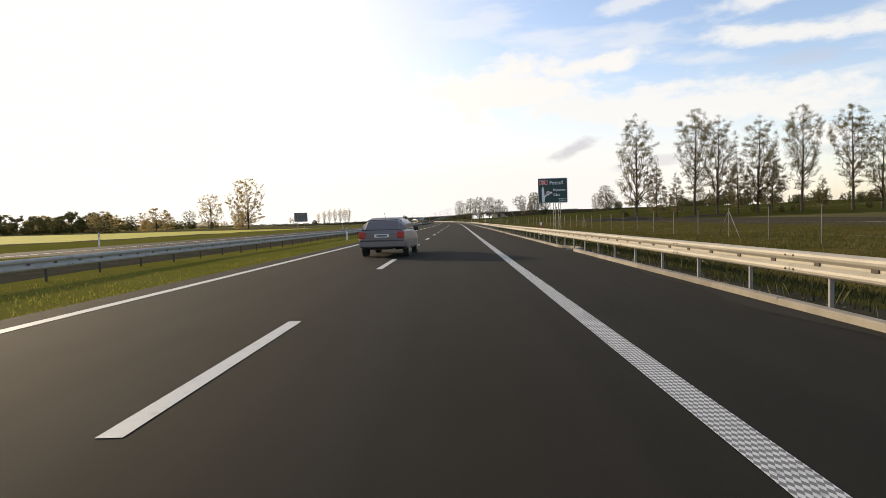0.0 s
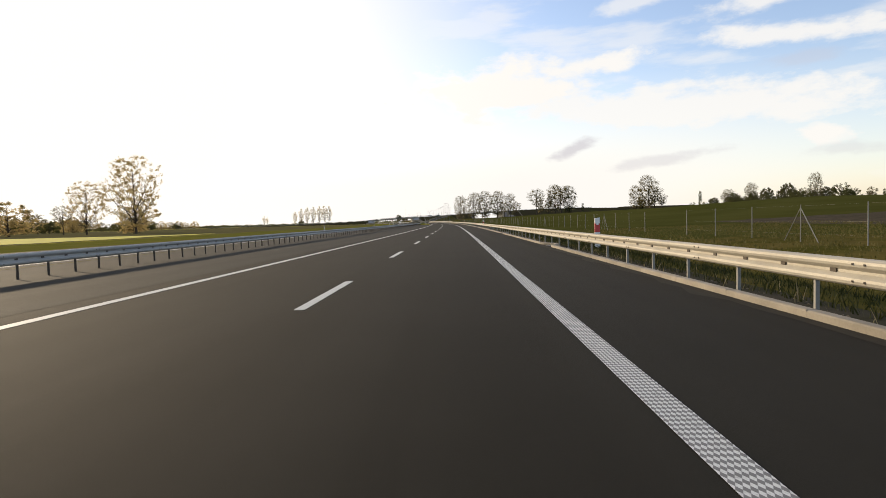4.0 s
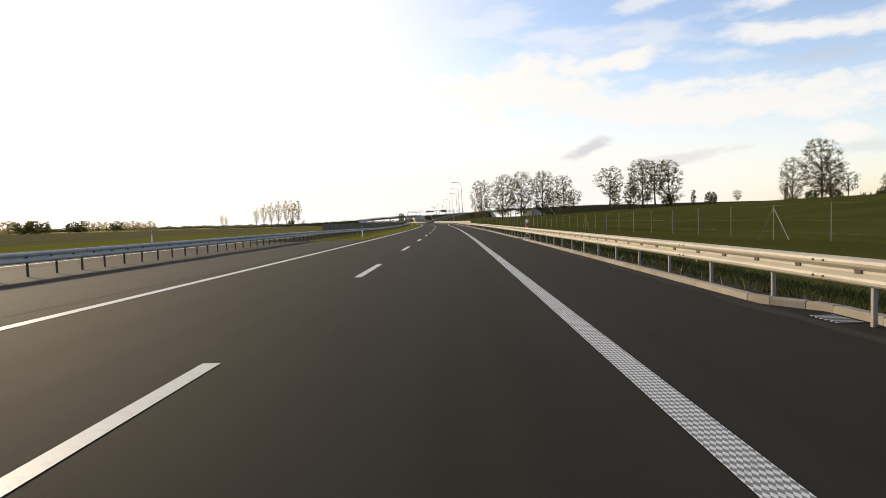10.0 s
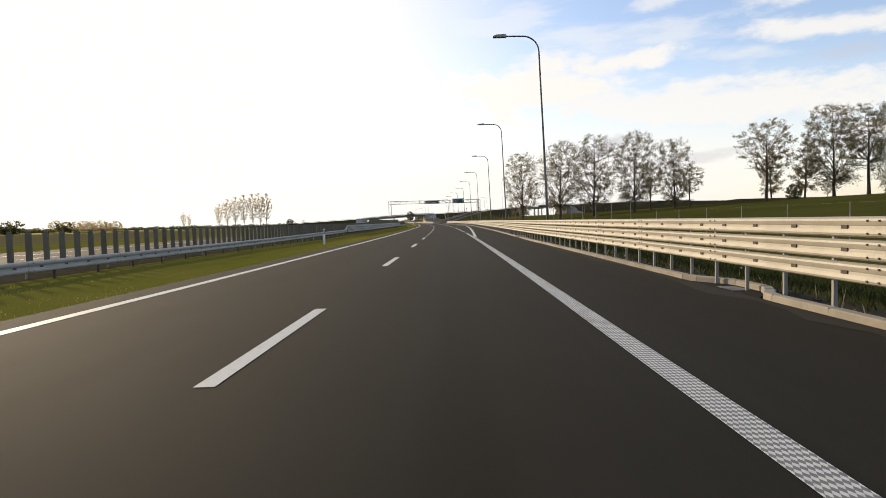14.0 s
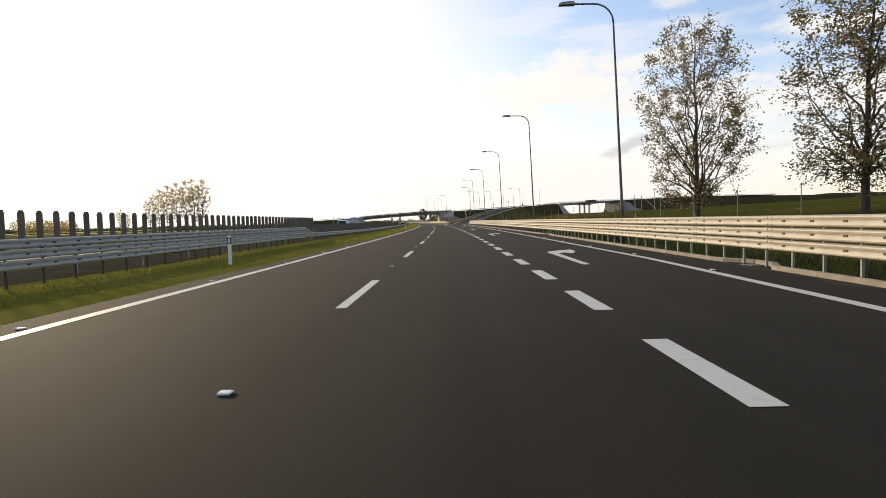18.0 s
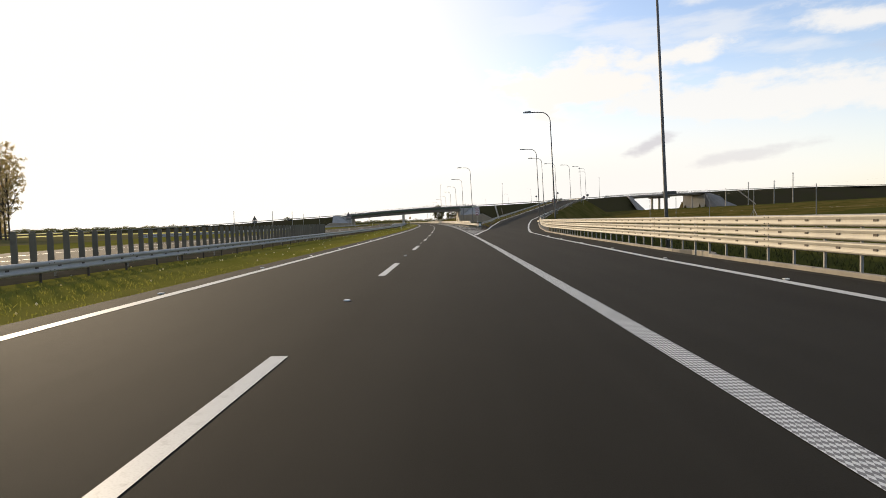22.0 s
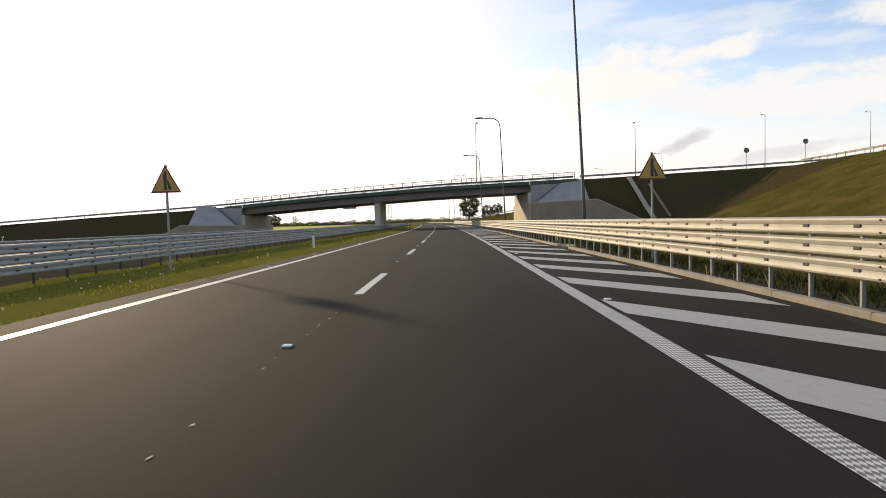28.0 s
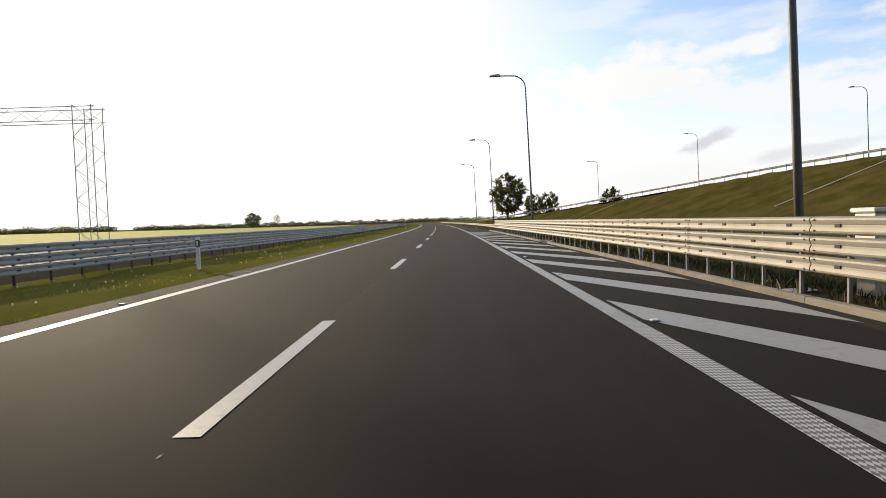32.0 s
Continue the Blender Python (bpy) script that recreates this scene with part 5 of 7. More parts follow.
# sign gantry
def gantry():
    m = rm(532.0, 0.2, 0.0)
    th = thing("sign_gantry", m, "lattice steel gantry spanning the carriageway with green signs", "gantry")
    x0, x1, z0, z1, d = -9.6, 9.7, 5.15, 5.75, 0.7
    for y in (-d / 2, d / 2):
        for z in (z0, z1):
            link("chord", Shape().tube([(x0, y, z), (x1, y, z)], 0.036, 8).mesh("chord", STEEL_DARK), th, m)
    n = 30
    br = Shape()
    for i in range(n):
        a, b = x0 + (x1 - x0) * i / n, x0 + (x1 - x0) * (i + 1) / n
        for y in (-d / 2, d / 2):
            br.tube([(a, y, z0 if i % 2 else z1), (b, y, z1 if i % 2 else z0)], 0.016, 5)
        br.tube([(a, -d / 2, z1), (b, d / 2, z1)], 0.012, 4)
        br.tube([(a, -d / 2, z0), (b, d / 2, z0)], 0.012, 4)
    link("truss_bracing", br.mesh("truss_bracing", STEEL_DARK), th, m)
    for x in (-3.2, 3.4):
        link("splice", Shape().box((x - 0.05, -d / 2 - 0.05, z0 - 0.12), (x + 0.05, d / 2 + 0.05, z1 + 0.12), 0, 0.01).mesh("splice", STEEL_DARK), th, m)
    for x in (x0, x1):
        lattice_post(th, x, 0.0, -0.2, z1 + 0.05, 0.55)
    for a, b, c, e in ((-2.1, 5.05, 1.15, 5.68), (4.0, 5.03, 6.45, 6.05)):
        link("panel", plate(a, b, c, e, -d / 2 - 0.12, -d / 2 - 0.07, SIGN_WHITE, 0.05), th, m)
        link("face", plate(a + 0.03, b + 0.03, c - 0.03, e - 0.03, -d / 2 - 0.126, -d / 2 - 0.118, SIGN_GREEN, 0.04), th, m)
    y = -d / 2 - 0.13
    words("Poznań", 0.36, -0.72, 5.24, th, m, y=y)
    link("route_panel", plate(-1.66, 5.19, -0.98, 5.53, y - 0.004, y + 0.003, SIGN_WHITE, 0.03), th, m)
    link("route_face", plate(-1.64, 5.21, -1.0, 5.51, y - 0.01, y - 0.003, RED, 0.02), th, m, "red route number panel")
    words("S5", 0.27, -1.32, 5.26, th, m, y=y - 0.016, align="CENTER")
    up = [(-0.05, 0), (0.05, 0), (0.05, 0.24), (0.11, 0.22), (0, 0.4), (-0.11, 0.22), (-0.05, 0.24)]
    for x in (-1.87, 0.92):
        link("arrow", flat([(x + a, 5.16 + b) for a, b in up], y, SIGN_WHITE, "arrow"), th, m)
    words("Bojanowo", 0.33, 4.14, 5.64, th, m, y=y)
    words("Góra", 0.33, 4.14, 5.18, th, m, y=y)
    c, s_ = math.cos(radians(-45)), math.sin(radians(-45))
    link("arrow", flat([(6.08 + a * c - b * s_, 5.52 + a * s_ + b * c) for a, b in up], y, SIGN_WHITE, "arrow"), th, m)


gantry()


def warning_sign(s, u, z, top, symbol, label, plate_below=False, face=SIGN_YELLOW, w=0.92):
    m = rm(s, u, z)
    th = thing("warning_sign", m, label, "road sign", "warning signs")
    link("pole", Shape().tube([(0, 0.04, -0.4), (0, 0.04, top)], 0.035, 8).mesh("sign_pole", STEEL), th, m)
    h = w * 0.9

    def tri(k, y, mtl, n):
        zc = top - h * 0.62
        return flat([(x * k, zc + (q - zc) * k) for x, q in ((-w / 2, top - h), (w / 2, top - h), (0, top))], y, mtl, n)

    link("panel", tri(1.0, 0.0, RED_SHADED, "panel"), th, m, "red triangular border")
    link("face", tri(0.85, -0.006, face, "face"), th, m)
    for pts in symbol:
        link("symbol", flat([(x * w, top - h + q * w) for x, q in pts], -0.012, BLACK, "symbol"), th, m)
    if plate_below:
        link("plate", plate(-w * 0.42, top - h - 0.42, w * 0.42, top - h - 0.08, -0.01, 0.01, face, 0.03), th, m)
        link("text_bar", plate(-w * 0.3, top - h - 0.29, w * 0.3, top - h - 0.21, -0.016, -0.009, BLACK, 0.01), th, m)
    return th


MERGE = [[(-0.06, 0.1), (0.04, 0.1), (0.04, 0.66), (0.0, 0.74), (-0.06, 0.6)], [(0.1, 0.1), (0.2, 0.1), (0.06, 0.44), (0.06, 0.28)]]
warning_sign(826.7, -6.85, -0.1, 3.25, MERGE, "yellow merging-lanes warning triangle on a pole in the median")
warning_sign(827.2, 7.85, -0.2, 3.37, MERGE, "yellow merging-lanes warning triangle on a pole behind the rail")
# backlit pair: the grey face colour stands for their shade
warning_sign(728.3, -13.4, -0.05, 3.1, [[(-0.04, 0.2), (0.04, 0.2), (0.04, 0.55), (-0.04, 0.55)]], "grey backlit warning triangle with a plate beneath it", True, SIGN_GREY)
warning_sign(739.0, -31.4, -0.05, 3.1, [[(-0.04, 0.2), (0.04, 0.2), (0.04, 0.55), (-0.04, 0.55)]], "grey backlit warning triangle with a plate beneath it", True, SIGN_GREY)


def chevron_board():
    m = rm(724, 6.48, 0.0)
    th = thing("chevron_board", m, "tall red board with white upward chevrons on a pole", "road sign")
    z0, z1, w = 1.98, 3.02, 0.29
    link("panel", plate(-w, z0, w, z1, -0.02, 0.01, RED_SHADED, 0.03), th, m)
    for i in range(3):
        z = z0 + 0.05 + i * 0.34
        pts = [(-w + 0.02, z), (0, z + 0.22), (w - 0.02, z), (w - 0.02, z + 0.15), (0, z + 0.37), (-w + 0.02, z + 0.15)]
        pts = [(x, min(q, z1 - 0.02)) for x, q in pts]
        link("chevron", flat(pts, -0.022, SIGN_WHITE, "chevron"), th, m)
    link("pole", Shape().tube([(0, 0.05, -0.3), (0, 0.05, 2.7)], 0.035, 8).mesh("sign_pole_b", STEEL), th, m)


chevron_board()


def nose_board():
    m = rm(713.05, 6.08, 0.2)
    th = thing("nose_marker", m, "rounded dark green marker board with a white diamond of two arrows", "road sign")
    link("panel", plate(-0.17, 0.13, 0.17, 0.79, -0.03, 0.03, SIGN_GREEN, 0.08), th, m)
    link("arrow", flat([(-0.012, 0.2), (-0.012, 0.72), (-0.11, 0.46)], -0.032, SIGN_WHITE, "arrow"), th, m)
    link("arrow", flat([(0.012, 0.2), (0.11, 0.46), (0.012, 0.72)], -0.032, SIGN_WHITE, "arrow"), th, m)
    link("frame", Shape().tube([(-0.06, 0.06, 0.6), (-0.06, 0.06, -0.16), (-0.06, 1.6, -0.16), (-0.06, 1.6, 0.25)], 0.028, 6).tube([(0.08, 0.06, 0.6), (0.08, 0.06, -0.25)], 0.028, 6).mesh("frame", STEEL), th, m)


nose_board()


def disc_sign(s, u, top, label, text=None):
    z = float(ground_z(s, u))
    m = rm(s, u, z)
    th = thing("limit_sign", m, label, "road sign", "round signs")
    r = 0.45
    d = [(r * math.cos(i * math.pi / 14), top - r + r * math.sin(i * math.pi / 14)) for i in range(28)]
    link("panel", flat(d, 0.0, RED_SHADED, "panel_round"), th, m, "red ring in shade-darkened colour")
    # grey instead of white: shade of the backlit disc in its colour
    link("face", flat([(x * 0.8, top - r + (q - top + r) * 0.8) for x, q in d], -0.006, SIGN_GREY, "face_round"), th, m)
    if text:
        words(text, 0.46, 0, top - r - 0.16, th, m, SIGN_WHITE, y=-0.014, align="CENTER")
    link("pole", Shape().tube([(0, 0.04, -0.3), (0, 0.04, top)], 0.035, 8).mesh("sign_pole_c", STEEL), th, m)


disc_sign(759.8, 25.6, 3.5, "round speed limit sign, coloured dark as backlit, on a pole beside the ramp", "50")
disc_sign(812.0, 46.5, 2.8, "small round sign, coloured dark as backlit, beside the ramp")
disc_sign(848.0, 58.5, 2.8, "small round sign, coloured dark as backlit, beside the ramp")

for u, top in ((52.0, 3.75), (62.5, 4.6)):
    disc_sign(float(np.interp(u, CROSS_U, CROSS_S)) - 0.4, u, top, "small round sign, coloured dark as backlit, on the crest of the crossing road")

# backs of signs for the oncoming side
def back_sign(s, u, z0, z1, w, label):
    m = rm(s, u, 0)
    th = thing("road_sign", m, label, "road sign")
    link("panel", plate(-w, z0, w, z1, -0.02, 0.02, SIGN_GREY, 0.08), th, m)
    link("stiffener", Shape().box((-w + 0.1, -0.08, z0 + 0.3), (w - 0.1, -0.02, z0 + 0.38)).box((-w + 0.1, -0.08, z1 - 0.4), (w - 0.1, -0.02, z1 - 0.32)).mesh("stiffener_b", STEEL_DARK), th, m)
    for x in (-w * 0.5, w * 0.5):
        link("pole", Shape().tube([(x, -0.12, -0.4), (x, -0.12, z1 - 0.2)], 0.05, 8).mesh("sign_pole_d", STEEL_DARK), th, m)


back_sign(116, -29.5, 1.9, 3.7, 1.35, "grey back of a large direction sign across the road")


def far_gantry():
    m = rm(943.2, -19.5, 0)
    th = thing("sign_gantry", m, "lattice gantry with sign panels over the oncoming lanes, bars thinned as if lost in glare", "gantry")
    # Bars thinned and paler: glare that washes them out, put into shape and colour
    for x in (-9.0, 9.2):
        lattice_post(th, x, 0.0, -0.3, 5.35, 0.62, 0.6)
    for y in (-0.3, 0.3):
        for z in (4.85, 5.3):
            link("chord", Shape().tube([(-9.4, y, z), (9.6, y, z)], 0.012, 6).mesh("chord", STEEL_SHADE), th, m)
    br = Shape()
    for i in range(28):
        a, b = -9.4 + 19.0 * i / 28, -9.4 + 19.0 * (i + 1) / 28
        for y in (-0.3, 0.3):
            br.tube([(a, y, 4.85 if i % 2 else 5.3), (b, y, 5.3 if i % 2 else 4.85)], 0.006, 4)
    link("truss_bracing", br.mesh("truss_bracing", STEEL_SHADE), th, m)
    for a, b in ((-5.3, -3.1), (-1.5, 1.5)):
        link("panel", plate(a, 4.66, b, 5.16, -0.45, -0.38, SIGN_GREY, 0.03), th, m)
        link("bracket", Shape().box((a + 0.3, -0.38, 4.7), (a + 0.36, -0.3, 5.3)).box((b - 0.36, -0.38, 4.7), (b - 0.3, -0.3, 5.3)).mesh("bracket", STEEL_DARK), th, m)


far_gantry()

# ---- marker posts ----
def marker_post(tint):
    th = thing("marker_post", I4, "white plastic marker post with a %s band and reflector" % ("black" if tint == BLACK else "red"), "marker post", "marker posts along the verge")
    pr = [(-0.055, -0.04), (0.055, -0.04), (0.055, 0.02), (0.0, 0.05), (-0.055, 0.02)]

    def seg(z0, z1, mtl, n, slope=0.0):
        k = len(pr)
        vs = [(x, y, z0) for x, y in pr] + [(x, y, z1 + slope * x) for x, y in pr]
        link(n, Shape().add(vs, [tuple(range(k, 2 * k))] + [(i, (i + 1) % k, k + (i + 1) % k, k + i) for i in range(k)]).mesh(n, mtl), th, I4)

    lo, hi = (0.72, 0.94) if tint == BLACK else (0.47, 0.81)
    seg(-0.2, lo, WHITE, "post_body")
    seg(lo, hi, tint, "band")
    seg(hi, 1.02, WHITE, "cap", 0.3)
    link("reflector", Shape().box((-0.025, -0.047, 0.76), (0.025, -0.039, 0.9), 0, 0.003).mesh("reflector", SIGN_WHITE), th, I4)
    return th


mk = marker_post(BLACK)
mk.matrix_basis = rm(45.0, -6.5, -0.06)
for i in range(1, 11):
    if i not in (1, 2):
        copy_thing(mk, rm(45.0 + 99.6 * i, -6.05, -0.06))
for i in range(0, 10):
    copy_thing(mk, rm(46.0 + 100 * i, -26.9, 0.0))
mr = marker_post(RED)
BIG = Matrix.Diagonal((1.5, 1.2, 1.127, 1))
mr.matrix_basis = rm(50.5, 9.45, -0.25) @ BIG
for i in range(1, 4):
    copy_thing(mr, rm(43.5 + 100 * i, 9.25, -0.1) @ BIG)
for s in (743.5, 843.5, 943.5):
    copy_thing(mr, rm(s, 7.95, -0.02) @ Matrix.Diagonal((0.9, 1.0, 1.02, 1)))


def cabinet():
    m = rm(933.3, 8.4, -0.3)
    th = thing("roadside_cabinet", m, "small white metal cabinet behind the tall guard rail", "cabinet")
    link("plinth", Shape().box((-0.3, -0.2, -0.2), (0.3, 0.2, 0.45), 0, 0.02).mesh("plinth", CONCRETE), th, m)
    link("body", Shape().box((-0.32, -0.22, 0.45), (0.32, 0.22, 1.5), 0, 0.02).mesh("cabinet_body", WHITE), th, m)
    link("roof", Shape().box((-0.37, -0.27, 1.5), (0.37, 0.27, 1.58), 0, 0.02).mesh("cabinet_roof", WHITE), th, m)
    link("door", Shape().box((-0.28, -0.235, 0.5), (0.28, -0.221, 1.45), 0, 0.004).mesh("cabinet_door", SIGN_WHITE), th, m)


cabinet()
# drain chutes down the grass slopes
for a, fu, sg in ((985, slip_u, -1), (1030, slip_u, -1)):
    u0 = float(fu(a)) - 2.2
    st = Shape()
    for i in range(12):
        u = u0 - i * 1.2
        st.box((-0.17, -0.6, -0.08), (0.17, 0.6, 0.04), 0, 0, rm(a, u, float(ground_z(a, u)) + 0.03, 90) @ Matrix.Rotation(-math.atan(1 / 2.6), 4, "X"))
    th = thing("drain_chute", rm(a, u0, float(ground_z(a, u0))), "narrow pale concrete drain chute down the grass slope", "drain", "drain chutes")
    ob = new("channel", st.mesh("channel", CONCRETE_BROWN))
    ob.parent = th
    ob.matrix_basis = th.matrix_basis.inverted()

# ---- trees ----
OUTLINES = {
    "oval": ((0, 0.06, 0.2, 0.4, 0.62, 0.82, 0.94, 1), (0.5, 0.74, 0.88, 0.97, 1, 0.85, 0.56, 0.14)),
    "vase": ((0, 0.15, 0.35, 0.6, 0.8, 0.93, 1), (0.3, 0.62, 0.85, 1, 0.9, 0.58, 0.15)),
    "cone": ((0, 0.1, 0.3, 0.6, 0.85, 1), (0.6, 0.95, 1, 0.66, 0.3, 0.06)),
    "dome": ((0, 0.1, 0.35, 0.6, 0.8, 0.93, 1), (0.86, 0.97, 1, 0.92, 0.72, 0.42, 0.12)),
}


def tree_meshes(name, seed, H, width, base, outline, limbs, twigs, leaves, leaf, material, trunk_r=0.3, steep=1.5, ragged=0.16, loose=0.24):
    """Trunk with rising limbs and twigs that fill a lumpy crown, and small loose leaves round the twigs."""
    rng = np.random.default_rng(seed)
    tr = Shape()
    lean = rng.normal(0, 0.012, 2)
    trunk = [(lean[0] * h * H + rng.normal(0, 0.05), lean[1] * h * H + rng.normal(0, 0.05), h * H) for h in np.linspace(0, 0.93, 10)]
    trunk[0] = (0, 0, -0.4)
    tr.tube(trunk, [trunk_r * (1.12 if i == 0 else 1 - 0.94 * (i / 9) ** 0.8) for i in range(10)], 8)
    ph = rng.uniform(0, 6.28, 6)

    def reach(g, az):
        lump = 0.5 * np.sin(3 * az + 7 * g + ph[0]) + 0.35 * np.sin(5 * az - 11 * g + ph[1]) + 0.3 * np.sin(2 * az + 19 * g + ph[2])
        return width / 2 * np.interp(g, *OUTLINES[outline]) * (1 + ragged * lump)

    def at_height(z):
        return np.array([np.interp(z, [p[2] for p in trunk], [p[k] for p in trunk]) for k in (0, 1)] + [z])

    knots, sizes = [], []
    for p, q in zip(trunk[2:-1], trunk[3:]):
        for f in (0.0, 0.5):
            z = p[2] * (1 - f) + q[2] * f
            if z > base * H * 0.9:
                knots.append(at_height(z))
                sizes.append(trunk_r * 0.25)
    for k in range(limbs):
        g = 0.14 + 0.85 * ((k + rng.uniform(0, 1)) / limbs) ** 0.85
        az = k * 2.4 + rng.uniform(-0.4, 0.4)
        r = float(reach(g, az)) * rng.uniform(0.62, 0.9)
        z1 = (base + (1 - base) * g) * H
        z0 = max(base * H + rng.uniform(0.0, 0.22) * g * H + 0.03 * H, z1 - r * steep - rng.uniform(0, 0.1) * H)
        z0 = min(z0, z1 - 0.3)
        a = at_height(z0)
        c = at_height(z1) + np.array([math.cos(az) * r, math.sin(az) * r, 0])
        b = a * 0.45 + c * 0.55 + np.array([math.cos(az) * r * 0.14, math.sin(az) * r * 0.14, -0.1 * (z1 - z0)])
        pts = []
        for i in range(7):
            f = i / 6
            pts.append(a * (1 - f) ** 2 + b * 2 * f * (1 - f) + c * f * f + (rng.normal(0, 0.012 * H, 3) if 0 < i < 6 else 0))
        r0 = trunk_r * (0.36 - 0.22 * z0 / H)
        rad = [max(0.012, r0 * (1 - i / 6.6)) for i in range(7)]
        tr.tube([tuple(q) for q in pts], rad, 5, caps=False)
        for i in range(1, 7):
            knots.append(pts[i])
            sizes.append(rad[i])
    knots, sizes = np.array(knots), np.array(sizes)
    # twigs to points spread through the crown
    g = rng.uniform(0, 1, twigs * 3)
    g = g[rng.random(len(g)) < np.interp(g, *OUTLINES[outline]) ** 1.6][:twigs]
    az = rng.uniform(0, 6.283, len(g))
    r = reach(g, az) * rng.uniform(0, 1, len(g)) ** 0.42
    z = (base + (1 - base) * g) * H
    ends = np.stack([np.cos(az) * r + lean[0] * z, np.sin(az) * r + lean[1] * z, z], 1)
    d = ends[:, None, :] - knots[None]
    cost = np.linalg.norm(d, axis=2) + np.where(d[:, :, 2] < 0.15, 2.5, 0)
    near = cost.argmin(1)
    starts = knots[near]
    for a, b, s0 in zip(starts, ends, sizes[near]):
        mid = a * 0.45 + b * 0.55 + np.array([0, 0, -0.08 * np.linalg.norm(b - a)])
        w = min(max(0.010 + H * 0.0004, s0 * 0.5), 0.05)
        tr.tube([tuple(a), tuple(mid), tuple(b)], [w, w * 0.7, 0.007], 3, caps=False)
    # leaves in loose bunches round the outer half of the twigs
    weight = rng.gamma(1.6, 1.0, len(ends)) + 0.1
    pick = rng.choice(len(ends), leaves, p=weight / weight.sum())
    f = rng.uniform(0.3, 1.08, leaves)[:, None]
    c = starts[pick] * (1 - f) + ends[pick] * f + rng.normal(0, loose, (leaves, 3))
    a = rng.normal(0, 1, (leaves, 3))
    a /= np.linalg.norm(a, axis=1)[:, None]
    b = np.cross(a, rng.normal(0, 1, (leaves, 3)))
    b /= np.linalg.norm(b, axis=1)[:, None]
    size = leaf * rng.uniform(0.55, 1.25, leaves)[:, None]
    v = np.stack([c - a * size, c - b * size * 0.62, c + a * size, c + b * size * 0.62], 1).reshape(-1, 3)
    me = bpy.data.meshes.new(name + "_crown")
    me.from_pydata(v.tolist(), [], np.arange(leaves * 4).reshape(-1, 4).tolist())
    me.materials.append(material)
    return tr.mesh(name + "_trunk", BARK), me


KINDS = {
    "poplar_a": tree_meshes("poplar_a", 11, 34.5, 11.5, 0.1, "oval", 36, 380, 13000, 0.155, LEAF, 0.42, 2.6, 0.16, 0.3),
    "poplar_b": tree_meshes("poplar_b", 12, 35.5, 11.5, 0.22, "vase", 28, 330, 11500, 0.155, LEAF, 0.45, 2.2, 0.16, 0.3),
    "poplar_c": tree_meshes("poplar_c", 13, 22.5, 7.5, 0.1, "cone", 30, 240, 8000, 0.15, LEAF, 0.24, 0.9),
    "broad_a": tree_meshes("broad_a", 21, 27, 12.8, 0.06, "oval", 30, 560, 15500, 0.145, LEAF, 0.34, 2.2, 0.12, 0.3),
    "broad_b": tree_meshes("broad_b", 22, 24.5, 12.2, 0.08, "oval", 28, 540, 14500, 0.145, LEAF, 0.34, 2.0, 0.12, 0.3),
    "broad_c": tree_meshes("broad_c", 23, 23.5, 14.5, 0.3, "vase", 20, 300, 9000, 0.15, LEAF, 0.4, 1.3, 0.22),
    "dense": tree_meshes("dense", 31, 14.3, 10.5, 0.12, "oval", 26, 260, 9000, 0.27, LEAF_DARK, 0.3, 1.2, 0.2, 0.3),
    "bush": tree_meshes("bush", 32, 7.6, 7.4, 0.0, "dome", 18, 120, 2600, 0.24, LEAF_DARK, 0.14, 0.8),
    "spire": tree_meshes("spire", 33, 11, 2.6, 0.04, "oval", 16, 70, 1200, 0.24, LEAF_DARK, 0.16, 2.0),
    "pale": tree_meshes("pale", 34, 27.5, 18, 0.08, "oval", 34, 340, 9500, 0.22, LEAF_GLARE, 0.36, 2.0, 0.2),
    "pale_slim": tree_meshes("pale_slim", 41, 27.5, 11, 0.2, "vase", 22, 180, 3800, 0.24, LEAF_GLARE, 0.3, 2.6, 0.25),
    "pale_low": tree_meshes("pale_low", 35, 14.2, 13, 0.02, "dome", 24, 200, 6000, 0.24, LEAF_GLARE, 0.3, 1.0),
    "far_tree": tree_meshes("far_tree", 36, 14.3, 11, 0.1, "oval", 12, 60, 1300, 0.42, LEAF_DARK, 0.3, 1.2, 0.2, 0.4),
    "far_bush": tree_meshes("far_bush", 37, 7.6, 8, 0.0, "dome", 9, 45, 900, 0.4, LEAF_DARK, 0.14, 0.8, 0.25, 0.3),
    "far_open": tree_meshes("far_open", 38, 23.5, 14, 0.28, "vase", 12, 80, 1500, 0.42, LEAF, 0.4, 1.3, 0.22, 0.4),
    "far_pale": tree_meshes("far_pale", 39, 14.2, 13.5, 0.0, "dome", 12, 80, 2000, 0.46, LEAF_GLARE, 0.3, 1.0, 0.22, 0.4),
    "far_hedge": tree_meshes("far_hedge", 40, 14.2, 17, 0.0, "dome", 12, 90, 2600, 0.5, LEAF_DARK, 0.3, 0.9, 0.25, 0.4),
}
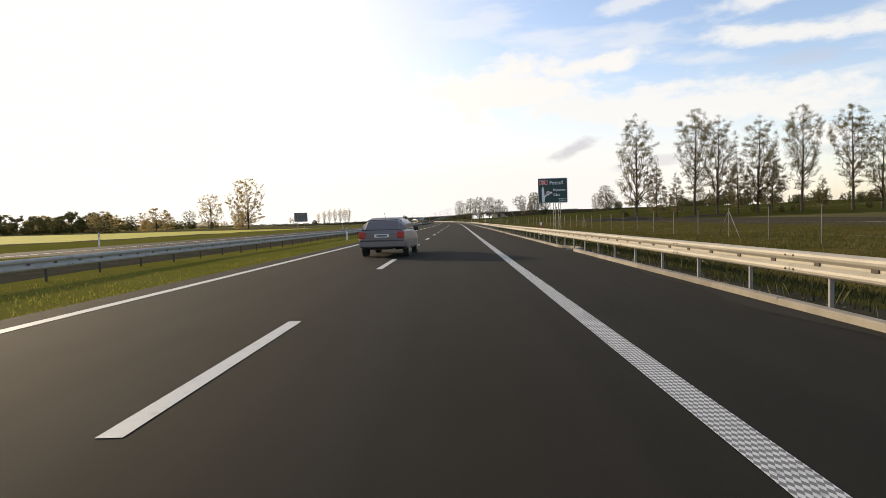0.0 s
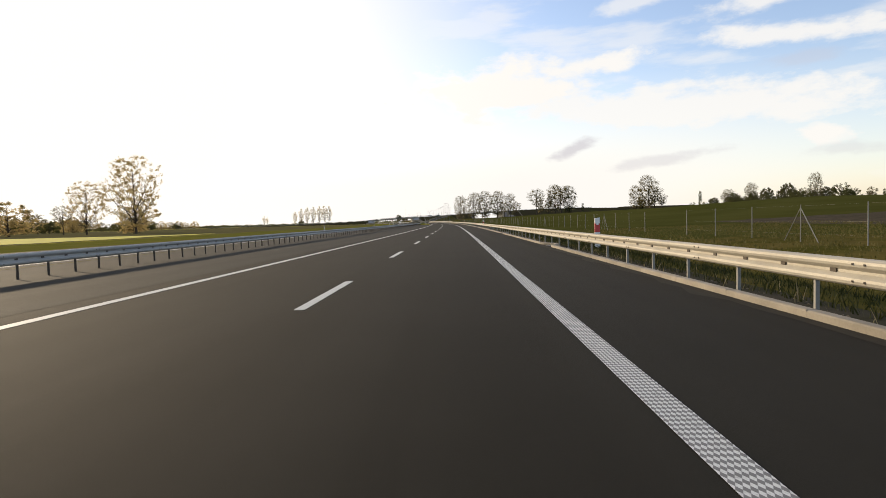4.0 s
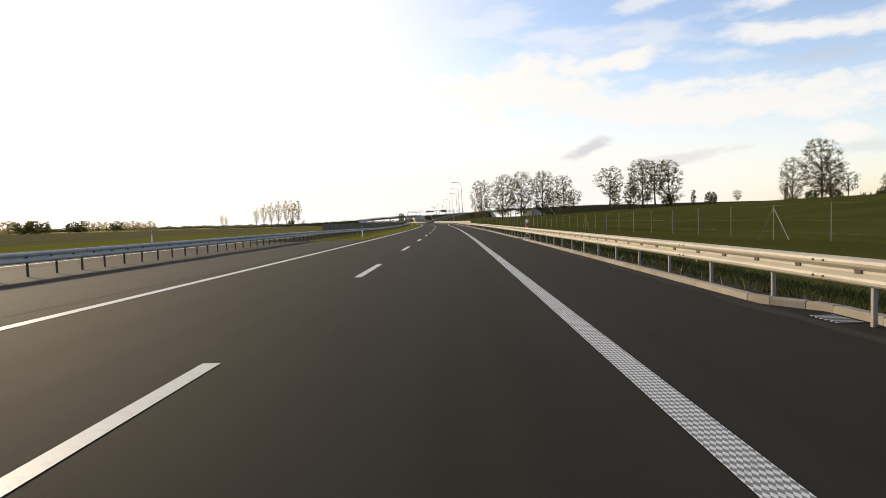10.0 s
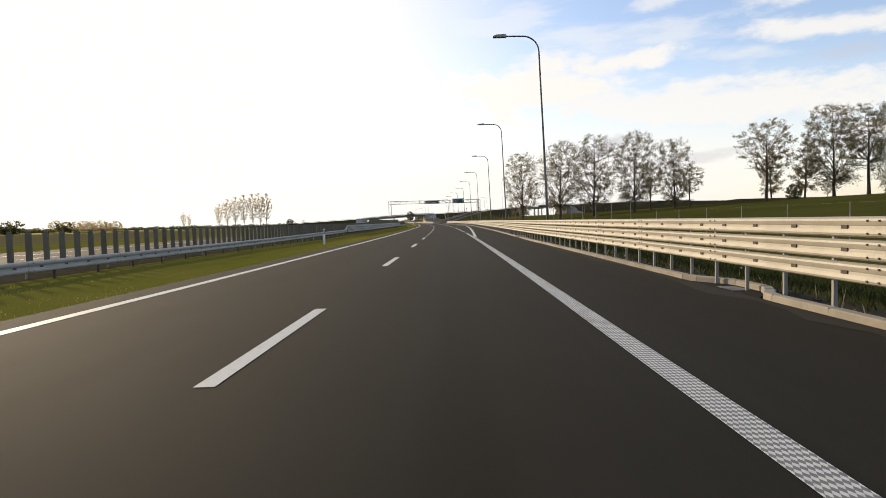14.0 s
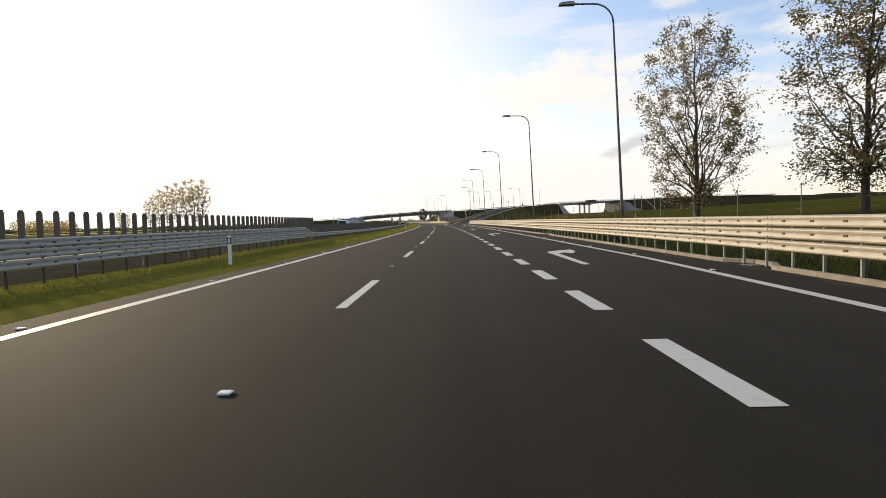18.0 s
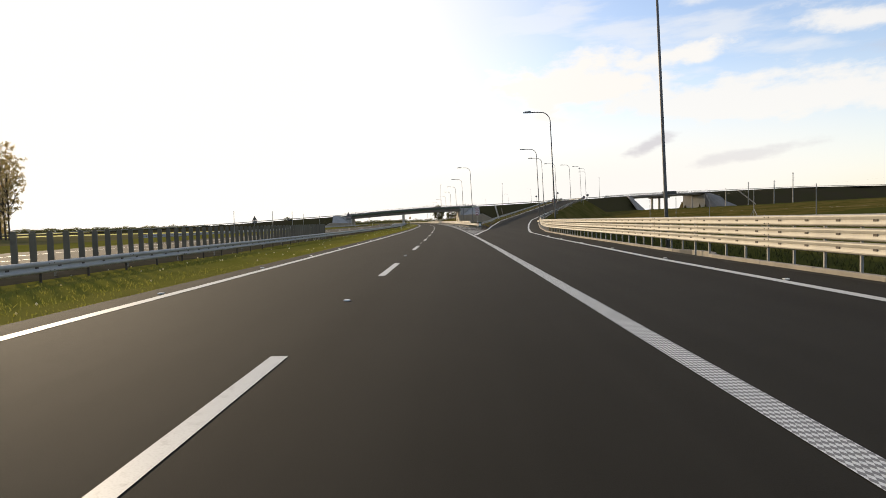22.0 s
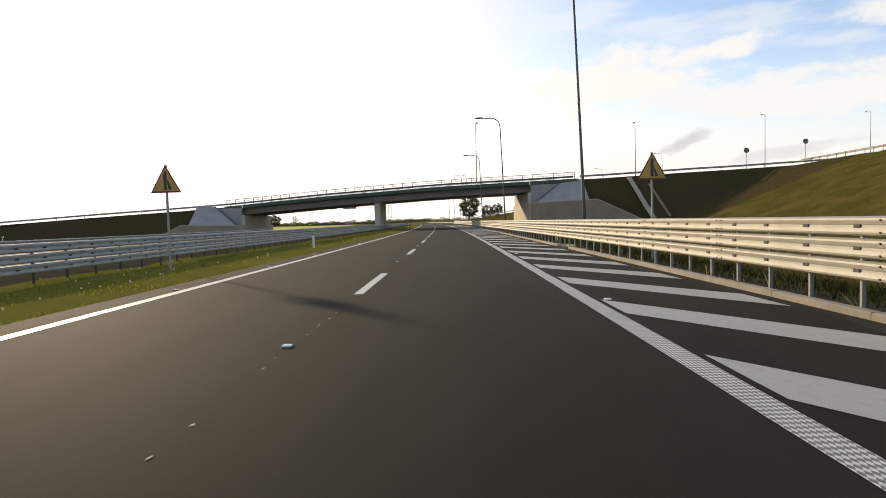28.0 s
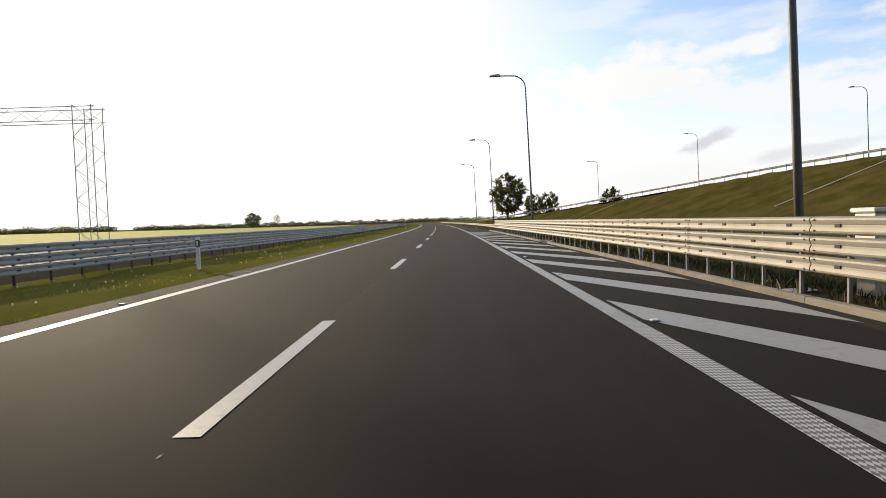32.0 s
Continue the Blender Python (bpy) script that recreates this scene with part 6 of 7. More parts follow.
LOOK = {
    "poplar_a": "tall poplar in thin spring leaf with steep rising branches", "poplar_b": "tall poplar in thin spring leaf with a wide branching crown",
    "poplar_c": "slim young poplar in sparse spring leaf", "broad_a": "roadside tree in light spring leaf with rising limbs", "broad_b": "wide roadside tree in light spring leaf with rising limbs",
    "broad_c": "broad field tree in thin leaf with open crown", "dense": "dark dense leafy tree against the bright sky", "bush": "dark rounded bush on the field edge", "spire": "narrow dark columnar tree on the ridge",
    "pale": "tree in spring leaf coloured pale golden as if in sun glare", "pale_low": "low rounded tree in spring leaf coloured pale as if in sun glare",
    "pale_slim": "slim upright tree in sparse spring leaf coloured golden as if in sun glare", "far_tree": "dark leafy tree far across the fields", "far_bush": "dark low bush far across the fields", "far_open": "open-crowned tree in thin leaf far across the fields",
    "far_pale": "rounded spring tree far across the fields, coloured pale as if in sun glare", "far_hedge": "broad dark hedgerow tree far across the fields"}
BASE_H = {"poplar_a": 30, "poplar_b": 30, "poplar_c": 20, "broad_a": 20, "broad_b": 20, "broad_c": 20, "dense": 12, "bush": 6, "spire": 10, "pale": 20, "pale_slim": 20, "pale_low": 12, "far_tree": 12, "far_bush": 6, "far_open": 20, "far_pale": 12, "far_hedge": 12}


def plant(kind, s, u, H, group, wide=1.0):
    z = float(ground_z(s, u)) - 0.05
    k = H / BASE_H[kind]
    low = kind in ("bush", "far_bush")
    turn = (s * 37.7 + u * 91.3) % 360
    m = rm(s, u, z, turn) @ Matrix.Diagonal((k * wide, k * wide, k * (0.845 if H > 10 else 1.0), 1))
    th = thing("bush" if low else "tree", m, LOOK[kind], "bush" if low else "tree", group)
    link("trunk", KINDS[kind][0], th, m)
    link("crown", KINDS[kind][1], th, m)


G = "poplars beside the field"
for kind, s, u, H in (("poplar_a", 160, 51.9, 29.5), ("poplar_c", 163, 58.4, 17.5), ("poplar_b", 168, 71.2, 30.5), ("poplar_a", 170, 78.6, 29.5), ("poplar_c", 172, 85.7, 20.5), ("poplar_a", 170, 90.4, 29), ("poplar_c", 172, 95.6, 23),
                      ("poplar_b", 172, 104.4, 31), ("poplar_b", 172, 119.3, 31), ("poplar_a", 172, 127.9, 28), ("poplar_b", 176, 141, 30), ("poplar_c", 165, 65, 14), ("poplar_c", 174, 112, 12)):
    plant(kind, s, u, H, G)
G = "roadside trees by the exit"
for kind, s, u, H in (("broad_a", 584.5, 28.4, 19.2), ("broad_b", 572, 37.0, 22.2), ("broad_a", 566, 45.0, 20.4), ("broad_b", 559, 53.8, 21.2), ("broad_c", 565, 60.6, 12.5), ("broad_a", 556, 63.4, 16.5), ("broad_c", 560, 69.2, 11.5)):
    plant(kind, s, u, H, G)
G = "field trees on the rise"
for kind, s, u, H in (("broad_c", 546, 81.6, 20.3), ("poplar_c", 545, 90.4, 20), ("broad_b", 541, 94.8, 22), ("broad_c", 533, 96.7, 21), ("broad_b", 533, 103, 20.5), ("poplar_c", 551, 86, 17), ("spire", 530, 112, 7), ("bush", 528, 100, 4.5),
                      ("broad_b", 508, 152, 25), ("broad_a", 518, 147, 17), ("broad_c", 511, 157.5, 18), ("broad_c", 505, 160, 12)):
    plant(kind, s, u, H, G)
rt = random.Random(5)
for i in range(16):
    plant(rt.choice(("far_bush", "far_tree", "far_bush", "spire")), rt.uniform(620, 780), rt.uniform(330, 420), rt.uniform(4, 8), "distant trees on the ridge")
G = "farm trees on the ridge"
for kind, s, u, H, w in (("dense", 821, 412, 9.5, 1.5), ("broad_c", 791, 404, 17, 1.1), ("dense", 795, 412, 11, 1.2), ("broad_c", 612, 277, 16, 1.0), ("dense", 610, 280, 10, 1.1), ("broad_b", 637, 317, 21, 1.0), ("dense", 600, 305, 14, 1.0), ("bush", 640, 302, 6.5, 1.5), ("bush", 632, 306, 6.5, 1.6), ("bush", 628, 312, 7, 1.6), ("bush", 622, 310, 7, 1.6),
                         ("dense", 600, 325, 17, 0.95), ("bush", 600, 317, 6, 1.5), ("bush", 598, 332, 8, 1.5), ("broad_c", 600, 340, 13, 1.1), ("broad_a", 600, 352, 23, 0.9), ("bush", 602, 348, 8, 1.6), ("dense", 598, 360, 12, 1.2), ("bush", 590, 372, 8, 1.6),
                         ("spire", 872, 429, 26, 0.7), ("dense", 871, 337, 16, 1.0), ("broad_c", 868, 366, 17, 0.9)):
    plant(kind, s, u, H, G, w)
for i in range(14):
    plant(rt.choice(("far_bush", "far_tree", "far_open")), rt.uniform(330, 450), rt.uniform(190, 330), rt.uniform(5, 10), "distant trees on the ridge")
for i in range(34):
    plant(rt.choice(("far_bush", "far_tree", "far_tree", "spire")), rt.uniform(300, 520), rt.uniform(165, 340), rt.uniform(5, 10), "distant trees on the ridge")
for i in range(10):
    plant(rt.choice(("bush", "bush", "dense")), 176 + rt.uniform(-5, 8), rt.uniform(50, 140), rt.uniform(1.2, 2.6), "bushes under the poplars")
G = "trees across the oncoming lanes"
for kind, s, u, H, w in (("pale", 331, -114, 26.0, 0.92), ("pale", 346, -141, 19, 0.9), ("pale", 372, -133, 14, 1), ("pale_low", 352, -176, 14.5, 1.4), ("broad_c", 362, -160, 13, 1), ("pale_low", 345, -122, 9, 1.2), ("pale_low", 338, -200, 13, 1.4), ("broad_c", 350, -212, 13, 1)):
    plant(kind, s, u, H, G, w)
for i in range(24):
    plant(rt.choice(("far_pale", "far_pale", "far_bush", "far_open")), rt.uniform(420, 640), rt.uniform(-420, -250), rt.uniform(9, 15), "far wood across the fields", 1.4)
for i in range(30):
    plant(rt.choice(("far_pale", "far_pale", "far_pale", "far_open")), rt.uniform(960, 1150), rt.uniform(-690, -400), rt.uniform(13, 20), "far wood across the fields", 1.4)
for i in range(16):
    plant("far_hedge", 350 + rt.uniform(-12, 30), -212 - 8.5 * i, rt.uniform(11, 15), "hedgerow across the fields", 1.1)
G = "row of field trees beyond the oncoming lanes"
for kind, s, u, H in (("pale_slim", 815, -134, 15), ("pale_slim", 805, -126, 17.5), ("pale_slim", 796, -118.5, 18.5), ("pale_slim", 787, -111, 19), ("pale_slim", 778, -103.5, 19), ("pale_slim", 771, -97.5, 19), ("pale_slim", 765, -92.5, 18.5),
                      ("pale_slim", 882, -177.5, 12), ("pale_slim", 884, -174, 9)):
    plant(kind, s, u, H, G, 0.75)
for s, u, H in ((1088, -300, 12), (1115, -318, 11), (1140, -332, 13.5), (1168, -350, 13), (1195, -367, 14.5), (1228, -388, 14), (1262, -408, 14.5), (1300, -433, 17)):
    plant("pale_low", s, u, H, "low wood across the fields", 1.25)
for i in range(26):
    plant(rt.choice(("far_tree", "far_bush", "far_open", "far_bush")), rt.uniform(640, 1000), rt.uniform(-520, -300), rt.uniform(7, 13), "far wood across the fields", 1.3)
G = "trees beyond the overpass"
for kind, s, u, H, w in (("dense", 1079, 19.9, 12.3, 0.9), ("dense", 1110, 33, 7.5, 1), ("dense", 1112, 38.5, 7.8, 1), ("dense", 1085, 50.4, 7.0, 1), ("dense", 1396, -126.7, 12, 1.2), ("broad_c", 1380, -105, 9, 1)):
    plant(kind, s, u, H, G, w)


def far_wood(name, spots, seed, label):
    """A far wood: many loose leaf clumps in one object."""
    rng = np.random.default_rng(seed)
    vs = []
    for s, u, w, h in spots:
        n = int(w * 42)
        ss = s + rng.uniform(-12, 12, n)
        uu = u + rng.uniform(-w / 2, w / 2, n)
        z = rng.beta(0.9, 1.25, n) * h * (0.62 + 0.14 * np.sin(uu * 0.21 + s) + 0.10 * np.sin(uu * 0.53 + 1) + 0.07 * np.sin(uu * 1.3))
        x, y = road_xy(ss, uu)
        c = np.stack([x, y, z + 0.2], 1)
        a = rng.normal(0, 1, (n, 3))
        b = rng.normal(0, 1, (n, 3))
        a *= (0.75 / np.linalg.norm(a, axis=1))[:, None]
        b *= (0.6 / np.linalg.norm(b, axis=1))[:, None]
        vs.append(np.stack([c - a, c - b, c + a, c + b], 1).reshape(-1, 3))
    v = np.concatenate(vs)
    me = bpy.data.meshes.new(name)
    me.from_pydata(v.tolist(), [], np.arange(len(v)).reshape(-1, 4).tolist())
    me.materials.append(LEAF_DARK)
    tagged(new(name, me), label, "wood", kind="stuff")


far_wood("far_wood", [(1750, -120, 420, 8), (1900, 200, 300, 10), (1500, -420, 300, 7), (1250, -620, 400, 8), (900, -760, 400, 12), (560, -700, 420, 12)], 8, "dark far woods along the horizon beyond the fields")
far_wood("far_wood", [(240, -520, 240, 11), (700, 560, 200, 9), (1300, 420, 260, 9)], 9, "dark far woods along the horizon beyond the fields")

# earth heap by the poplars
def earth_heap(s0, u0, L, w, h, seed, label):
    rng = np.random.default_rng(seed)
    ph = rng.uniform(0, 6.28, 4)
    sh = Shape()
    n, m = 40, 12
    vs = []
    for i in range(n + 1):
        for j in range(m + 1):
            a, b = i / n * 2 - 1, j / m * 2 - 1
            k = max(0.0, 1 - a * a) ** 0.6 * max(0.0, 1 - b * b) ** 0.8
            lump = 1 + 0.35 * math.sin(9 * a + ph[0]) + 0.25 * math.sin(17 * a + 5 * b + ph[1]) + rng.normal(0, 0.08)
            s, u = s0 + b * w / 2 + 2.0 * math.sin(2.2 * a), u0 + a * L / 2
            vs.append(rp(s, u, float(ground_z(s, u)) - 0.12 + k * h * lump))
    sh.add(vs, [(i * (m + 1) + j, i * (m + 1) + j + 1, (i + 1) * (m + 1) + j + 1, (i + 1) * (m + 1) + j) for i in range(n) for j in range(m)])
    tagged(new("earth_heap", sh.mesh("earth_heap", SOIL, smooth=True)), label, "earth heap")


earth_heap(138, 42, 22, 4.5, 0.75, 31, "long low heap of brown earth below the poplars")
earth_heap(150, 66, 16, 3.5, 0.5, 32, "low heap of brown earth at the field edge")

# ---- field fence ----
def fence(a, b, u, step, tall):
    th = thing("fence", rm(a, u, 0), "wire field fence on slender pale posts", "fence", "field fences")
    s = a
    i = 0
    tops = []
    pm = bpy.data.meshes.get("fence_post_%d" % (tall * 10)) or Shape().tube([(0, 0, -0.3), (0, 0, tall)], 0.022, 6).mesh("fence_post_%d" % (tall * 10), STEEL_POST)
    while s <= b:
        z = float(ground_z(s, u))
        link("post", pm, th, rm(s, u, z))
        if i % 9 == 3:
            for d in (-1.3, 1.3):
                link("brace", Shape().tube([(0, d, -0.1), (0, 0, 1.45)], 0.02, 5).mesh("fence_brace", STEEL_POST), th, rm(s, u, z))
        tops.append((s, z))
        s += step
        i += 1
    for h in (0.35, tall * 0.55, tall - 0.05):
        link("wire", Shape().tube([rp(q, u, z + h) for q, z in tops], 0.0008, 3, caps=False).mesh("fence_wire", STEEL_DARK), th, I4)


for a, b in ((20, 152), (160, 300), (305, 450), (455, 600), (605, 690)):
    fence(a, b, float(np.interp(a, (20, 450, 605), (17, 17, 19))), 4.0 if b < 460 else 5.5, 1.58 if b < 460 else 2.5)

# poles by the oncoming slip road
pole_me = Shape().tube([(0, 0, -0.3), (0, 0, 4.2)], [0.06, 0.045], 8).mesh("slip_pole", STEEL_DARK)
for s, u in ((750, -31.3), (757, -29.2), (790, -34), (742, -36), (825, -36)):
    th = thing("pole", rm(s, u, -0.1), "thin grey steel pole beside the oncoming slip road", "pole", "thin poles across the road")
    link("shaft", pole_me, th, rm(s, u, -0.1))

# ---- the car ahead ----
def car(m, label, length=4.5, width=1.73, height=1.43):
    th = thing("car", m, label, "car")
    hw = width / 2
    P = mat("car_paint", (0.165, 0.15, 0.152), 0.34, 0.35, (0.14, 0.128, 0.13), 2, 60, 0.3)
    GL = mat("car_glass", (0.02, 0.022, 0.024), 0.08, 0, (0.025, 0.027, 0.03), 2, 40, 0.3, 0, 0.8)
    RUB = mat("tyre_rubber", (0.018, 0.018, 0.018), 0.85, 0, (0.03, 0.03, 0.03), 4, 60, 0.5, 0.2)
    TAIL = mat("tail_lamp", (0.42, 0.03, 0.02), 0.2, 0, (0.30, 0.02, 0.02), 4, 60, 0.4)

    def loft(secs, n, mtl, k=0):
        """Cross-sections along y: (y, half width low, half width high, z low, z high)."""
        sh = Shape()
        vs, fs = [], []
        for y, a, b, z0, z1 in secs:
            r = 0.07
            vs += [(-a + r, y, z0), (a - r, y, z0), (a, y, z0 + r), (a, y, (z0 + z1) / 2), (b, y, z1 - r), (b - r, y, z1), (-b + r, y, z1), (-b, y, z1 - r), (-a, y, (z0 + z1) / 2), (-a, y, z0 + r)]
        q = 10
        for i in range(len(secs) - 1):
            fs += [(i * q + j, i * q + (j + 1) % q, (i + 1) * q + (j + 1) % q, (i + 1) * q + j) for j in range(q)]
        fs += [tuple(range(q - 1, -1, -1)), tuple(range((len(secs) - 1) * q, len(secs) * q))]
        sh.add(vs, fs)
        return link(n, sh.mesh(n, mtl, smooth=False), th, m)

    loft([(0.0, hw * 0.90, hw * 0.88, 0.42, 0.86), (0.08, hw * 0.96, hw * 0.94, 0.36, 0.97), (0.5, hw, hw * 0.96, 0.26, 0.99), (1.6, hw, hw * 0.97, 0.24, 0.98), (3.1, hw, hw * 0.97, 0.24, 0.95), (3.9, hw * 0.99, hw * 0.92, 0.26, 0.88), (4.4, hw * 0.92, hw * 0.86, 0.34, 0.74), (4.5, hw * 0.82, hw * 0.78, 0.42, 0.66)], "body", P)
    loft([(0.12, hw * 0.86, hw * 0.80, 0.93, 1.0), (0.42, hw * 0.90, hw * 0.70, 0.95, 1.30), (0.75, hw * 0.90, hw * 0.66, 0.95, 1.41), (1.7, hw * 0.90, hw * 0.66, 0.94, 1.44), (2.5, hw * 0.90, hw * 0.66, 0.93, 1.40), (3.35, hw * 0.88, hw * 0.80, 0.90, 0.96)], "cabin", P)
    # panes a little proud of the cabin
    def pane(pts, n):
        c = sum((Vector(p) for p in pts), Vector()) / len(pts)
        nrm = (Vector(pts[1]) - Vector(pts[0])).cross(Vector(pts[2]) - Vector(pts[1])).normalized()
        vs = [Vector(p) + nrm * 0.012 for p in pts] + [Vector(p) - nrm * 0.02 for p in pts]
        k = len(pts)
        link(n, Shape().add(vs, [tuple(range(k)), tuple(range(2 * k - 1, k - 1, -1))] + [((i + 1) % k, i, k + i, k + (i + 1) % k) for i in range(k)]).mesh(n, GL), th, m)

    pane([(-hw * 0.74, 0.20, 1.03), (hw * 0.74, 0.20, 1.03), (hw * 0.62, 0.52, 1.34), (-hw * 0.62, 0.52, 1.34)], "rear_window")
    pane([(hw * 0.84, 3.15, 0.99), (-hw * 0.84, 3.15, 0.99), (-hw * 0.64, 2.55, 1.36), (hw * 0.64, 2.55, 1.36)], "windscreen")
    for sg in (1, -1):
        for y0, y1 in ((0.62, 1.5), (1.58, 2.7)):
            pts = [(sg * hw * 0.895, y0, 1.0), (sg * hw * 0.895, y1 + (0.3 if y1 > 2 else 0), 1.0), (sg * hw * 0.70, y1 - (0.15 if y1 > 2 else 0), 1.34), (sg * hw * 0.70, y0 + 0.12, 1.34)]
            pane(pts if sg > 0 else pts[::-1], "side_window")
        link("tail_light", Shape().box((sg * hw * 0.80 - 0.14, -0.03, 0.68), (sg * hw * 0.80 + 0.1, 0.2, 0.92), 0, 0.025).mesh("tail_light", TAIL), th, m, "red tail light")
        link("door_mirror", Shape().box((sg * (hw + 0.08) - 0.11, 2.55, 0.92), (sg * (hw + 0.08) + 0.09, 2.72, 1.08), 0, 0.03).mesh("door_mirror", BLACK), th, m)
        for y in (0.88, 3.45):
            w = link("wheel", Shape().tube([(sg * hw - sg * 0.2, y, 0.31), (sg * hw - sg * 0.01, y, 0.31)], 0.31, 20).mesh("wheel", RUB), th, m, "black tyre")
            link("rim", Shape().tube([(sg * hw - sg * 0.02, y, 0.31), (sg * hw + sg * 0.005, y, 0.31)], 0.2, 14).mesh("rim", STEEL), w, m)
    link("bumper", Shape().box((-hw * 0.94, -0.07, 0.36), (hw * 0.94, 0.14, 0.62), 0, 0.04).mesh("bumper", P), th, m)
    link("bumper_strip", Shape().box((-hw * 0.9, -0.085, 0.58), (hw * 0.9, -0.05, 0.625), 0, 0.008).mesh("bumper_strip", BLACK), th, m)
    link("number_plate", plate(-0.26, 0.72, 0.26, 0.83, -0.06, -0.02, SIGN_WHITE, 0.015), th, m)
    link("plate_bar", plate(-0.18, 0.75, 0.2, 0.80, -0.066, -0.058, BLACK, 0.008), th, m)
    link("exhaust", Shape().tube([(0.42, -0.06, 0.3), (0.42, 0.2, 0.3)], 0.03, 8).mesh("exhaust", STEEL_DARK), th, m)
    link("antenna", Shape().tube([(0, 0.9, 1.41), (0, 0.75, 1.6)], 0.008, 5).mesh("antenna", BLACK), th, m)


car(rm(20.6, -0.56, 0.006, -2.5), "grey hatchback car seen from behind, straddling the lane dashes")


def van(m, label):
    th = thing("van", m, label, "van")
    WP = mat("van_paint", (0.72, 0.72, 0.70), 0.4, 0, (0.62, 0.62, 0.6), 1, 40, 0.4)
    GL = MATS["car_glass"]
    side = [(-2.6, 0.35), (-2.6, 2.35), (-2.45, 2.5), (1.3, 2.5), (1.65, 2.35), (2.1, 1.45), (2.8, 1.2), (2.95, 0.9), (2.95, 0.35)]
    sh = Shape().prism(side[::-1], -0.98, 0.98)
    link("body", sh.mesh("van_body", WP), th, m)
    link("windscreen", Shape().add([(1.70, -0.85, 2.28), (2.14, -0.85, 1.46), (2.14, 0.85, 1.46), (1.70, 0.85, 2.28)], [(0, 1, 2, 3)]).mesh("van_windscreen", GL), th, m)
    for sg in (1, -1):
        link("side_window", Shape().box((0.75, sg * 0.985 - 0.01, 1.45), (1.75, sg * 0.985 + 0.01, 2.1), 0, 0.004).mesh("van_side_window", GL), th, m)
        for x in (-1.6, 2.0):
            link("wheel", Shape().tube([(x, sg * 0.75, 0.36), (x, sg * 1.0, 0.36)], 0.36, 18).mesh("van_wheel", MATS["tyre_rubber"]), th, m)


van(rm(652, -20.2, 0.0, -90) @ Matrix.Diagonal((1.05, 1, 0.84, 1)), "white panel van on the oncoming carriageway")


# ---- grass and flowers ----
def blades(name, seed, n, s_rng, u_fn, h, material, label, w=0.012):
    rng = np.random.default_rng(seed)
    tuft = rng.uniform(0, 1, n)
    s = s_rng[0] + (s_rng[1] - s_rng[0]) * np.sort(tuft)
    s = s + rng.normal(0, 0.05, n)
    u = u_fn(s, rng.uniform(0, 1, n), rng)
    z = ground_z(s, u) - 0.02
    x, y = road_xy(s, u)
    az = rng.uniform(0, 2 * math.pi, n)
    hh = h * rng.uniform(0.4, 1.15, n)
    lx, ly = rng.normal(0, 0.35, n) * hh, rng.normal(0, 0.35, n) * hh
    dx, dy = np.cos(az) * w, np.sin(az) * w
    a = np.stack([x - dx, y - dy, z], 1)
    b = np.stack([x + dx, y + dy, z], 1)
    c = np.stack([x + lx * 0.5 + dx * 0.6, y + ly * 0.5 + dy * 0.6, z + hh * 0.6], 1)
    d = np.stack([x + lx, y + ly, z + hh], 1)
    v = np.stack([a, b, c, d], 1).reshape(-1, 3)
    me = bpy.data.meshes.new(name)
    me.from_pydata(v.tolist(), [], np.arange(n * 4).reshape(-1, 4).tolist())
    me.materials.append(material)
    tagged(new(name, me), label, "grass", kind="stuff")


def right_band(s, r, rng):
    base = np.where(s < 700, kerb_line(s), MAIN_KERB)
    u = base + 0.95 + r ** 1.3 * 3.9
    return np.where((s > 700) & (s < 752), u + 300, u)


blades("tall_grass", 1, 190000, (-10, 985), right_band, 0.2, BLADE, "long green verge grass behind the guard rail", 0.012)
blades("verge_grass", 2, 170000, (-10, 985), lambda s, r, rng: -4.55 - r ** 1.2 * 4.2 - np.where(((s > 118) & (s < 335)) | ((s > 904) & (s < 932)), 40, 0), 0.075, LAWN, "short green grass on the median", 0.013)
def bank_band(s, r, rng):
    return 8.0 + np.maximum(ramp_left(s) - 9.2, 0.1) * r


blades("bank_grass", 8, 90000, (722, 895), bank_band, 0.16, leaf_mat("bank_blades", (0.095, 0.088, 0.016), (0.15, 0.125, 0.032)), "rough olive grass on the ramp's slope", 0.02)
blades("rough_grass", 9, 60000, (10, 175), lambda s, r, rng: 10.0 + 28 * r, 0.13, leaf_mat("rough_blades", (0.075, 0.070, 0.016), (0.13, 0.11, 0.032), 0.4), "rough olive tussocks on the verge and field edge", 0.035)
blades("weeds", 3, 3500, (-10, 985), lambda s, r, rng: np.where(s < 700, kerb_line(s), np.where(s < 748, 300, MAIN_KERB)) + 0.3 + r * 1.2, 0.3, leaf_mat("dry_stalks", (0.16, 0.14, 0.08), (0.24, 0.2, 0.12)), "dry brown stalks among the verge grass", 0.012)


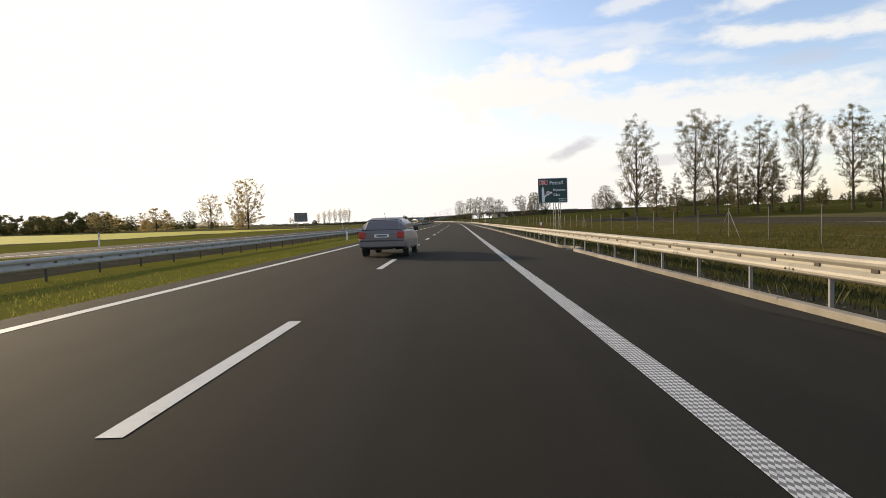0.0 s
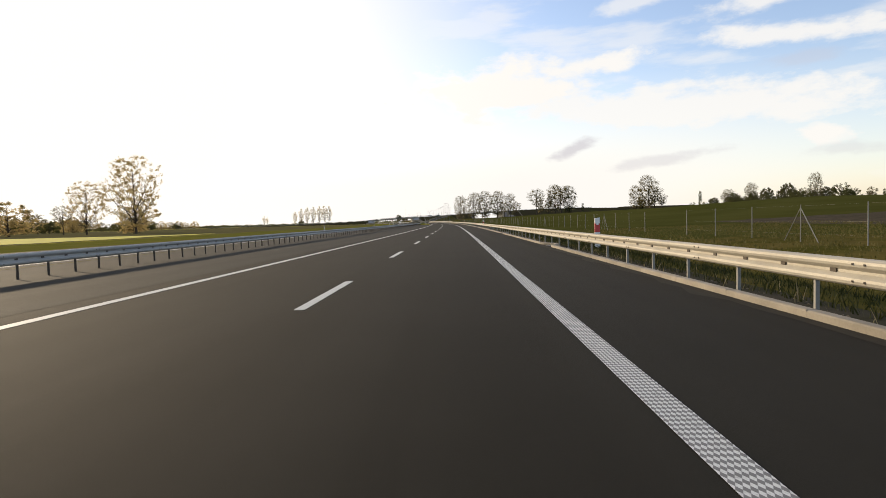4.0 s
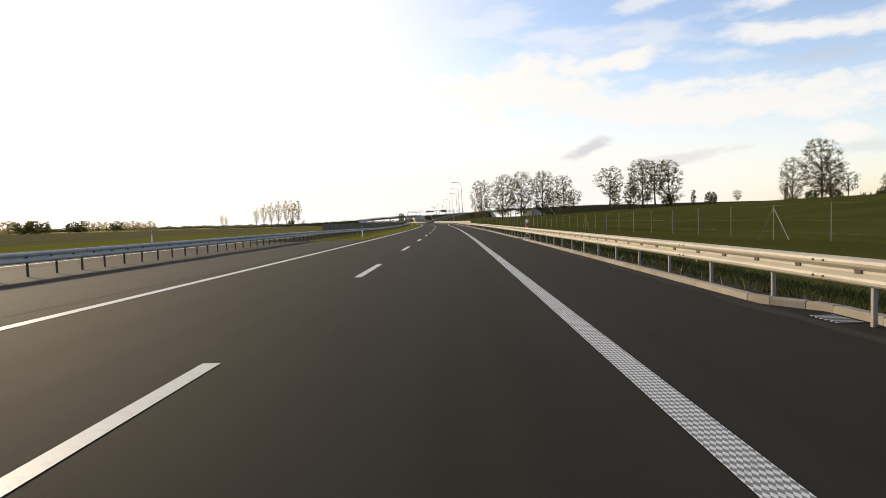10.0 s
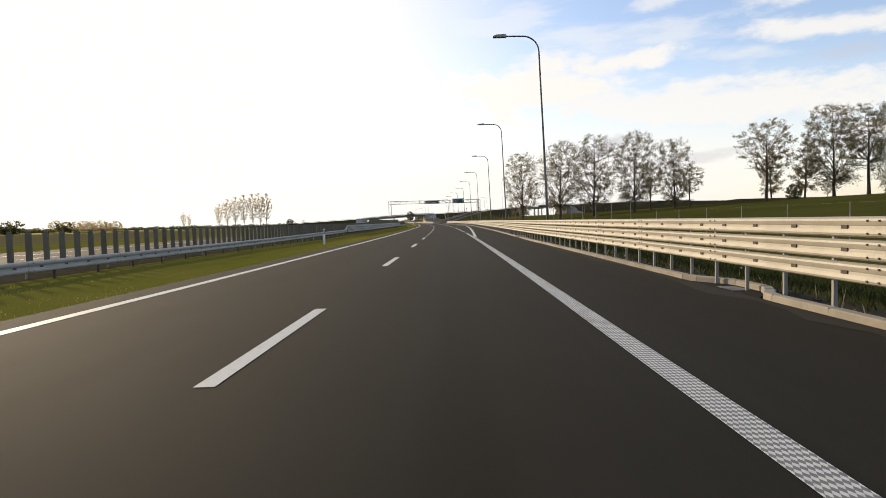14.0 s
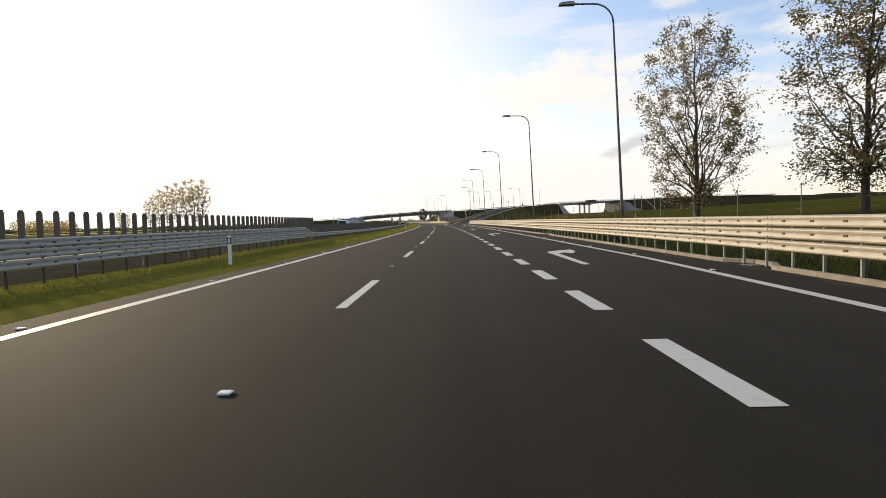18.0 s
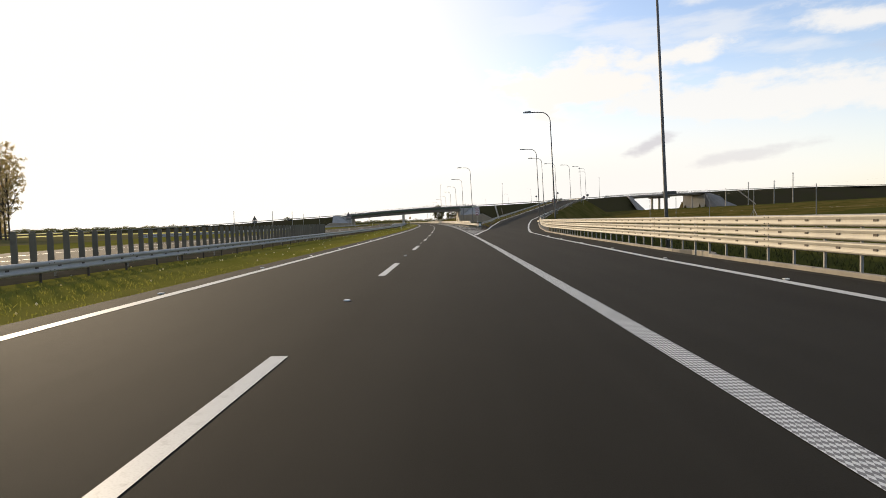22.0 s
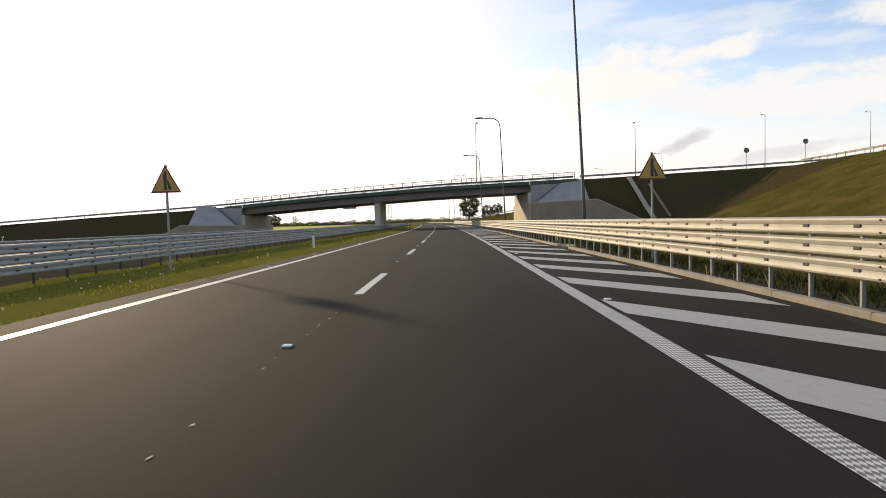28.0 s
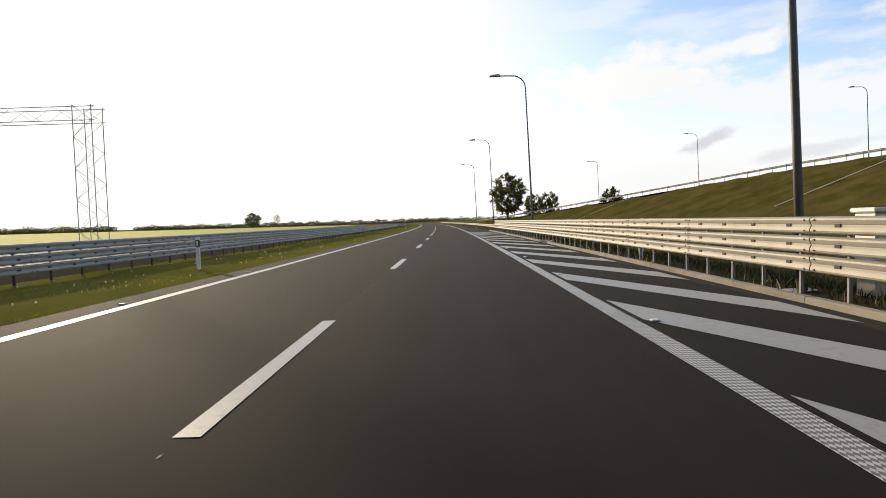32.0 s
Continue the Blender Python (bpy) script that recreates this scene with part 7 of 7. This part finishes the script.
def flower_heads(name, seed, n, s_rng, ua, ub, zoff, label):
    rng = np.random.default_rng(seed)
    s = rng.uniform(*s_rng, n)
    u = rng.uniform(ua, ub, n)
    z = ground_z(s, u) + zoff * rng.uniform(0.5, 1.2, n)
    x, y = road_xy(s, u)
    c = np.stack([x, y, z], 1)
    r = 0.03
    o = np.array([(1, 0, 0), (0, 1, 0), (-1, 0, 0), (0, -1, 0), (0, 0, 1), (0, 0, -1)]) * r
    v = (c[:, None, :] + o[None]).reshape(-1, 3)
    f = np.array([(0, 1, 4), (1, 2, 4), (2, 3, 4), (3, 0, 4), (1, 0, 5), (2, 1, 5), (3, 2, 5), (0, 3, 5)])
    fs = (np.arange(n)[:, None, None] * 6 + f[None]).reshape(-1, 3)
    me = bpy.data.meshes.new(name)
    me.from_pydata(v.tolist(), [], fs.tolist())
    me.materials.append(FLOWER)
    tagged(new(name, me), label, "flowers", kind="stuff")


flower_heads("dandelions", 4, 500, (560, 980), -8.4, -4.7, 0.16, "pale dandelion heads in the median grass")
flower_heads("dandelions", 5, 700, (0, 440), 8.5, 12, 0.3, "pale dandelion heads in the verge grass")


def rubble(name, seed, n, s_rng, u_lo, u_hi, size, label):
    """Loose stones and clods, many small angular lumps in one object."""
    rng = np.random.default_rng(seed)
    s = rng.uniform(*s_rng, n)
    u = u_lo(s) + (u_hi(s) - u_lo(s)) * rng.uniform(0, 1, n)
    x, y = road_xy(s, u)
    c = np.stack([x, y, ground_z(s, u) + 0.01], 1)
    o = np.array([(1, 0, 0), (0, 1, 0), (-1, 0, 0), (0, -1, 0), (0, 0, 0.8), (0, 0, -0.5)])
    r = size * rng.uniform(0.3, 1.2, (n, 1, 1)) * rng.uniform(0.6, 1.3, (n, 6, 1))
    v = (c[:, None, :] + o[None] * r).reshape(-1, 3)
    f = np.array([(0, 1, 4), (1, 2, 4), (2, 3, 4), (3, 0, 4), (1, 0, 5), (2, 1, 5), (3, 2, 5), (0, 3, 5)])
    fs = (np.arange(n)[:, None, None] * 6 + f[None]).reshape(-1, 3)
    me = bpy.data.meshes.new(name)
    me.from_pydata(v.tolist(), [], fs.tolist())
    me.materials.append(mat("broken_stone", (0.16, 0.135, 0.10), 0.95, 0, (0.10, 0.085, 0.06), 3, 30, 0.8, 0.2, 0.1))
    tagged(new(name, me), label, "rubble", kind="stuff")


rubble("rubble", 6, 4500, (709, 752), lambda s: 6.5 + 0 * s, lambda s: np.minimum(ramp_left(s) - 0.5, 8.6), 0.026, "loose brown stones and clods behind the exit nose")
rubble("rubble", 7, 5000, (-10, 700), lambda s: kerb_line(s) + 0.2, lambda s: kerb_line(s) + 1.0, 0.03, "loose gravel and clods behind the kerb")
